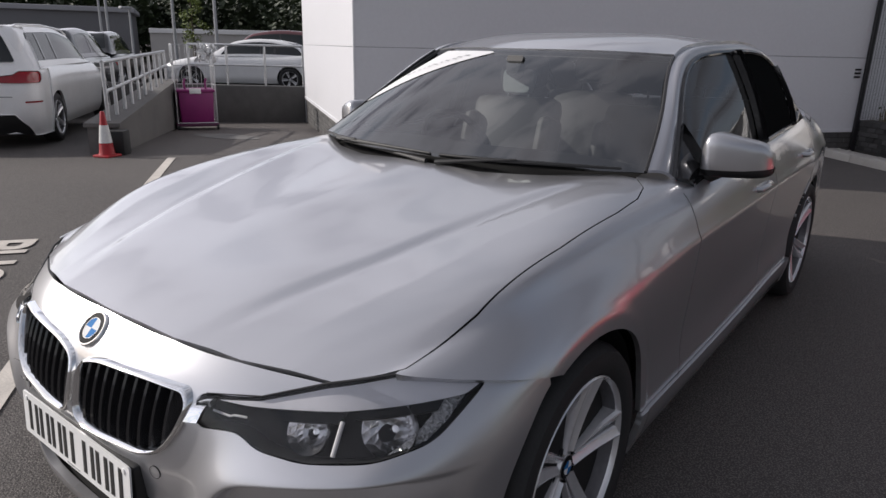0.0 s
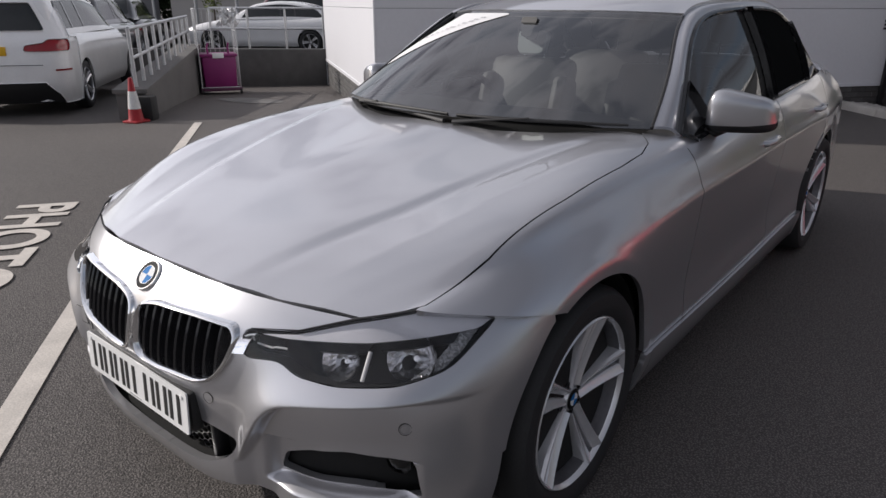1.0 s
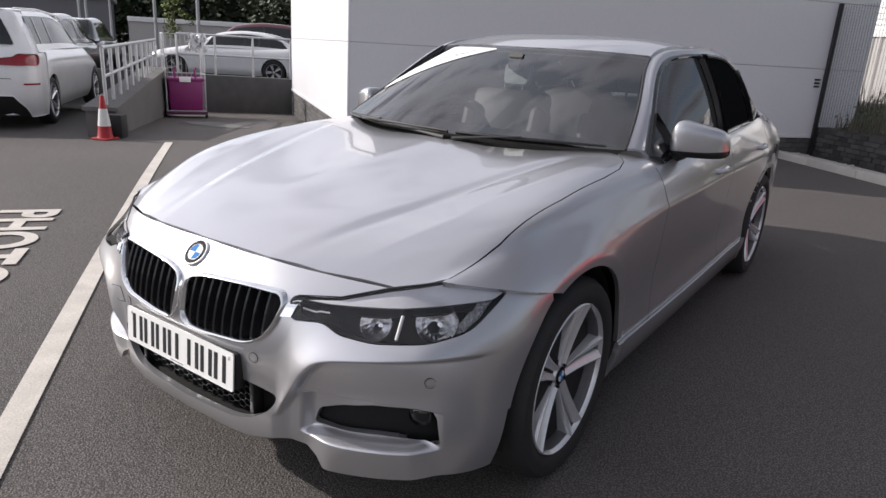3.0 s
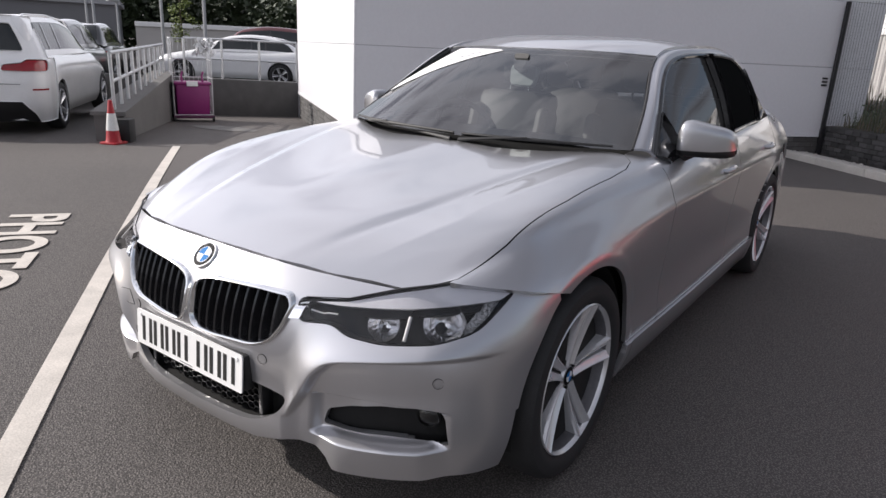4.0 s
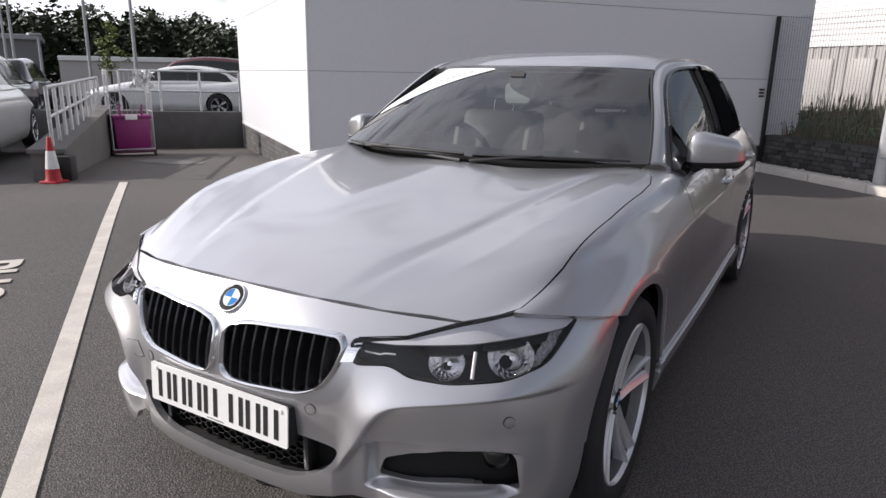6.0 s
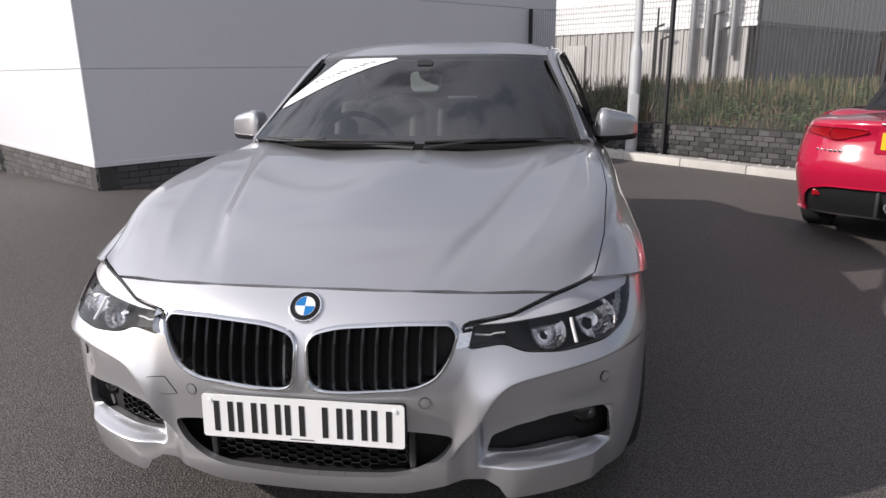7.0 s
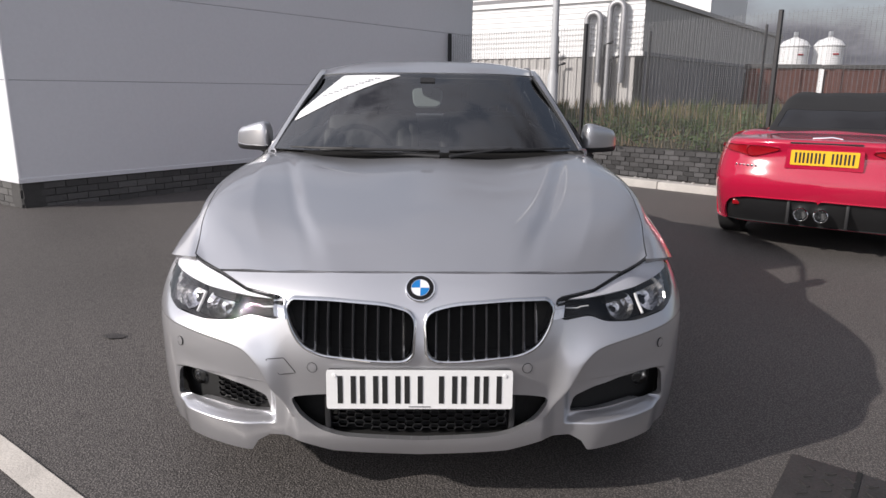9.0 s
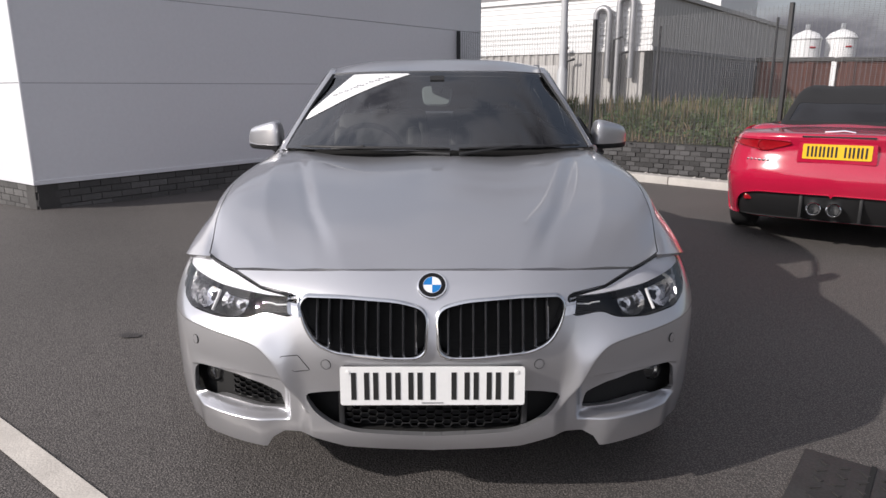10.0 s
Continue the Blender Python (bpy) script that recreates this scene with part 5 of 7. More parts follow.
# the front edge of the bonnet lies level with the nose skin
LEAD_X, LEAD_Y, LEAD_Z = [0, .12, .25, .34, .42, .52, .605, .705], [.0995, .102, .1095, .1255, .1475, .1815, .2205, .315], [.764, .7635, .7615, .757, .7505, .7425, .735, .754]
for j in range(b.shape[1]):
    col = b[:, j]
    off = col[:, 1] - np.interp(np.abs(col[:, 0]), LEAD_X, LEAD_Y)
    x_, y_, z_ = (float(np.interp(0, off, col[:, k])) for k in range(3))
    fall = np.exp(-np.maximum(col[:, 1] - y_, 0) / .18) * float(ease(.76, .66, abs(x_)))
    b[:, j, 2] += fall * (np.interp(abs(x_), LEAD_X, LEAD_Z) - z_)
bz = b[..., 2].ravel()

BONNET = [(0, .0995), (.25, .1095), (.42, .1475), (.605, .2205), (.705, .315), (.742, .5), (.770, .8), (.778, 1.1), (.772, 1.25), (.748, 1.35), (.70, 1.41), (.64, 1.40), (.45, 1.27), (.25, 1.195), (0, 1.175)]
bonnet_poly = BONNET + [(-x, y) for x, y in BONNET[-2:0:-1]]
bonnet_d = outline_distance(np.stack([bx, by], 1), bonnet_poly)
bonnet_d = np.where(bz > .60, bonnet_d, -1)
bm = bmesh.new()
clip_sheet(bm, b, bonnet_d - 0.0014, flange=0.016)
part("bonnet", bm, SILVER, CAR)

arch_f = np.hypot(by - ARCH_F, bz - ARCH_Z) - ARCH_RAD
arch_r = np.hypot(by - ARCH_R, bz - ARCH_Z) - ARCH_RAD
flap = [(.20, .775), (.455, .722), (.62, .684)]
d_fl, s_fl = line_distance(np.stack([by, bz], 1), flap)
behind_flap = np.where(ax > .55, np.where(by < .62, d_fl * s_fl, 1), -1)
belt = .772 - bv
sill_top = bz - .338
side_of = lambda s: np.where(s * bx > 0, 1.0, -1.0)
scuttle = np.where(by > 1.2, .09 - (bv - .69), 1)
for sgn in (1, -1):
    wing = np.minimum.reduce([behind_flap - 0.001, -bonnet_d - 0.0022, arch_f, np.where(bv > .76, 1.72, 1.497) - by, sill_top, side_of(sgn), np.where(by > 1.35, .90 - bv, 1), np.where(by < .9, by - .2, 1)])
    bm = bmesh.new()
    clip_sheet(bm, b, wing, flange=0.016)
    part("front_wing", bm, SILVER, CAR)
    for y0, y1, nm in ((1.503, 2.545, "front_door"), (2.551, 3.62, "rear_door")):
        door = np.minimum.reduce([by - y0, y1 - by, belt, sill_top, side_of(sgn), arch_r - 0.055])
        if y1 > 3:
            door = np.minimum(door, np.interp(bz, [.3, .55, .75, 1.0], [3.20, 3.24, 3.42, 3.55]) - by)
        bm = bmesh.new()
        clip_sheet(bm, b, door, flange=0.016)
        dr = part(nm, bm, SILVER, CAR)
        hy = y1 - .235 if y1 < 3 else 3.27
        hz = .842 if y1 < 3 else .872
        hx = -.012 if y1 < 3 else -.020
        bm = bmesh.new()
        tube(bm, [(sgn * (x_ + hx - (y_ * .05 if y1 > 3 else 0)), hy + y_, hz + .003) for x_, y_ in ((.872, -.11), (.905, -.085), (.912, 0), (.905, .085), (.872, .11))], .012, 10)
        part("door_handle", bm, SILVER, dr)
        bm = bmesh.new()
        lathe(bm, [(0, .034), (.004, .030), (.002, 0)], 20, "x")
        bmesh.ops.transform(bm, matrix=pose(sgn * (.874 + hx), hy, hz) @ Matrix.Diagonal((sgn, 1.7, .8, 1)), verts=bm.verts)
        part("handle_cup", bm, SILVER, dr)
    quarter = np.minimum.reduce([by - np.interp(bz, [.3, .55, .75, 1.0], [3.21, 3.25, 3.43, 3.56]), arch_r, sill_top, np.where(by < 3.9, belt, 1), side_of(sgn), np.where(by > 3.9, .9 - bv, 1)])
    quarter2 = np.minimum(quarter, 1)
    bm = bmesh.new()
    clip_sheet(bm, b, quarter2, flange=0.016)
    part("rear_quarter", bm, SILVER, CAR)
    skirt = np.minimum.reduce([-(sill_top) - 0.003, arch_f, arch_r, by - .9, 3.5 - by, side_of(sgn), bz - .17])
    bm = bmesh.new()
    clip_sheet(bm, b + np.sign(b[..., :1]) * np.array((.012, 0, 0)), skirt, flange=0.02)
    part("side_skirt", bm, SILVER, CAR)
    # wheel housings
    for cy in (ARCH_F, ARCH_R):
        bm = bmesh.new()
        ring = []
        for a in np.linspace(-0.25, math.pi + .25, 24):
            p = [Vector((sgn * xx, cy + ARCH_RAD * 1.0 * math.cos(a), ARCH_Z + ARCH_RAD * 1.0 * math.sin(a))) for xx in (.848, .78, .55)]
            ring.append([bm.verts.new(q) for q in p])
        for p, q in zip(ring[:-1], ring[1:]):
            for i in range(2):
                bm.faces.new((p[i], p[i + 1], q[i + 1], q[i]))
        cap = bm.faces.new([r[2] for r in ring])
        part("wheel_housing", bm, BLACKVOID, CAR)
boot = np.minimum.reduce([by - 3.92, np.where(ax < 2, bv - .905, 1), 5 - by])
bm = bmesh.new()
clip_sheet(bm, b, boot, flange=0.016)
part("boot_lid", bm, SILVER, CAR)
bm = bmesh.new()
end = [bm.verts.new(p) for p in b[-1]]
bm.faces.new(end)
part("tail_panel", bm, SILVER, CAR)
# scuttle in front of the screen
bm = bmesh.new()
sc = [[(x, y0 + dy, z0 + dz) for x, y0, z0 in ((0, 1.165, .985), (.25, 1.185, .983), (.45, 1.26, .972), (.66, 1.39, .955))] for dy, dz in ((0, -.02), (.05, -.012), (.12, .0))]
clip_sheet(bm, net(mirrored(sc), whole((0, .25, .47, .72)), (0, .05, .12), 41, 5), np.ones(41 * 5))
part("scuttle", bm, BLACKPLASTIC, CAR)
# underbody
bm = bmesh.new()
box(bm, (-.74, .36, .165), (.74, 4.3, .30), .02)
box(bm, (-.40, .13, .24), (.40, .40, .30), .02)
box(bm, (-.60, .24, .235), (.60, .40, .30), .02)
part("underbody", bm, BLACKVOID, CAR)
# unseen tray added below the nose so no sunlight leaks through the intake
bm = bmesh.new()
tray = [[nose_at(x, .296) + Vector((0, dy, 0)) for x in np.linspace(-.74, .74, 38)] for dy in (.006, .16)]
tv = [[bm.verts.new((p.x * .985, p.y, .296)) for p in r] for r in tray]
for i in range(37):
    bm.faces.new((tv[0][i], tv[0][i + 1], tv[1][i + 1], tv[1][i]))
part("light_block_tray", bm, BLACKVOID, CAR)

# windscreen and roof
GL = [
    [(0, 1.185, 1.000), (.25, 1.20, 1.000), (.50, 1.29, .997), (.712, 1.44, .992)],
    [(0, 1.54, 1.188), (.24, 1.552, 1.187), (.46, 1.625, 1.182), (.642, 1.735, 1.168)],
    [(0, 1.90, 1.348), (.22, 1.908, 1.348), (.41, 1.955, 1.345), (.566, 2.03, 1.335)],
]
GU, GV = (0, .25, .51, .76), (0, .4, .8)
ws = net(mirrored(GL), whole(GU), GV, 81, 41)
bm = bmesh.new()
clip_sheet(bm, ws, np.ones(81 * 41))
bm.normal_update()
face_out(bm, (0, 2.4, .7))
scr = part("windscreen", bm, WINDSCREEN, CAR, "tinted laminated windscreen")
scr.visible_shadow = False
# black ceramic border under the edge of the glass
wu = np.linspace(-.76, .76, 81)[:, None].repeat(41, 1).ravel()
wv = np.linspace(0, .8, 41)[None, :].repeat(81, 0).ravel()
edge_d = np.minimum.reduce([.738 - np.abs(wu), wv - .03, .775 - wv])
bm = bmesh.new()
clip_sheet(bm, ws + np.array((0, .004, -.004)), -edge_d)
part("screen_border", bm, BLACKPLASTIC, CAR)
# white strip of film across one upper corner, with unreadable small print
film_a = outline_distance(np.stack([wu, wv], 1), [(-.742, .26), (-.742, .36), (-.56, .772), (-.14, .772), (-.30, .65), (-.456, .515), (-.60, .385)])
bm = bmesh.new()
clip_sheet(bm, ws + np.array((0, -.002, .002)), film_a)
FILM = part("screen_banner", bm, BANNER, CAR, "white strip of film with small print across the upper screen corner")
for k in range(24):
    t = k / 23
    uu, vv = -.62 + t * .34, .52 + .21 * t
    if k in (7, 15):
        continue
    i, j = int((uu + .76) / 1.52 * 80), int(vv / .8 * 40)
    p = Vector(ws[i, j]) + Vector((0, -.0045, .0045))
    d1, d2 = (Vector(ws[i + 1, j]) - Vector(ws[i, j])).normalized(), (Vector(ws[i, j + 1]) - Vector(ws[i, j])).normalized()
    d1 = (d1 * .93 + d2 * .36).normalized()
    bm = bmesh.new()
    bm.faces.new([bm.verts.new(p + a * d1 * .0042 + c * d2 * .0055) for a, c in ((-1, -1), (1, -1), (1, 1), (-1, 1))])
    part("print_bar", bm, BEZELGREY, FILM)

RF = [
    [(0, 1.915, 1.353), (.22, 1.922, 1.353), (.41, 1.965, 1.350), (.566, 2.035, 1.343)],
    [(0, 2.25, 1.420), (.22, 2.25, 1.418), (.42, 2.27, 1.408), (.592, 2.30, 1.380)],
    [(0, 2.65, 1.436), (.22, 2.65, 1.433), (.42, 2.65, 1.421), (.605, 2.65, 1.392)],
    [(0, 3.05, 1.418), (.22, 3.05, 1.415), (.42, 3.04, 1.402), (.606, 3.03, 1.372)],
    [(0, 3.42, 1.350), (.22, 3.42, 1.348), (.42, 3.41, 1.336), (.590, 3.39, 1.305)],
]
rf = net(mirrored(RF), whole((0, .22, .42, .59)), (0, .35, .75, 1.15, 1.53), 81, 81)
bm = bmesh.new()
clip_sheet(bm, rf, np.ones(81 * 81), flange=0.012)
part("roof", bm, SILVER, CAR)
RG = [[(0, 3.425, 1.343), (.42, 3.415, 1.329), (.580, 3.40, 1.301)], [(0, 3.72, 1.220), (.42, 3.71, 1.206), (.605, 3.70, 1.176)], [(0, 4.0, 1.075), (.42, 3.98, 1.068), (.635, 3.94, 1.05)]]
bm = bmesh.new()
rg = net(mirrored(RG), whole((0, .42, .57)), (0, .32, .64), 41, 21)
clip_sheet(bm, rg, np.ones(41 * 21))
bm.normal_update()
face_out(bm, (0, 2.5, .7))
part("rear_window", bm, PRIVACY, CAR)

EDGE = [(.716, 1.455, .990), (.644, 1.745, 1.174), (.568, 2.04, 1.345), (.594, 2.32, 1.382), (.603, 2.68, 1.393), (.602, 3.04, 1.372), (.585, 3.38, 1.304), (.640, 3.90, 1.066), (.668, 4.06, .985)]
WTOP = [(.770, 1.545, .958), (.686, 1.785, 1.146), (.617, 2.060, 1.316), (.635, 2.35, 1.354), (.652, 2.68, 1.360), (.658, 3.00, 1.335), (.676, 3.28, 1.245), (.735, 3.58, 1.055), (.765, 3.74, .955)]
BELT = [(.800, 1.60, .944), (.808, 1.83, .958), (.812, 2.09, .972), (.813, 2.35, .984), (.808, 2.68, .999), (.800, 3.00, 1.012), (.785, 3.28, 1.022), (.752, 3.58, 1.032), (.758, 3.74, .950)]
SU = (0, .34, .68, .96, 1.32, 1.68, 2.04, 2.6, 2.8)
for sgn in (1, -1):
    flip = lambda pts: [(sgn * x, y, z) for x, y, z in pts]
    mid = [((a[0] + c[0]) / 2 + .010, (a[1] + c[1]) / 2 - .004, (a[2] + c[2]) / 2 + .012) for a, c in zip(EDGE, WTOP)]
    fr = net([flip(EDGE), flip(mid), flip(WTOP)], SU, (0, .05, .1), 180, 13)
    bm = bmesh.new()
    clip_sheet(bm, fr, np.ones(180 * 13), flange=0.012)
    part("pillar_and_roof_rail", bm, SILVER, CAR)
    # black trim round the side windows
    bm = bmesh.new()
    top = spline(SU, np.array(flip(WTOP)), np.linspace(0, 2.6, 60))
    bot = spline(SU, np.array(flip(BELT)), np.linspace(0, 2.6, 60))
    tube(bm, [Vector(p) + Vector((sgn * .001, 0, 0)) for p in top], .0115, 8)
    part("window_trim", bm, BLACKGLOSS, CAR)
    bm = bmesh.new()
    tube(bm, [Vector(p) + Vector((sgn * .004, 0, 0)) for p in bot], .011, 8)
    part("waist_trim", bm, BLACKGLOSS, CAR)
    # black seal between pillar and screen
    bm = bmesh.new()
    sealp = spline(SU, np.array(flip(EDGE)), np.linspace(0, .68, 20))
    tube(bm, [Vector(p) + Vector((-sgn * .004, -.004, .002)) for p in sealp[:-1]], .006, 8)
    part("screen_seal", bm, BLACKPLASTIC, CAR)
    gm = [((a[0] + c[0]) / 2 + .014, (a[1] + c[1]) / 2, (a[2] + c[2]) / 2) for a, c in zip(WTOP, BELT)]
    sg = net([flip(WTOP), flip(gm), flip(BELT)], SU, (0, .2, .4), 160, 21)
    sy = sg[..., 1].ravel()
    for y0, y1, mat, nm in ((1.74, 2.46, SIDEGLASS, "front_window"), (2.53, 3.17, PRIVACY, "rear_window_side"), (3.20, 3.56, SIDEGLASS, "quarter_window")):
        bm = bmesh.new()
        clip_sheet(bm, sg, np.minimum(sy - y0, y1 - sy))
        bm.normal_update()
        face_out(bm, (0, 2.5, .8))
        wn = part(nm, bm, mat, CAR)
        wn.visible_shadow = False
    for y0, y1, nm in ((1.5, 1.742, "mirror_triangle"), (2.455, 2.535, "b_pillar"), (3.165, 3.205, "window_post")):
        bm = bmesh.new()
        clip_sheet(bm, sg + np.array((sgn * .003, 0, 0)), np.minimum(sy - y0, y1 - sy), flange=0.02)
        part(nm, bm, BLACKGLOSS, CAR)
    # door mirror
    mir = thing("door_mirror", Matrix.Identity(4), "", "")
    mir.parent = CAR
    mir["label"] = "silver door mirror on a black foot"
    bm = bmesh.new()
    ms = []
    us_ = .5 - .5 * np.cos(np.linspace(0, math.pi, 17))
    for u in us_:
        env = max(.02, (1 - abs(2 * u - 1) ** 6.0)) ** (1 / 2.5)
        cx, cy, w = .795 + .203 * u, 1.750 + .105 * u ** 1.7, .074 * env * (1 - .30 * u)
        lo_, hi_ = .978 - .022 * env, .978 + (.138 - .052 * u) * env
        ring = []
        for a in np.linspace(0, 2 * math.pi, 24, endpoint=False):
            ca, sa = math.cos(a), math.sin(a)
            ring.append((sgn * cx, cy + w * math.copysign(abs(ca) ** .55, ca), (lo_ + hi_) / 2 + (hi_ - lo_) / 2 * math.copysign(abs(sa) ** .50, sa)))
        ms.append(ring + [ring[0]])
    mg = net(ms, range(25), us_, 73, 40)
    low = mg[..., 2].ravel() - np.interp(np.abs(mg[..., 0].ravel()), [.80, .93, 1.0], [.984, .984, .990])
    clip_sheet(bm, mg, low, flange=0.004)
    part("mirror_cap", bm, SILVER, mir)
    bm = bmesh.new()
    clip_sheet(bm, mg, -low)
    bm.faces.new([bm.verts.new(p) for p in mg[:-1, 0]])
    part("mirror_base", bm, BLACKPLASTIC, mir)
    bm = bmesh.new()
    tube(bm, [(sgn * .775, 1.72, .945), (sgn * .81, 1.74, .955), (sgn * .86, 1.765, .978)], [.034, .028, .022], 10)
    part("mirror_foot", bm, BLACKPLASTIC, mir)
    # wing badge
    bm = bmesh.new()
    for k in range(3):
        prism(bm, [(k * .012, 0), (k * .012 + .010, 0), (k * .012 + .016, .016), (k * .012 + .006, .016)], .003, pose(sgn * .886, 1.30, .683, 90, 0, 90 * sgn))
    part("wing_badge", bm, CHROME, CAR)

# wipers
for sgn, pts in ((1, [(.10, 1.192, 1.008), (.35, 1.232, 1.010), (.66, 1.385, 1.006)]), (-1, [(-.62, 1.36, 1.006), (-.35, 1.232, 1.010), (.06, 1.192, 1.008)])):
    wp = thing("wiper", Matrix.Identity(4), "", "")
    wp.parent = CAR
    bm = bmesh.new()
    fine = spline((0, .5, 1), np.array(pts), np.linspace(0, 1, 12))
    tube(bm, [Vector(p) for p in fine], [.004 + .003 * math.sin(k / 11 * math.pi) for k in range(12)], 8)
    part("wiper_blade", bm, TRIMRUBBER, wp)
    bm = bmesh.new()
    mid = Vector(fine[6])
    tube(bm, [mid + Vector((0, -.008, .008)), mid.lerp(Vector((pts[0][0], pts[0][1] - .03, .985)), .5) + Vector((0, -.01, .006)), Vector((pts[0][0] if sgn > 0 else pts[2][0], 1.17, .985))], [.003, .005, .008], 8)
    part("wiper_arm", bm, TRIMRUBBER, wp)


def wheel(parent, m, rad=0.328, width=0.225, rim_r=0.232, spokes=5, double=True, paint=None, detail=True):
    """A tyred wheel; its outer face looks along +x of m."""
    paint = paint or WHEELPAINT
    w = thing("wheel", Matrix.Identity(4), "", "")
    w.parent = parent
    h = width / 2
    bm = bmesh.new()
    prof = [(h - .022, rim_r - .004), (h - .006, rim_r + .010), (h, rim_r + .035), (h - .004, rim_r + .062), (h - .018, rad - .010), (h - .034, rad - .002), (0, rad), (-h + .034, rad - .002), (-h + .015, rad - .014), (-h, rim_r + .04), (-h + .02, rim_r)]
    lathe(bm, prof, 64 if detail else 28, "x")
    bmesh.ops.transform(bm, matrix=m, verts=bm.verts)
    part("tyre", bm, RUBBER, w)
    bm = bmesh.new()
    lathe(bm, [(h - .020, rim_r - .002), (h - .012, rim_r), (h - .008, rim_r - .004), (h - .014, rim_r - .009), (h - .022, rim_r - .012)], 64 if detail else 28, "x")
    bmesh.ops.transform(bm, matrix=m, verts=bm.verts)
    part("rim", bm, paint, w)
    bm = bmesh.new()
    lathe(bm, [(h - .0225, rim_r - .012), (h - .05, rim_r - .016), (-h + .03, rim_r - .03)], 48 if detail else 20, "x")
    bmesh.ops.transform(bm, matrix=m, verts=bm.verts)
    part("barrel", bm, SHADEDBARREL, w)
    # black disc close behind the spokes stands in for shade in the gaps
    bm = bmesh.new()
    lathe(bm, [(.056, rim_r - .020), (.056, .0)], 28, "x")
    bmesh.ops.transform(bm, matrix=m, verts=bm.verts)
    part("gap_shade_disc", bm, BLACKVOID, w)
    face_x = h - .052
    for k in range(spokes):
        a0 = 2 * math.pi * k / spokes + math.pi / 2
        for s in ((-1, 1) if double else (0,)):
            bm = bmesh.new()
            ring = []
            # each blade is crisp, with a raised rib along its outer edge
            prof_s = [(q * (s or 1), dx) for q, dx in ((-1.15, -.05), (-1, -.011), (-.80, -.006), (-.1, -.001), (.45, .005), (.75, .004), (1, -.006), (1.15, -.05))]
            for t in np.linspace(0, 1, 9):
                r = .038 + t * (rim_r - .046)
                off = s * (.0130 + .0135 * t) * rim_r / .244 if double else 0
                a = a0
                wd = ((.0105 + .0070 * t) if double else .03 - .008 * t) * rim_r / .244
                x = face_x + .004 + .016 * t + .020 * t * t
                c = Vector((x, r * math.cos(a) - off * math.sin(a), r * math.sin(a) + off * math.cos(a)))
                side = Vector((0, -math.sin(a), math.cos(a)))
                ring.append([bm.verts.new(c + side * q * wd + Vector((dx, 0, 0))) for q, dx in prof_s])
            for p, q in zip(ring[:-1], ring[1:]):
                for i in range(7):
                    bm.faces.new((p[i], p[i + 1], q[i + 1], q[i]))
            bmesh.ops.recalc_face_normals(bm, faces=bm.faces)
            bmesh.ops.transform(bm, matrix=m, verts=bm.verts)
            part("spoke", bm, paint, w, sharp=18)
    bm = bmesh.new()
    lathe(bm, [(face_x - .04, .075), (face_x - .012, .072), (face_x - .006, .06), (face_x - .004, .036), (face_x + .004, .033), (face_x + .006, 0)], 32, "x")
    bmesh.ops.transform(bm, matrix=m, verts=bm.verts)
    part("hub", bm, paint, w)
    if detail:
        for k in range(5):
            a = 2 * math.pi * (k + .5) / 5 + math.pi / 2
            bm = bmesh.new()
            lathe(bm, [(-.01, .011), (.004, .011), (.004, .007), (-.006, .006), (-.006, 0)], 12, "x", (face_x - .004, .054 * math.cos(a), .054 * math.sin(a)))
            bmesh.ops.transform(bm, matrix=m, verts=bm.verts)
            part("wheel_bolt", bm, BLACKSTEEL, w)
        bm = bmesh.new()
        lathe(bm, [(face_x + .0062, .031), (face_x + .008, .028), (face_x + .0085, 0)], 28, "x")
        bmesh.ops.transform(bm, matrix=m, verts=bm.verts)
        part("hub_cap", bm, BADGERIM, w)
        for q in range(4):
            bm = bmesh.new()
            prism(bm, [(0, 0)] + [(.019 * math.cos(a), .019 * math.sin(a)) for a in np.linspace(q * math.pi / 2, (q + 1) * math.pi / 2, 7)], .001, m @ pose(face_x + .0085, 0, 0, 90, 0, 90))
            part("cap_quarter", bm, BADGEBLUE if q % 2 else BADGEWHITE, w)
    return w


for cy in (ARCH_F, ARCH_R):
    for sgn in (1, -1):
        wheel(CAR, pose(sgn * (.772 if cy < 2 else .768), cy, .342, -12 if cy < 2 else 25, 0, 0 if sgn > 0 else 180), rad=.333, rim_r=.250)

# ---- inside the saloon ----
bm = bmesh.new()
dash = [[(0, 1.22, .965), (.4, 1.27, .962), (.70, 1.44, .94)], [(0, 1.45, .985), (.4, 1.48, .985), (.72, 1.58, .955)], [(0, 1.68, .965), (.4, 1.68, .97), (.73, 1.70, .94)], [(0, 1.74, .90), (.4, 1.74, .90), (.73, 1.74, .88)], [(0, 1.70, .60), (.4, 1.70, .60), (.73, 1.70, .60)]]
clip_sheet(bm, net(mirrored(dash), whole((0, .4, .75)), (0, .25, .5, .6, .95), 41, 31), np.ones(41 * 31))
part("dashboard", bm, DASH, CAR, "dark dashboard")
bm = bmesh.new()
ring = [(-.37 + .185 * math.cos(a), 1.93 - .08 * math.sin(a), .905 + .17 * math.sin(a)) for a in np.linspace(0, 2 * math.pi, 32, endpoint=False)]
tube(bm, ring, .015, 8, close=True)
part("steering_wheel", bm, DASH, CAR)
bm = bmesh.new()
box(bm, (-.45, 1.86, .85), (-.29, 1.92, .96), .03)
box(bm, (-.55, 1.90, .895), (-.19, 1.92, .925), .008)
part("steering_hub", bm, DASH, CAR)


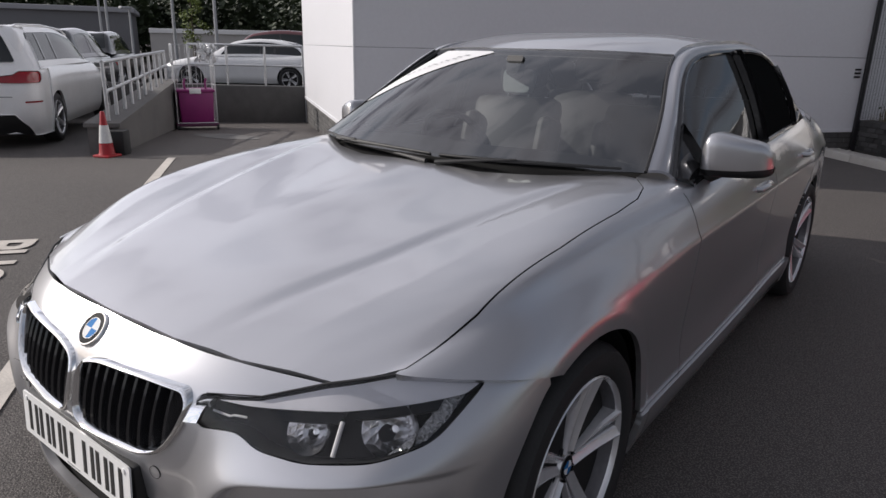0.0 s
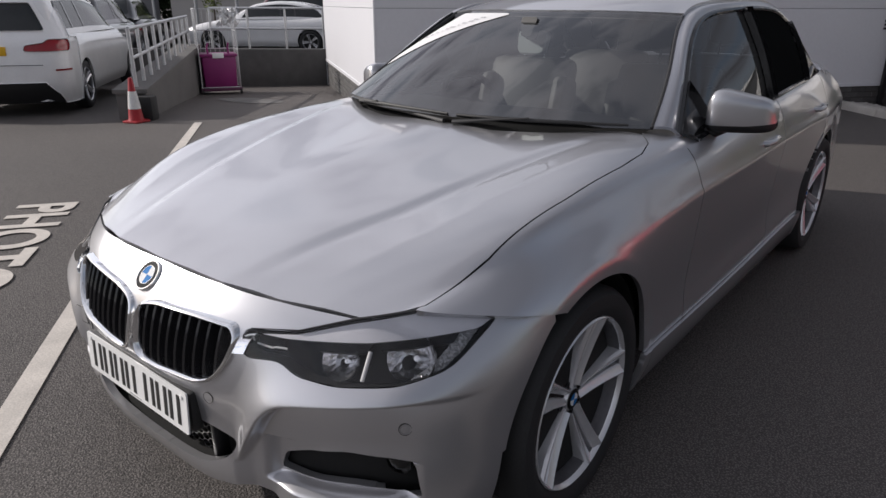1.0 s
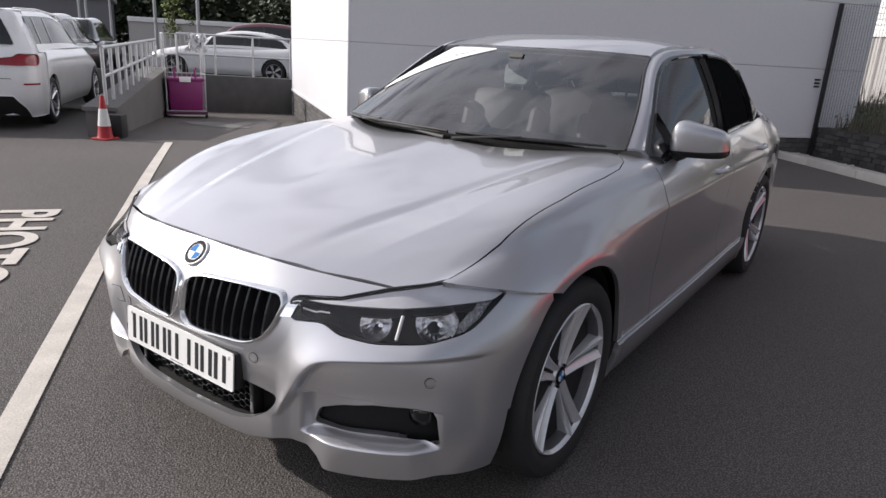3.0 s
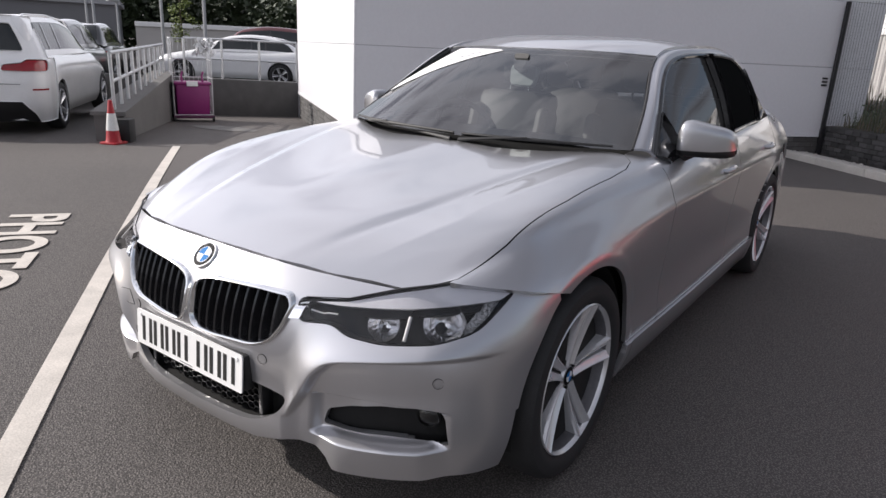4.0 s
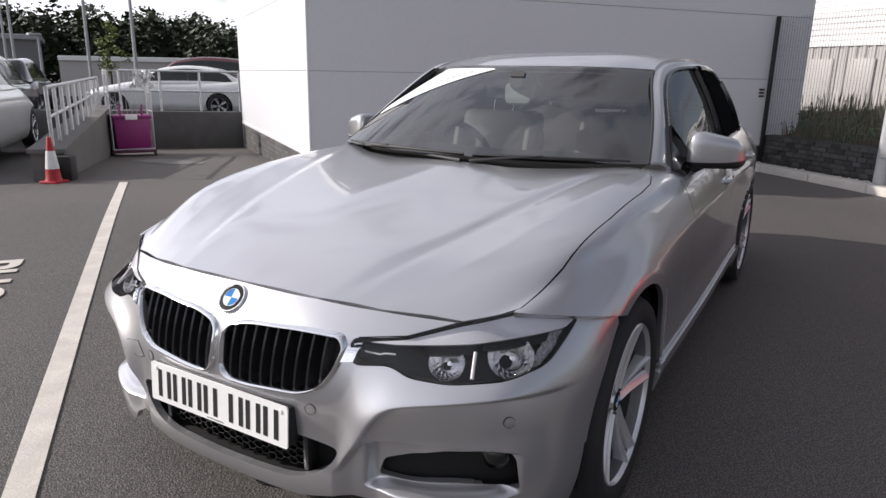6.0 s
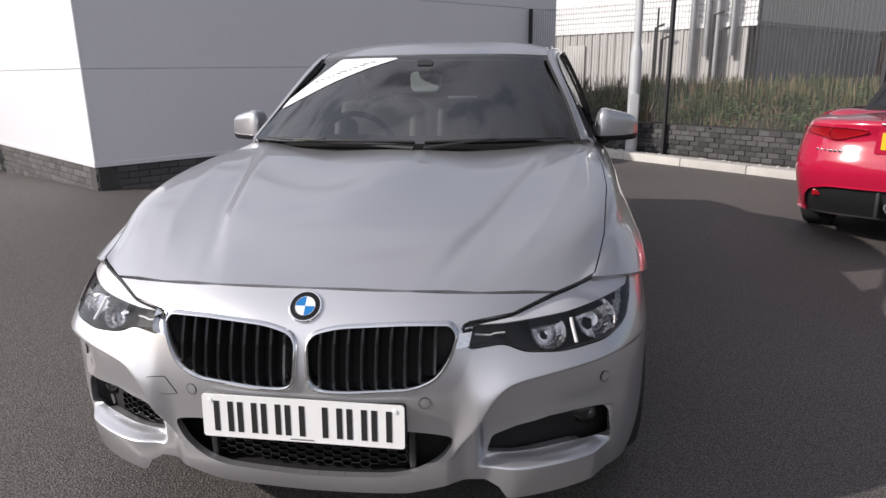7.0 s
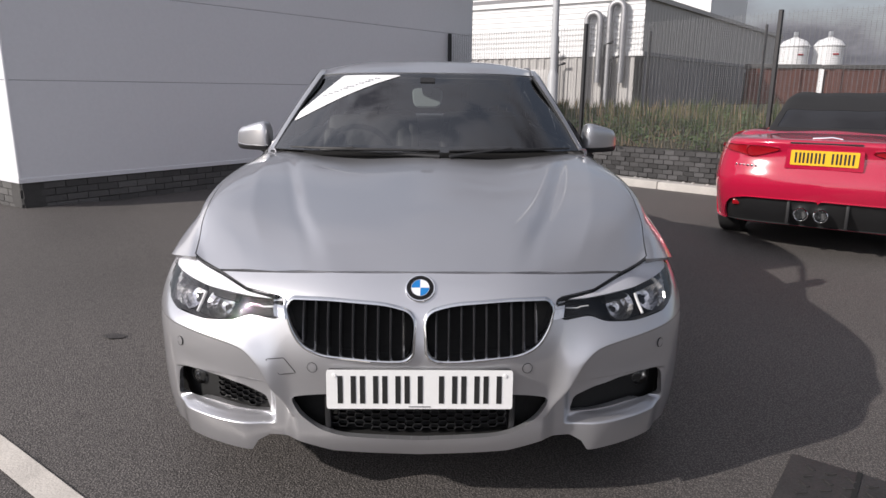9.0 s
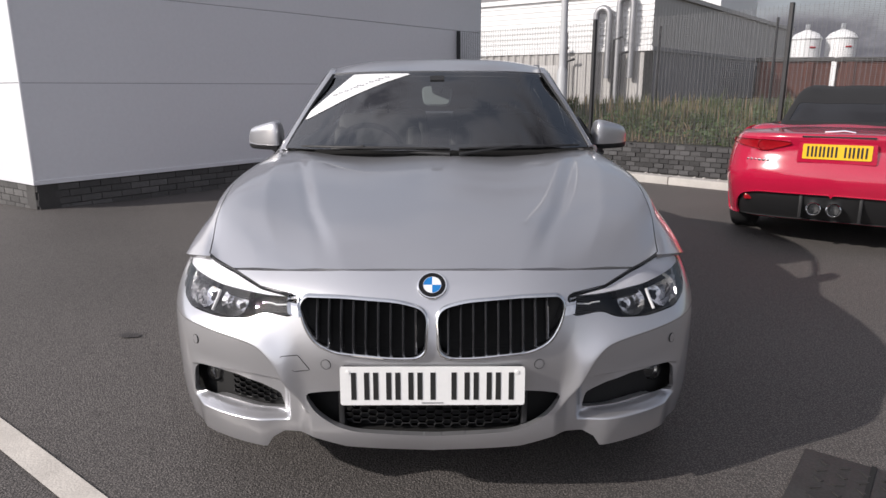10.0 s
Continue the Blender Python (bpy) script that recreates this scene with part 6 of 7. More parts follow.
def seat(x, y, w=.50):
    s = thing("car_seat", Matrix.Identity(4), "", "")
    s.parent = CAR
    s["label"] = "pale leather front seat darkened by painted cabin shade" if y < 2.6 else "pale leather rear seat darkened by painted cabin shade"
    bm = bmesh.new()
    box(bm, (x - w / 2, y - .45, .46), (x + w / 2, y + .05, .58), .05)
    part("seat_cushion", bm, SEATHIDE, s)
    bm = bmesh.new()
    box(bm, (-w / 2, -.06, 0), (w / 2, .06, .62), .055, pose(x, y + .02, .52, -16, 0, 0))
    for q in (-1, 1):
        box(bm, (q * (w / 2 - .03) - .045, -.11, .05), (q * (w / 2 - .03) + .045, .05, .52), .04, pose(x, y + .02, .52, -16, 0, 0))
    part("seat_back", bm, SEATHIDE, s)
    bm = bmesh.new()
    box(bm, (-.135, -.05, 0), (.135, .045, .16), .045, pose(x, y + .215, 1.160, -10, 0, 0))
    part("head_restraint", bm, DASH, s)
    for q in (-.06, .06):
        bm = bmesh.new()
        tube(bm, [(x + q, y + .17, 1.06), (x + q, y + .19, 1.19)], .006, 8)
        part("restraint_post", bm, CHROME, s)
    return s


for x in (-.37, .37):
    seat(x, 2.28)
    seat(x, 3.12, .56)
bm = bmesh.new()
box(bm, (-.70, 1.5, .30), (.70, 3.9, .42), .02)
part("cabin_floor", bm, BLACKVOID, CAR)
bm = bmesh.new()
hl = net(mirrored([[(x * .97, y, z - .03) for x, y, z in r] for r in RF]), whole((0, .22, .42, .59)), (0, .35, .75, 1.15, 1.53), 31, 21)
clip_sheet(bm, hl, np.ones(31 * 21))
part("headlining", bm, HEADLINER, CAR)
bm = bmesh.new()
box(bm, (-.62, 3.45, .88), (.62, 3.95, .93), .02)
part("parcel_shelf", bm, DASH, CAR)
for sgn in (1, -1):
    bm = bmesh.new()
    box(bm, (sgn * .76 - .03, 1.55, .35), (sgn * .76 + .03, 3.4, .935), .03)
    part("door_card", bm, DASH, CAR)
# rear-view mirror and sensor housing
rv = thing("rear_view_mirror", Matrix.Identity(4), "", "")
rv.parent = CAR
bm = bmesh.new()
prism(bm, rounded([(-.082, .045), (.082, .045), (.070, -.055), (-.070, -.055)], .03, 6), .03, pose(0, 1.86, 1.225, 80, 0, -6), .006)
part("mirror_shell", bm, material("pale_mirror_shell", (.62, .70, .70), rough=.25, vary=.05, coat=.5), rv)
bm = bmesh.new()
prism(bm, rounded([(-.040, .05), (.040, .05), (.024, -.03), (-.024, -.03)], .015), .05, pose(0, 1.835, 1.262, 70, 0, 0))
part("mirror_mount", bm, BLACKPLASTIC, rv)
bm = bmesh.new()
tube(bm, [(0, 1.83, 1.26), (0, 1.84, 1.32)], .014, 8)
part("mirror_stem", bm, BLACKPLASTIC, rv)


# the saloon stands a little askew in its bay
CAR.matrix_world = Matrix.Translation((.007, 0, 0)) @ Matrix.Rotation(radians(1.0), 4, "Z")


# ---- other parked cars ----
def parked_car(name, m, paint, label, length=4.6, width=1.8, belt=.95, roof=((1.25, .98), (2.0, 1.36), (2.9, 1.43), (3.9, 1.35), (4.45, 1.0)), nose=.72, tail=.98, wheels=(.85, 3.75), rad=.325, glass_mat=None, top=None, tail_lamps=True, group="parked cars", cab_w=1.0, lamp_z=-.12, rear_glass=True):
    """A car in its own axes: nose at y = 0, tail at y = length, left side at +x."""
    car = thing(name, m, label, "car", group)
    glass_mat, top = glass_mat or DARKGLASS, top or paint
    hw = width / 2
    f = length / 4.6
    ys = [0, .12, .45, .9 * f, 1.3 * f, 2.2 * f, 3.2 * f, 3.8 * f, length - .32, length - .06, length]
    wd = [.60, .78, .93, .985, .985, .975, .985, 1.0, .95, .84, .70]
    bh = np.interp(ys, [0, .3, 1.25, 2.2, 3.5, length - .25, length], [nose - .07, nose + .03, belt - .02, belt, belt + .02, tail, tail - .12])
    lines = [(.90, lambda z: .20), (.97, lambda z: .32), (.985, lambda z: .45), (1.0, lambda z: .20 + (z - .20) * .62), (.985, lambda z: .20 + (z - .20) * .80), (.90, lambda z: z - .02), (.55, lambda z: z + .025), (0, lambda z: z + .04)]
    half = [[(hw * k * w, y, zf(z)) for y, w, z in zip(ys, wd, bh)] for k, zf in lines]
    rows_ = half + [[(-x, y, z) for x, y, z in r] for r in half[-2::-1]]
    vs_ = [0, .12, .25, .42, .56, .70, 1.0, 1.4]
    vs_ = vs_ + [2.8 - v for v in vs_[-2::-1]]
    s = net(rows_, ys, vs_, 121, 71, tame=True)
    sy, sz = s[..., 1].ravel(), s[..., 2].ravel()
    kp = np.minimum.reduce([np.hypot(sy - wy, sz - rad) - rad - .035 for wy in wheels])
    cab = outline_distance(np.stack([s[..., 0].ravel(), sy], 1), [(-hw * .78, roof[0][0] + .1), (hw * .78, roof[0][0] + .1), (hw * .78, roof[-1][0] - .1), (-hw * .78, roof[-1][0] - .1)])
    kp = np.minimum(kp, np.where(sz > .7, -cab, 1))
    bm = bmesh.new()
    clip_sheet(bm, s, kp, flange=.03)
    for e_ in (s[0], s[-1]):
        bm.faces.new([bm.verts.new(p) for p in e_])
    part("body", bm, paint, car)
    bm = bmesh.new()
    box(bm, (-hw * .8, .3, .18), (hw * .8, length - .3, .5), .03)
    part("underbody", bm, BLACKVOID, car)
    gu = [y for y, z in roof]
    up = []
    for k, (xf, zf) in enumerate(((.90, 0), (.80, .55), (.68, 1.0), (.36, 1.03), (0, 1.04))):
        up.append([(hw * cab_w * (xf if 0 < i < len(roof) - 1 else .88 * (xf / .9) ** .6 if xf else 0), y, (belt - .01) + (z - belt + .01) * zf) for i, (y, z) in enumerate(roof)])
    gr = up + [[(-x, y, z) for x, y, z in r] for r in up[-2::-1]]
    gv_ = [0, .22, .45, .72, 1.0]
    gv_ = gv_ + [2.0 - v for v in gv_[-2::-1]]
    gs = net(gr, gu, gv_, 101, 61, tame=True)
    uu = np.linspace(gu[0], gu[-1], 101)[:, None].repeat(61, 1).ravel()
    vv_ = np.minimum(np.linspace(0, 2, 61), 2 - np.linspace(0, 2, 61))[None, :].repeat(101, 0).ravel()
    t1, t3 = roof[1][0], roof[-2][0]
    mid_ = (t1 + t3) / 2
    side_g = np.minimum.reduce([vv_ - .06, .36 - vv_, uu - (gu[0] + .30 + .55 * vv_), gu[-1] - (.28 if tail_lamps else .20) - .75 * vv_ - uu])
    scr_f = np.minimum.reduce([vv_ - .50, (t1 - .02) - uu, uu - gu[0] - .05])
    scr_r = np.minimum.reduce([vv_ - .50, uu - (t3 + (.05 if top is paint else .12)), gu[-1] - .10 - uu])
    if not rear_glass:
        scr_r = np.full_like(scr_r, -1.0)
    holes = np.maximum.reduce([side_g, scr_f, scr_r])
    bm = bmesh.new()
    clip_sheet(bm, gs, -holes, flange=.01)
    part("roof_shell", bm, top, car)
    for nm, k in (("side_windows", side_g), ("windscreen", scr_f)) + ((("rear_window", scr_r),) if rear_glass else ()):
        for sg in ((1, -1) if nm == "side_windows" else (0,)):
            bm = bmesh.new()
            kk = np.where(gs[..., 0].ravel() * sg >= 0, k, -1) if sg else k
            clip_sheet(bm, gs * np.array((.995, 1, .998)), kk)
            part(nm[:-1] if sg else nm, bm, glass_mat, car)
    # black posts between the side windows
    for yy in [mid_ - .02] + ([t3 - (.30 if rear_glass else .62)] if length > 4.5 else []):
        for sg in (1, -1):
            bm = bmesh.new()
            kk = np.minimum(np.where(gs[..., 0].ravel() * sg >= 0, side_g, -1), .028 - np.abs(uu - yy - .10 * (.2 - vv_)))
            clip_sheet(bm, gs * np.array((1.002, 1, 1)), kk)
            part("window_post", bm, BLACKGLOSS, car)
    for wy in wheels:
        for sg in (1, -1):
            wheel(car, pose(sg * (hw - .12), wy, rad, 20, 0, 0 if sg > 0 else 180), rad, .21, rad - .10, 5, True, WHEELPAINT, False)
    if tail_lamps:
        low = np.minimum.reduce([sy - (length - .50), .40 - .22 * np.clip(length - .12 - sy, 0, 1) - sz, sz - .205])
        for sg in (1, -1):
            bm = bmesh.new()
            clip_sheet(bm, s + np.array((0, .005, 0)) + np.sign(s[..., :1]) * np.array((.005, 0, 0)), np.where(s[..., 0].ravel() * sg > 0, low, -1), flange=.01)
            part("rear_valance", bm, BLACKPLASTIC, car)
            bm = bmesh.new()
            lz = tail + lamp_z
            kk = outline_distance(np.stack([s[..., 0].ravel() * sg, sz], 1), rounded([(hw * .50, lz - .085), (hw * .50, lz - .01), (hw * .74, lz + .01), (hw * .78, lz + .06), (hw * 1.05, lz + .05), (hw * 1.05, lz - .10)], .02))
            clip_sheet(bm, s + np.array((0, .006, 0)) + np.sign(s[..., :1]) * np.array((.004, 0, 0)), np.minimum(kk, sy - (length - .42)), flange=.01)
            part("tail_lamp", bm, REDLENS, car)
    return car


def placed(nose_xy, heading, z=None):
    """A pose for a parked car: its tail-to-nose line points along heading (degrees from +x)."""
    x, y = nose_xy
    return pose(x, y, ground_z(x, y) if z is None else z, 0, 0, heading + 90)


ESTATE = ((1.35, 1.04), (2.1, 1.45), (3.0, 1.55), (4.42, 1.52), (4.66, 1.10))
head = math.degrees(math.atan2(1.96, -2.59))
fwd = Vector((math.cos(radians(head)), math.sin(radians(head)), 0))
lft = Vector((-fwd.y, fwd.x, 0))


def row_pose(rear_wheel_xy, wheel_y, hw, z=None):
    """Places a car by where its right rear wheel stands, in the row's direction."""
    p = Vector((*rear_wheel_xy, 0)) + fwd * wheel_y + lft * (hw - .05)
    return placed(p[:2], head, z)


E1 = parked_car("white_estate_car", row_pose((-8.76, 3.54), 3.85, .92, -.05), WHITEPAINT, "white estate car with red tail lamps parked by the ramp", 4.72, 1.84, 1.04, ESTATE, tail=1.04, wheels=(.90, 3.87), rad=.335, tail_lamps=False, rear_glass=False)
EX, EOFF = (0, .40, .70, .84, .905, .925, .930), (0, -.015, -.06, -.14, -.26, -.40, -.64)
EZ = ((.18, -.16, .94), (.42, -.02, .985), (.60, 0, 1), (.80, -.01, 1), (.97, -.05, .985), (1.06, -.10, .945), (1.30, -.23, .815), (1.46, -.31, .715), (1.525, -.36, .68))
est = net(mirrored([[(x * k, 4.9 + off + dy, z) for x, off in zip(EX, EOFF)] for z, dy, k in EZ]), whole((0, .40, .71, .87, 1.0, 1.15, 1.39)), (0, .25, .42, .62, .80, .91, 1.18, 1.36, 1.45), 141, 90, tame=True)
eu = np.abs(np.linspace(-1.39, 1.39, 141))[:, None].repeat(90, 1).ravel()
ey, ez = est[..., 1].ravel(), est[..., 2].ravel()
eface = np.stack([eu, ez], 1)
e_lamp = outline_distance(eface, rounded([(.46, .850), (.48, .918), (.70, .945), (.76, .985), (1.03, .982), (1.07, .955), (1.05, .87), (1.0, .848), (.72, .845)], .02))
e_glass = outline_distance(eface, rounded([(-.76, 1.09), (.76, 1.09), (.73, 1.43), (-.73, 1.43)], .03))
e_low = np.interp(eu, [0, .66, .80, .86], [.46, .46, .30, .15]) - ez
e_shell = np.minimum.reduce([-e_lamp - .003, -e_glass, -e_low, np.hypot(ey - 3.87, ez - .335) - .375, np.where(ez > 1.0, ey - (4.44 - .75 * (ez - 1.04)), 1)])
bm = bmesh.new()
clip_sheet(bm, est, e_shell, flange=.02)
part("tailgate_and_rear_bumper", bm, WHITEPAINT, E1)
bm = bmesh.new()
clip_sheet(bm, est - np.array((0, .01, 0)), e_low)
part("rear_valance", bm, BLACKPLASTIC, E1)
bm = bmesh.new()
clip_sheet(bm, est - np.array((0, .006, 0)), e_glass + .004)
part("tailgate_window", bm, DARKGLASS, E1)
for sg in (1, -1):
    bm = bmesh.new()
    clip_sheet(bm, est + np.array((0, .004, 0)), np.where(est[..., 0].ravel() * sg > 0, e_lamp, -1), flange=.01)
    part("tail_lamp", bm, REDLENS, E1)
    bm = bmesh.new()
    strip = outline_distance(eface, [(.78, .60), (1.04, .60), (1.04, .622), (.78, .622)])
    clip_sheet(bm, est + np.array((sg * .003, .003, 0)), np.where(est[..., 0].ravel() * sg > 0, strip, -1), flange=.006)
    part("rear_reflector", bm, REDLENS, E1)
    bm = bmesh.new()
    tube(bm, [(sg * .60, 1.9, 1.45), (sg * .615, 2.2, 1.525), (sg * .615, 3.2, 1.575), (sg * .605, 4.2, 1.56), (sg * .60, 4.36, 1.52)], .014, 6)
    part("roof_bar", bm, WHITEPAINT, E1)
bm = bmesh.new()
box(bm, (-.26, 4.855, .80), (.26, 4.895, .91), .004)
part("number_plate", bm, PLATEYELLOW, E1)
bm = bmesh.new()
tube(bm, [(-.66, 4.885, .68), (0, 4.905, .68), (.66, 4.885, .68)], .004, 5)
part("tailgate_joint", bm, BLACKPLASTIC, E1)
SUV = ((1.3, 1.02), (2.0, 1.50), (2.9, 1.60), (3.8, 1.55), (4.35, 1.08))
parked_car("charcoal_estate_car", row_pose((-13.2, 6.0), 3.7, .9, -.06), CHARCOALPAINT, "charcoal tall estate car with red tail lamps", 4.5, 1.82, 1.05, SUV, wheels=(.85, 3.55), rad=.34)
parked_car("dark_hatchback_car", row_pose((-17.2, 8.7), 3.6, .9, -.06), CHARCOALPAINT, "charcoal tall hatchback car in the same row", 4.4, 1.8, 1.05, SUV, wheels=(.85, 3.45), rad=.34)
HATCH = ((1.2, .98), (1.9, 1.38), (2.6, 1.45), (3.4, 1.40), (4.0, 1.02))
parked_car("silver_hatchback_car", placed((-19.0, 14.5), 200, .1), SILVER, "silver hatchback car far across the yard", 4.2, 1.76, .96, HATCH, wheels=(.82, 3.35), tail_lamps=False)
parked_car("silver_saloon_far_car", placed((-21.5, 17.5), 200, .1), CHARCOALPAINT, "dark saloon car far across the yard", 4.3, 1.76, .96, HATCH, wheels=(.82, 3.4), tail_lamps=False)
COUPE = ((1.35, .96), (2.15, 1.32), (2.8, 1.38), (3.5, 1.30), (4.3, .98))
parked_car("white_coupe_car", placed((-17.2, 10.2), 218, .05), WHITEPAINT, "white coupe car parked on the raised deck behind the railing", 4.6, 1.78, .94, COUPE, wheels=(.85, 3.62), tail_lamps=False)
parked_car("maroon_hatchback_car", placed((-19.2, 12.4), 218, .12), DARKREDPAINT, "dark maroon hatchback car behind the white coupe", 4.5, 1.8, 1.0, SUV, wheels=(.85, 3.6), tail_lamps=False)

# red roadster with its hood up
RED = ((1.55, .92), (2.1, 1.19), (2.6, 1.262), (3.0, 1.24), (3.30, 1.165), (3.80, .93))
rr = pose(2.90, 3.29, 0, 0, 0, -33) @ pose(0, 4.47, 0, 0, 0, 0) @ pose(0, 0, 0, 0, 0, 180)
R1 = parked_car("red_roadster_car", rr, REDPAINT, "red two-seat roadster with its black fabric hood up", 4.10, 1.70, .90, RED, nose=.66, tail=.93, wheels=(.90, 3.52), rad=.345, glass_mat=BLACKGLOSS, top=SOFTTOP, tail_lamps=False, group="", cab_w=.74)
L_ = 4.47
TAIL_X, TAIL_OFF = (0, .30, .54, .69, .785, .83, .85), (0, -.012, -.05, -.13, -.27, -.46, -.80)
TAIL_Z = ((.25, -.13), (.36, -.05), (.47, .0), (.58, .02), (.70, -.01), (.84, -.03), (.895, -.015), (.925, -.10), (.945, -.34), (.95, -.75))
tail_rows = [[(x * float(np.interp(z, [.3, .6, .72, .84, .895, .925, .95], [.97, 1, .99, .955, .915, .87, .80])), L_ + off * (1 if z < .93 else .7) + dy, z - (.03 if z > .93 else .012) * (x / .9) ** 2) for x, off in zip(TAIL_X, TAIL_OFF)] for z, dy in TAIL_Z]
tg = net(mirrored(tail_rows), whole((0, .30, .56, .75, .92, 1.10, 1.42)), (0, .12, .24, .35, .47, .61, .67, .77, 1.0, 1.4), 161, 90, tame=True)
tx, ty, tz = (tg[..., k].ravel() for k in range(3))
tfront = np.stack([np.abs(tx), tz], 1)
DIFF = rounded([(0, .20), (.655, .20), (.685, .29), (.672, .38), (.63, .435), (.52, .462), (0, .47)], .03)
TLAMP = smooth_outline([(.30, .848), (.42, .865), (.62, .862), (.80, .842), (.70, .815), (.58, .795), (.50, .778), (.42, .80)], 4)
dif_d, lam_d = outline_distance(tfront, DIFF + [(-.02, .485), (-.02, .20)]), outline_distance(tfront, TLAMP)
arch_t = np.hypot(ty - 3.52, tz - .345) - .39
bm = bmesh.new()
clip_sheet(bm, tg, np.minimum.reduce([-dif_d, -lam_d - .002, arch_t]), flange=.015)
part("rear_body", bm, REDPAINT, R1)
bm = bmesh.new()
clip_sheet(bm, tg - np.array((0, .012, 0)), np.minimum(dif_d - .001, arch_t), flange=.01)
part("rear_diffuser", bm, BLACKPLASTIC, R1, "black rear diffuser")


def tail_at(x, z):
    k = np.argmin((tg[..., 0] - x) ** 2 + (tg[..., 2] - z) ** 2 + np.where(tg[..., 1] < L_ - .6, 9, 0))
    return Vector(tg[np.unravel_index(k, tg.shape[:2])])


for sg in (1, -1):
    bm = bmesh.new()
    clip_sheet(bm, tg + np.array((0, .003, 0)), np.where(sg * tx > 0, lam_d, -1), flange=.01)
    part("tail_lamp", bm, REDLENS, R1, "slim red tail lamp")
    bm = bmesh.new()
    p = tail_at(sg * .515, .822)
    lathe(bm, [(-.02, .046), (.008, .046), (.012, .041), (.004, .036), (.002, 0)], 28, "y", p)
    part("lamp_ring", bm, REDLENS, R1)
    bm = bmesh.new()
    lathe(bm, [(-.15, .050), (.015, .052), (.02, .047), (.012, .041), (-.12, .038), (-.12, 0)], 28, "y", (.04 + sg * .068, L_ - .03, .352))
    part("exhaust_tip", bm, CHROME, R1, "chrome exhaust tip")
    bm = bmesh.new()
    p = tail_at(sg * .60, .40)
    box(bm, (p.x - .03, p.y - .03, .375), (p.x + .03, p.y - .004, .42), .01)
    part("rear_fog_lamp", bm, REDLENS, R1)
    bm = bmesh.new()
    box(bm, (sg * .20 - .012, L_ - .12, .27), (sg * .20 + .012, L_ - .02, .47), .006)
    part("diffuser_fin", bm, BLACKPLASTIC, R1)
pm = pose(0, L_ - .008, .79, 90, 0, 180)
bm = bmesh.new()
prism(bm, rounded([(-.262, -.085), (.262, -.085), (.252, .066), (-.252, .066)], .012), .012, pose(0, L_ - .022, .79, 90, 0, 180))
part("plate_recess", bm, REDPAINT, R1)
NP = number_plate(R1, pm, PLATEYELLOW, [.042] * 7, 3, .45)
NP["label"] = "yellow rear number plate with dark bars"
bm = bmesh.new()
box(bm, (-.24, L_ - .05, .893), (.24, L_ - .012, .905), .003)
part("brake_light_strip", bm, BLACKGLOSS, R1)
bm = bmesh.new()
tube(bm, [(-.10, L_ - .11, .930), (-.03, L_ - .105, .942), (.04, L_ - .105, .934), (.10, L_ - .11, .930)], .008, 6)
part("boot_emblem", bm, CHROME, R1, "chrome leaping emblem shape")
for k in range(6):
    p = tail_at(.62 - k * .032, .705)
    bm = bmesh.new()
    box(bm, (p.x - .011, p.y - .004, .697), (p.x + .011, p.y + .004, .713), .002)
    part("badge_letter_bar", bm, CHROME, R1)

# ---- ramp, rails, cone, cage trolley ----
RA, RB = Vector((-6.92, 3.40, 0)), Vector((-10.06, 6.02, 0))
rd = (RB - RA).normalized()
rn = Vector((-rd.y, rd.x, 0))
if rn.y > 0:
    rn = -rn
RM = Matrix.Identity(4)
RM.col[0][:3], RM.col[1][:3], RM.col[2][:3], RM.col[3][:3] = rd, -rn, (0, 0, 1), RA
RAMP = thing("ramp", Matrix.Identity(4), "grey concrete ramp wall rising beside the parked cars", "ramp", kind="structure")
RLEN = 4.3
ramp_h = lambda s: .36 + .075 * s


def ramp_block(bm, y0, y1, lift):
    q = [bm.verts.new(RM @ Vector((s, y, z))) for y in (y0, y1) for s, z in ((0, -.4), (RLEN, -.4), (RLEN, ramp_h(RLEN) + lift), (0, ramp_h(0) + lift))]
    for fc in ((0, 1, 2, 3), (7, 6, 5, 4), (0, 4, 5, 1), (1, 5, 6, 2), (2, 6, 7, 3), (3, 7, 4, 0)):
        bm.faces.new([q[i] for i in fc])
    bmesh.ops.recalc_face_normals(bm, faces=bm.faces)


bm = bmesh.new()
ramp_block(bm, -.28, .08, -.05)
part("side_wall", bm, GREYCONCRETE, RAMP, smooth=False)
bm = bmesh.new()
q = [bm.verts.new(RM @ Vector((s, y, z))) for y in (-.31, .11) for s, z in ((-.04, ramp_h(0) - .05), (RLEN, ramp_h(RLEN) - .05), (RLEN, ramp_h(RLEN)), (-.04, ramp_h(0)))]
for fc in ((0, 1, 2, 3), (7, 6, 5, 4), (0, 4, 5, 1), (1, 5, 6, 2), (2, 6, 7, 3), (3, 7, 4, 0)):
    bm.faces.new([q[i] for i in fc])
part("coping", bm, GREYCONCRETE, RAMP, smooth=False)


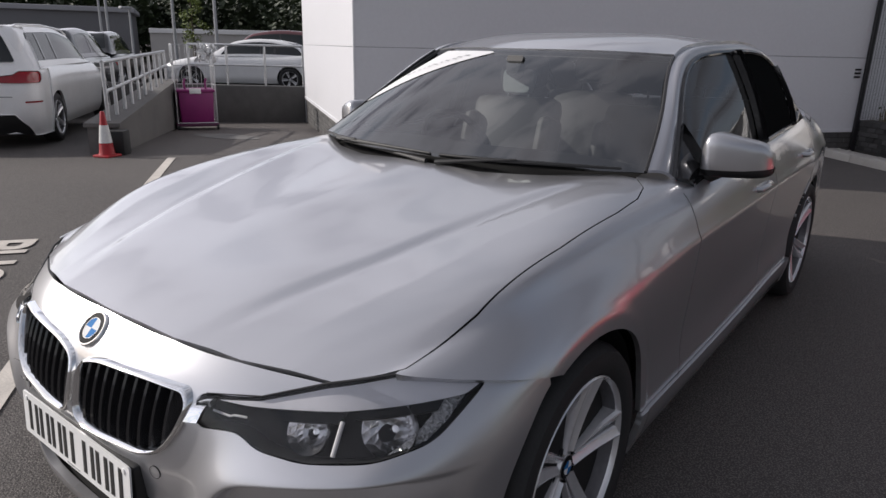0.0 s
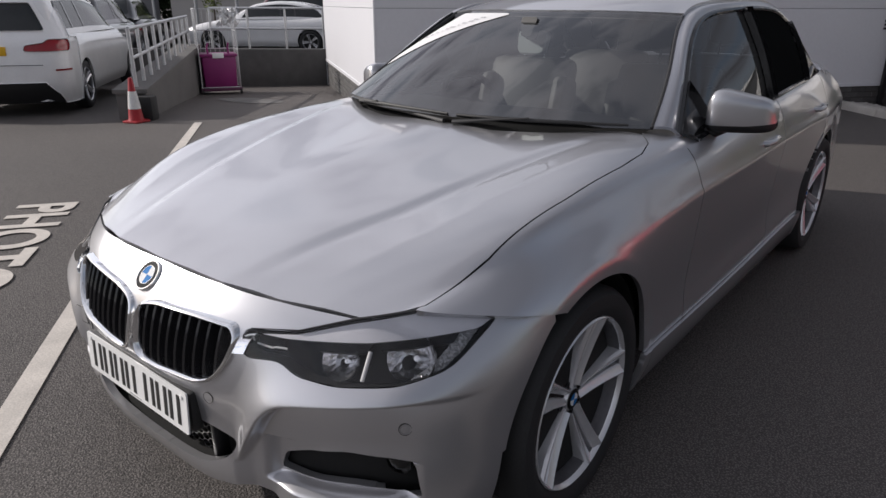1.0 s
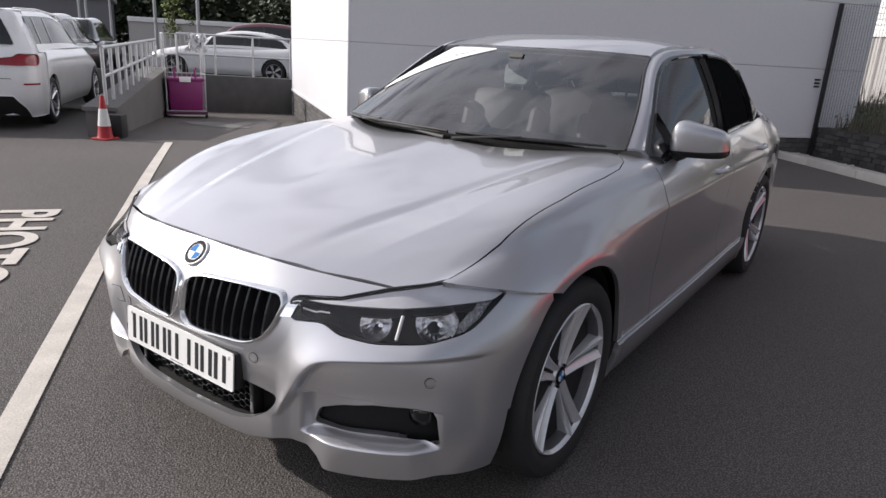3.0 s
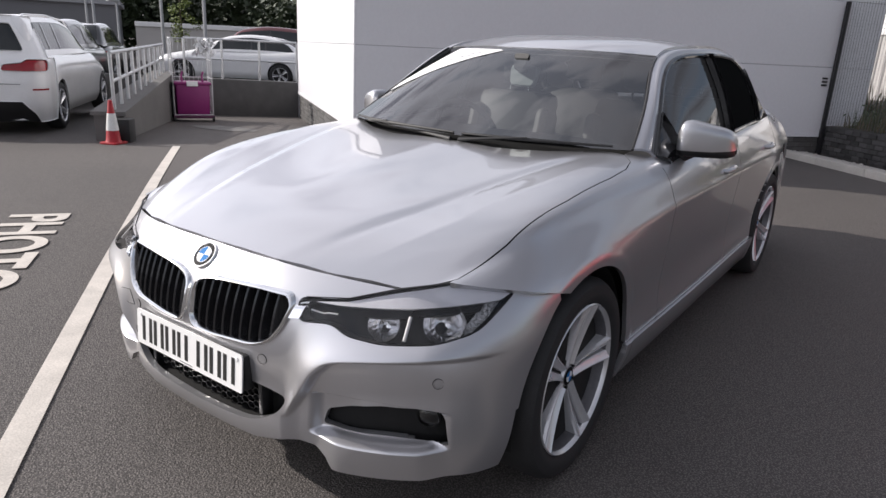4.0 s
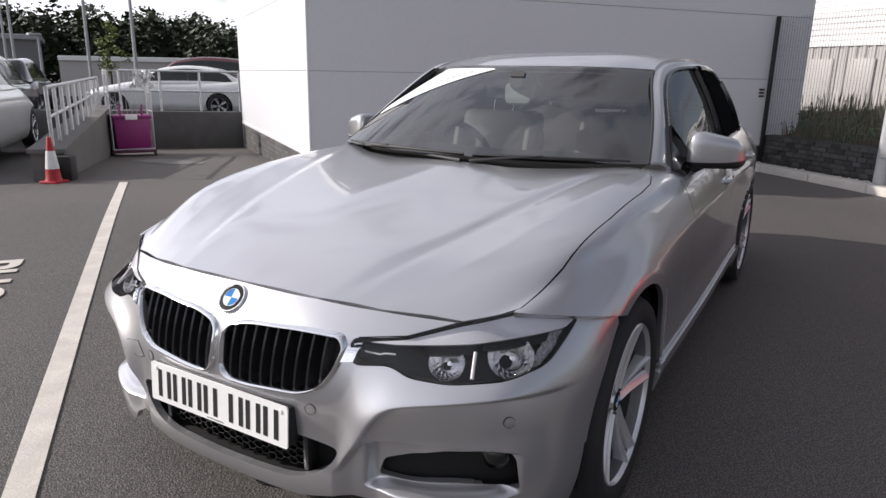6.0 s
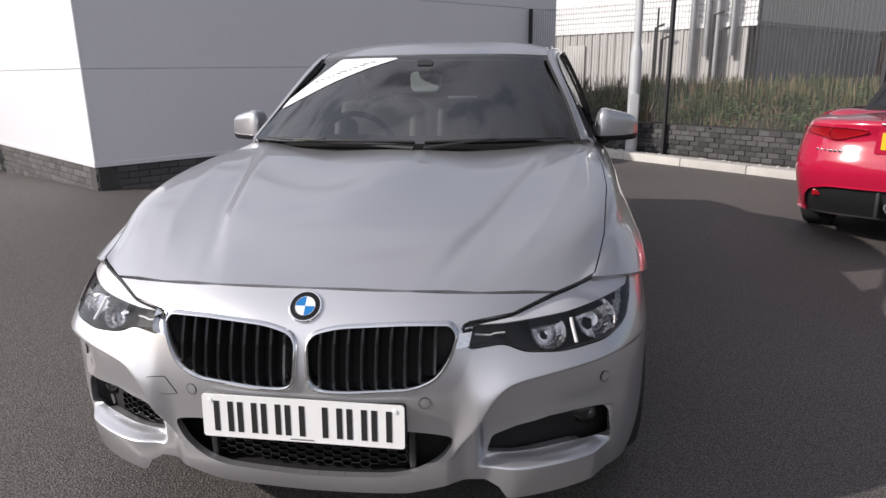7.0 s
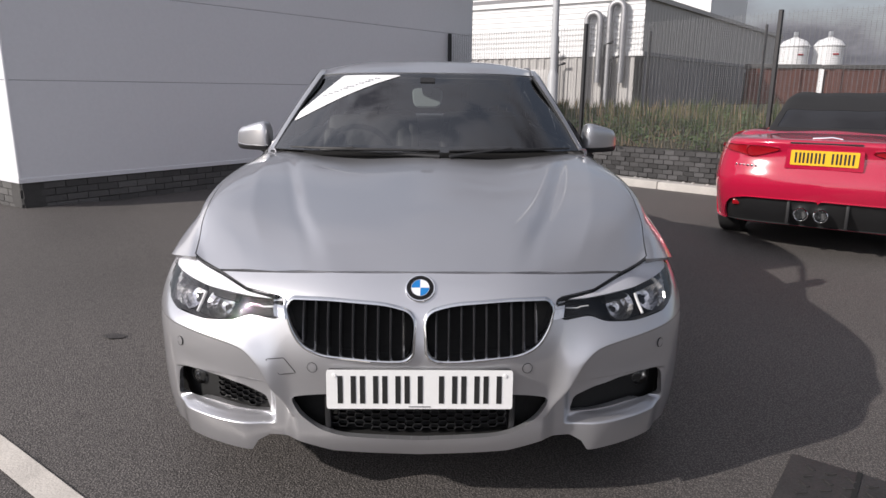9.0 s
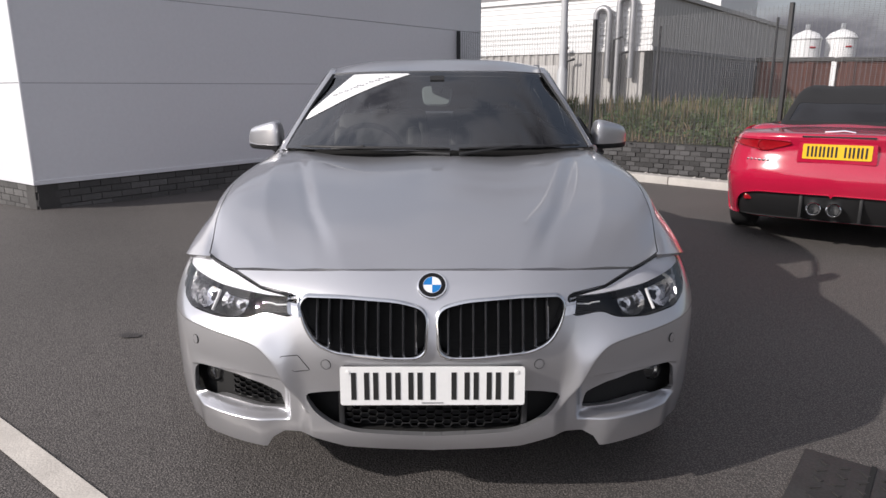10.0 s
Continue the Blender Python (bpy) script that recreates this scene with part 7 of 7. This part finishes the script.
def railing(name, pts, posts_n, h, label, mid=True):
    rl = thing(name, Matrix.Identity(4), label, "railing", "galvanised railings")
    pts = [Vector(p) for p in pts]
    a, c = pts
    up, up2 = (Vector((0, 0, k)) for k in (h if isinstance(h, tuple) else (h, h)))
    bm = bmesh.new()
    tube(bm, [a + up, c + up2], .024, 10)
    part("top_rail", bm, GALVANISED, rl)
    if mid:
        bm = bmesh.new()
        tube(bm, [a + up * .5, c + up2 * .5], .021, 10)
        part("mid_rail", bm, GALVANISED, rl)
    for k in range(posts_n):
        p = a.lerp(c, k / (posts_n - 1))
        bm = bmesh.new()
        tube(bm, [p, p + up.lerp(up2, k / (posts_n - 1))], .024, 10)
        part("post", bm, GALVANISED, rl)
    return rl


railing("ramp_railing", [RM @ Vector((.15, -.06, ramp_h(.15))), RM @ Vector((RLEN - .2, -.06, ramp_h(RLEN - .2)))], 10, (.71, .50), "galvanised tubular railing along the ramp")

# dark wall closing the service bay, with a railing on it
BW_A, BW_B = CORNER + D_LIT * LEN_LIT, Vector((-12.6, 5.75, 0))
bd = (BW_B - BW_A).normalized()
BM_ = Matrix.Identity(4)
BM_.col[0][:3], BM_.col[1][:3], BM_.col[2][:3], BM_.col[3][:3] = bd, Vector((-bd.y, bd.x, 0)), (0, 0, 1), BW_A
bm = bmesh.new()
box(bm, (0, -.3, -.4), (4.2, 0, .52), .01, BM_)
tagged(part("deck_wall", bm, DARKBRICK), "dark brick wall below the raised car deck", "wall", kind="structure")
railing("deck_railing", [BM_ @ Vector((.05, -.15, .52)), BM_ @ Vector((2.35, -.15, .52))], 4, .78, "galvanised railing on the deck wall")
# raised deck
bm = bmesh.new()
dn = Vector((-bd.y, bd.x, 0))
if dn.x > 0 or dn.y < 0:
    dn = -dn
q = [bm.verts.new(p + Vector((0, 0, .04))) for p in (BW_A - bd * 1, BW_A + bd * 4, BW_A + bd * 4 + Vector((-16, 10, 0)), BW_A - bd * 1 + Vector((-12, 18, 0)))]
bm.faces.new(q)
bmesh.ops.solidify(bm, geom=bm.faces[:], thickness=.06)
tagged(part("car_deck", bm, GREYCONCRETE, smooth=False), "raised concrete parking deck", "deck", kind="structure")

# traffic cone
CONE = thing("traffic_cone", pose(-6.68, 3.20, ground_z(-6.68, 3.20), 0, 0, 20), "red traffic cone with a white sleeve", "cone")
bm = bmesh.new()
box(bm, (-.115, -.115, 0), (.115, .115, .03), .012)
part("base", bm, CONERED, CONE)
bm = bmesh.new()
lathe(bm, [(.03, .098), (.05, .088), (.16, .074), (.53, .025), (.54, .02), (.54, 0)], 28, "z")
part("body", bm, CONERED, CONE)
bm = bmesh.new()
lathe(bm, [(.17, .0725), (.17, .076), (.38, .0485), (.38, .045)], 28, "z")
part("sleeve", bm, CONEWHITE, CONE)
BOL = tagged(new("rubber_block"), "black rubber block by the ramp end", "block")
bm = bmesh.new()
box(bm, (-.14, -.10, 0), (.14, .10, .30), .02, pose(-6.80, 3.38, ground_z(-6.8, 3.38), 0, 0, 40))
part("block_body", bm, RUBBER, BOL)

# cage trolley with a magenta bin
TM = pose(-9.72, 6.28, -.18, 0, 0, math.degrees(math.atan2(6.752 - 6.054, -9.721 + 10.066))) @ Matrix.Diagonal((.84, .84, .92, 1))
TR = thing("cage_trolley", TM, "galvanised wire cage trolley", "trolley")
for x in (-.40, .40):
    for y in (-.32, .32):
        bm = bmesh.new()
        tube(bm, [(x, y, .12), (x, y, 1.62)], .012, 8)
        part("upright", bm, GALVANISED, TR)
        bm = bmesh.new()
        lathe(bm, [(-.02, .055), (.02, .055)], 14, "x", (x, y, .06))
        lathe(bm, [(-.02, .055), (-.02, 0)], 14, "x", (x, y, .06))
        part("castor", bm, RUBBER, TR)
for z in (.14, .85, 1.2, 1.6):
    bm = bmesh.new()
    tube(bm, [(-.4, -.32, z), (-.4, .32, z), (.4, .32, z), (.4, -.32, z)], .010, 6, close=z < .2)
    part("cage_rail", bm, GALVANISED, TR)
for wx, wy in [(-.4 + k * .1, .32) for k in range(9)] + [(sg * .4, -.3 + k * .12) for sg in (-1, 1) for k in range(6)]:
    bm = bmesh.new()
    tube(bm, [(wx, wy, .14), (wx, wy, 1.6)], .004, 5)
    part("cage_wire", bm, GALVANISED, TR)
bm = bmesh.new()
box(bm, (-.43, -.35, .07), (.43, .35, .13), .012)
part("base_tray", bm, material("plum_plastic", (.075, .012, .05), rough=.5, vary=.2), TR)
rnd_w = random.Random(5)
WRAP = thing("plastic_wrap", TM @ pose(.33, -.28, 1.45), "torn clear plastic wrap hanging on the cage trolley", "plastic wrap")
for k in range(22):
    a, l = rnd_w.uniform(0, 6.28), rnd_w.uniform(.10, .34)
    c = Vector((rnd_w.uniform(-.20, .10), rnd_w.uniform(-.10, .10), rnd_w.uniform(-.10, .14)))
    bm = bmesh.new()
    sh = np.array([[c + Vector((math.cos(a) * l * (u - .5) + .03 * math.sin(9 * w + k), math.sin(a) * l * (u - .5), -l * .9 * w * w + .05 * math.sin(7 * u + k) + .03 * w)) for w in np.linspace(0, .5, 5)] for u in np.linspace(0, 1, 6)])
    clip_sheet(bm, sh, np.ones(30))
    part("wrap_strip", bm, WRAPFILM, WRAP)
BN = thing("magenta_bin", TM @ pose(0, -.04, .10), "magenta plastic bin standing in the cage trolley", "bin")
bm = bmesh.new()
r = box(bm, (-.36, -.29, 0), (.36, .27, .66), .05)
for v in bm.verts:
    k = .93 + .07 * v.co.z / .66
    v.co.x *= k
    v.co.y *= k
part("tub", bm, MAGENTA, BN)
bm = bmesh.new()
box(bm, (-.385, -.315, .62), (.385, .295, .68), .02)
part("rim", bm, MAGENTA, BN)
for hx in (-.20, .22):
    bm = bmesh.new()
    tube(bm, [(hx, -.22, .60), (hx - .02, -.22, .80), (hx + .01, -.21, .88)], .022, 8)
    part("handle", bm, MAGENTA, BN)
bm = bmesh.new()
box(bm, (-.13, -.322, .60), (.10, -.316, .70), .003)
part("paper_label", bm, BANNER, BN)

# iron drain cover by the camera's side
DR = thing("drain_cover", pose(1.315, .435, .017, 0, 0, -37), "worn iron drain cover set in the asphalt", "drain cover")
bm = bmesh.new()
box(bm, (0, -.62, -.05), (.62, 0, .0), .004)
IRON = material("worn_iron", (.060, .057, .056), rough=.6, metal=.5, vary=.35, fine=90, bump=.6, bump_size=.003)
part("plate", bm, IRON, DR)
bm = bmesh.new()
box(bm, (-.018, -.006, 0), (.018, .006, .004))
first = part("tread_bar", bm, IRON, DR, smooth=False)
first.matrix_local = pose(.07, -.07, 0, 0, 0, -45)
for k in range(1, 81):
    i, j = divmod(k, 9)
    bar = new("tread_bar", first.data)
    bar.parent = DR
    bar.matrix_local = pose(.07 + i * .06, -.07 - j * .06, 0, 0, 0, 45 if (i + j) % 2 else -45)
bm = bmesh.new()
box(bm, (.20, -.62, -.001), (.215, 0, .0035))
part("joint", bm, BLACKVOID, DR, smooth=False)

# ---- distance to the west: lamp posts, young tree, wall, woods ----
for x, y, h_ in ((-24.28, 14.5, 8), (-21.4, 14.5, 7), (-29.75, 14.5, 7.5), (-30.4, 14.5, 4.0), (-27.7, 14.5, 2.6)):
    bm = bmesh.new()
    tube(bm, [(x, y, 0), (x, y, h_)], [.07, .045], 8)
    LP2 = thing("lamp_post", Matrix.Identity(4), "slim pale lamp post in the far yard", "lamp post", "far lamp posts")
    part("shaft", bm, GREYPOLE, LP2)
    bm = bmesh.new()
    box(bm, (x - .12, y - .4, h_), (x + .12, y + .1, h_ + .1), .02)
    part("lamp_head", bm, GREYPOLE, LP2)


def leaf_cloud(bm, c, r, n, size, rnd):
    for _ in range(n):
        d = Vector((rnd.gauss(0, 1), rnd.gauss(0, 1), rnd.gauss(0, 1))).normalized() * r * rnd.random() ** .4
        p = c + Vector((d.x, d.y, d.z * .85))
        a = Vector((rnd.gauss(0, 1), rnd.gauss(0, 1), rnd.gauss(0, .6))).normalized() * size * rnd.uniform(.6, 1.3)
        o = a.orthogonal().normalized() * a.length * .5
        bm.faces.new([bm.verts.new(q) for q in (p - a, p + o, p + a, p - o)])


YT = thing("young_tree", pose(-23.0, 14.5, .2), "slender young tree with light green leaves", "tree")
bm = bmesh.new()
tube(bm, [(0, 0, 0), (.03, .02, 1.2), (0, 0, 2.6)], [.05, .04, .015], 8)
for k in range(7):
    a = k * 2.4
    tube(bm, [(0, 0, .9 + k * .2), (.25 * math.cos(a), .25 * math.sin(a), 1.25 + k * .22)], [.015, .006], 5)
part("trunk", bm, BARK, YT)
bm = bmesh.new()
rnd = random.Random(11)
for k in range(16):
    leaf_cloud(bm, Vector((rnd.gauss(0, .22), rnd.gauss(0, .22), 1.0 + k * .115)), .26 - k * .006, 45, .06, rnd)
part("crown", bm, YOUNGLEAF, YT)

# low white and grey walls of the next yard
bm = bmesh.new()
box(bm, (-9, -.2, 0), (16, 0, 1.72), 0, pose(-26, 24, 0, 0, 0, 40))
tagged(part("yard_wall", bm, STEELGREY, smooth=False), "grey sheeted wall across the next yard", "wall", kind="structure")
bm = bmesh.new()
box(bm, (-9, -.3, 1.72), (16, .1, 1.95), .02, pose(-26, 24, 0, 0, 0, 40))
tagged(part("yard_wall_trim", bm, STEELWHITE, smooth=False), "white capping of the grey wall", "wall", kind="structure")
SHED = thing("low_shed", Matrix.Identity(4), "low dark grey flat-roofed building beyond the car park", "building")
bm = bmesh.new()
box(bm, (-16, -.2, 0), (7, 6, 2.7), 0, pose(-38, 12, 0, 0, 0, 60))
part("outer_wall", bm, STEELDARK, SHED, smooth=False)
bm = bmesh.new()
box(bm, (-16.2, -.4, 2.7), (7.2, 6.2, 2.95), .03, pose(-38, 12, 0, 0, 0, 60))
part("roof", bm, FLASHING, SHED, smooth=False)

# woods along the west
bm = bmesh.new()
rnd = random.Random(3)
for k in range(120):
    a = radians(112 + 88 * (k + rnd.random()) / 120)
    d = rnd.uniform(52, 70)
    c = Vector((d * math.cos(a), d * math.sin(a) + 2, 0))
    top_ = rnd.uniform(4.7, 5.9)
    for j in range(7):
        q_ = c + Vector((rnd.gauss(0, 1.6), rnd.gauss(0, 1.6), 1.2 + (top_ - 2) * j / 6))
        r_ = rnd.uniform(1.5, 2.2)
        leaf_cloud(bm, q_, r_ * .85, 70, .32, rnd)
        leaf_cloud(bm, q_, r_, 130, .15, rnd)
tagged(part("woods", bm, LEAF, smooth=False), "dark green belt of dense trees behind the yards", "trees", kind="stuff")
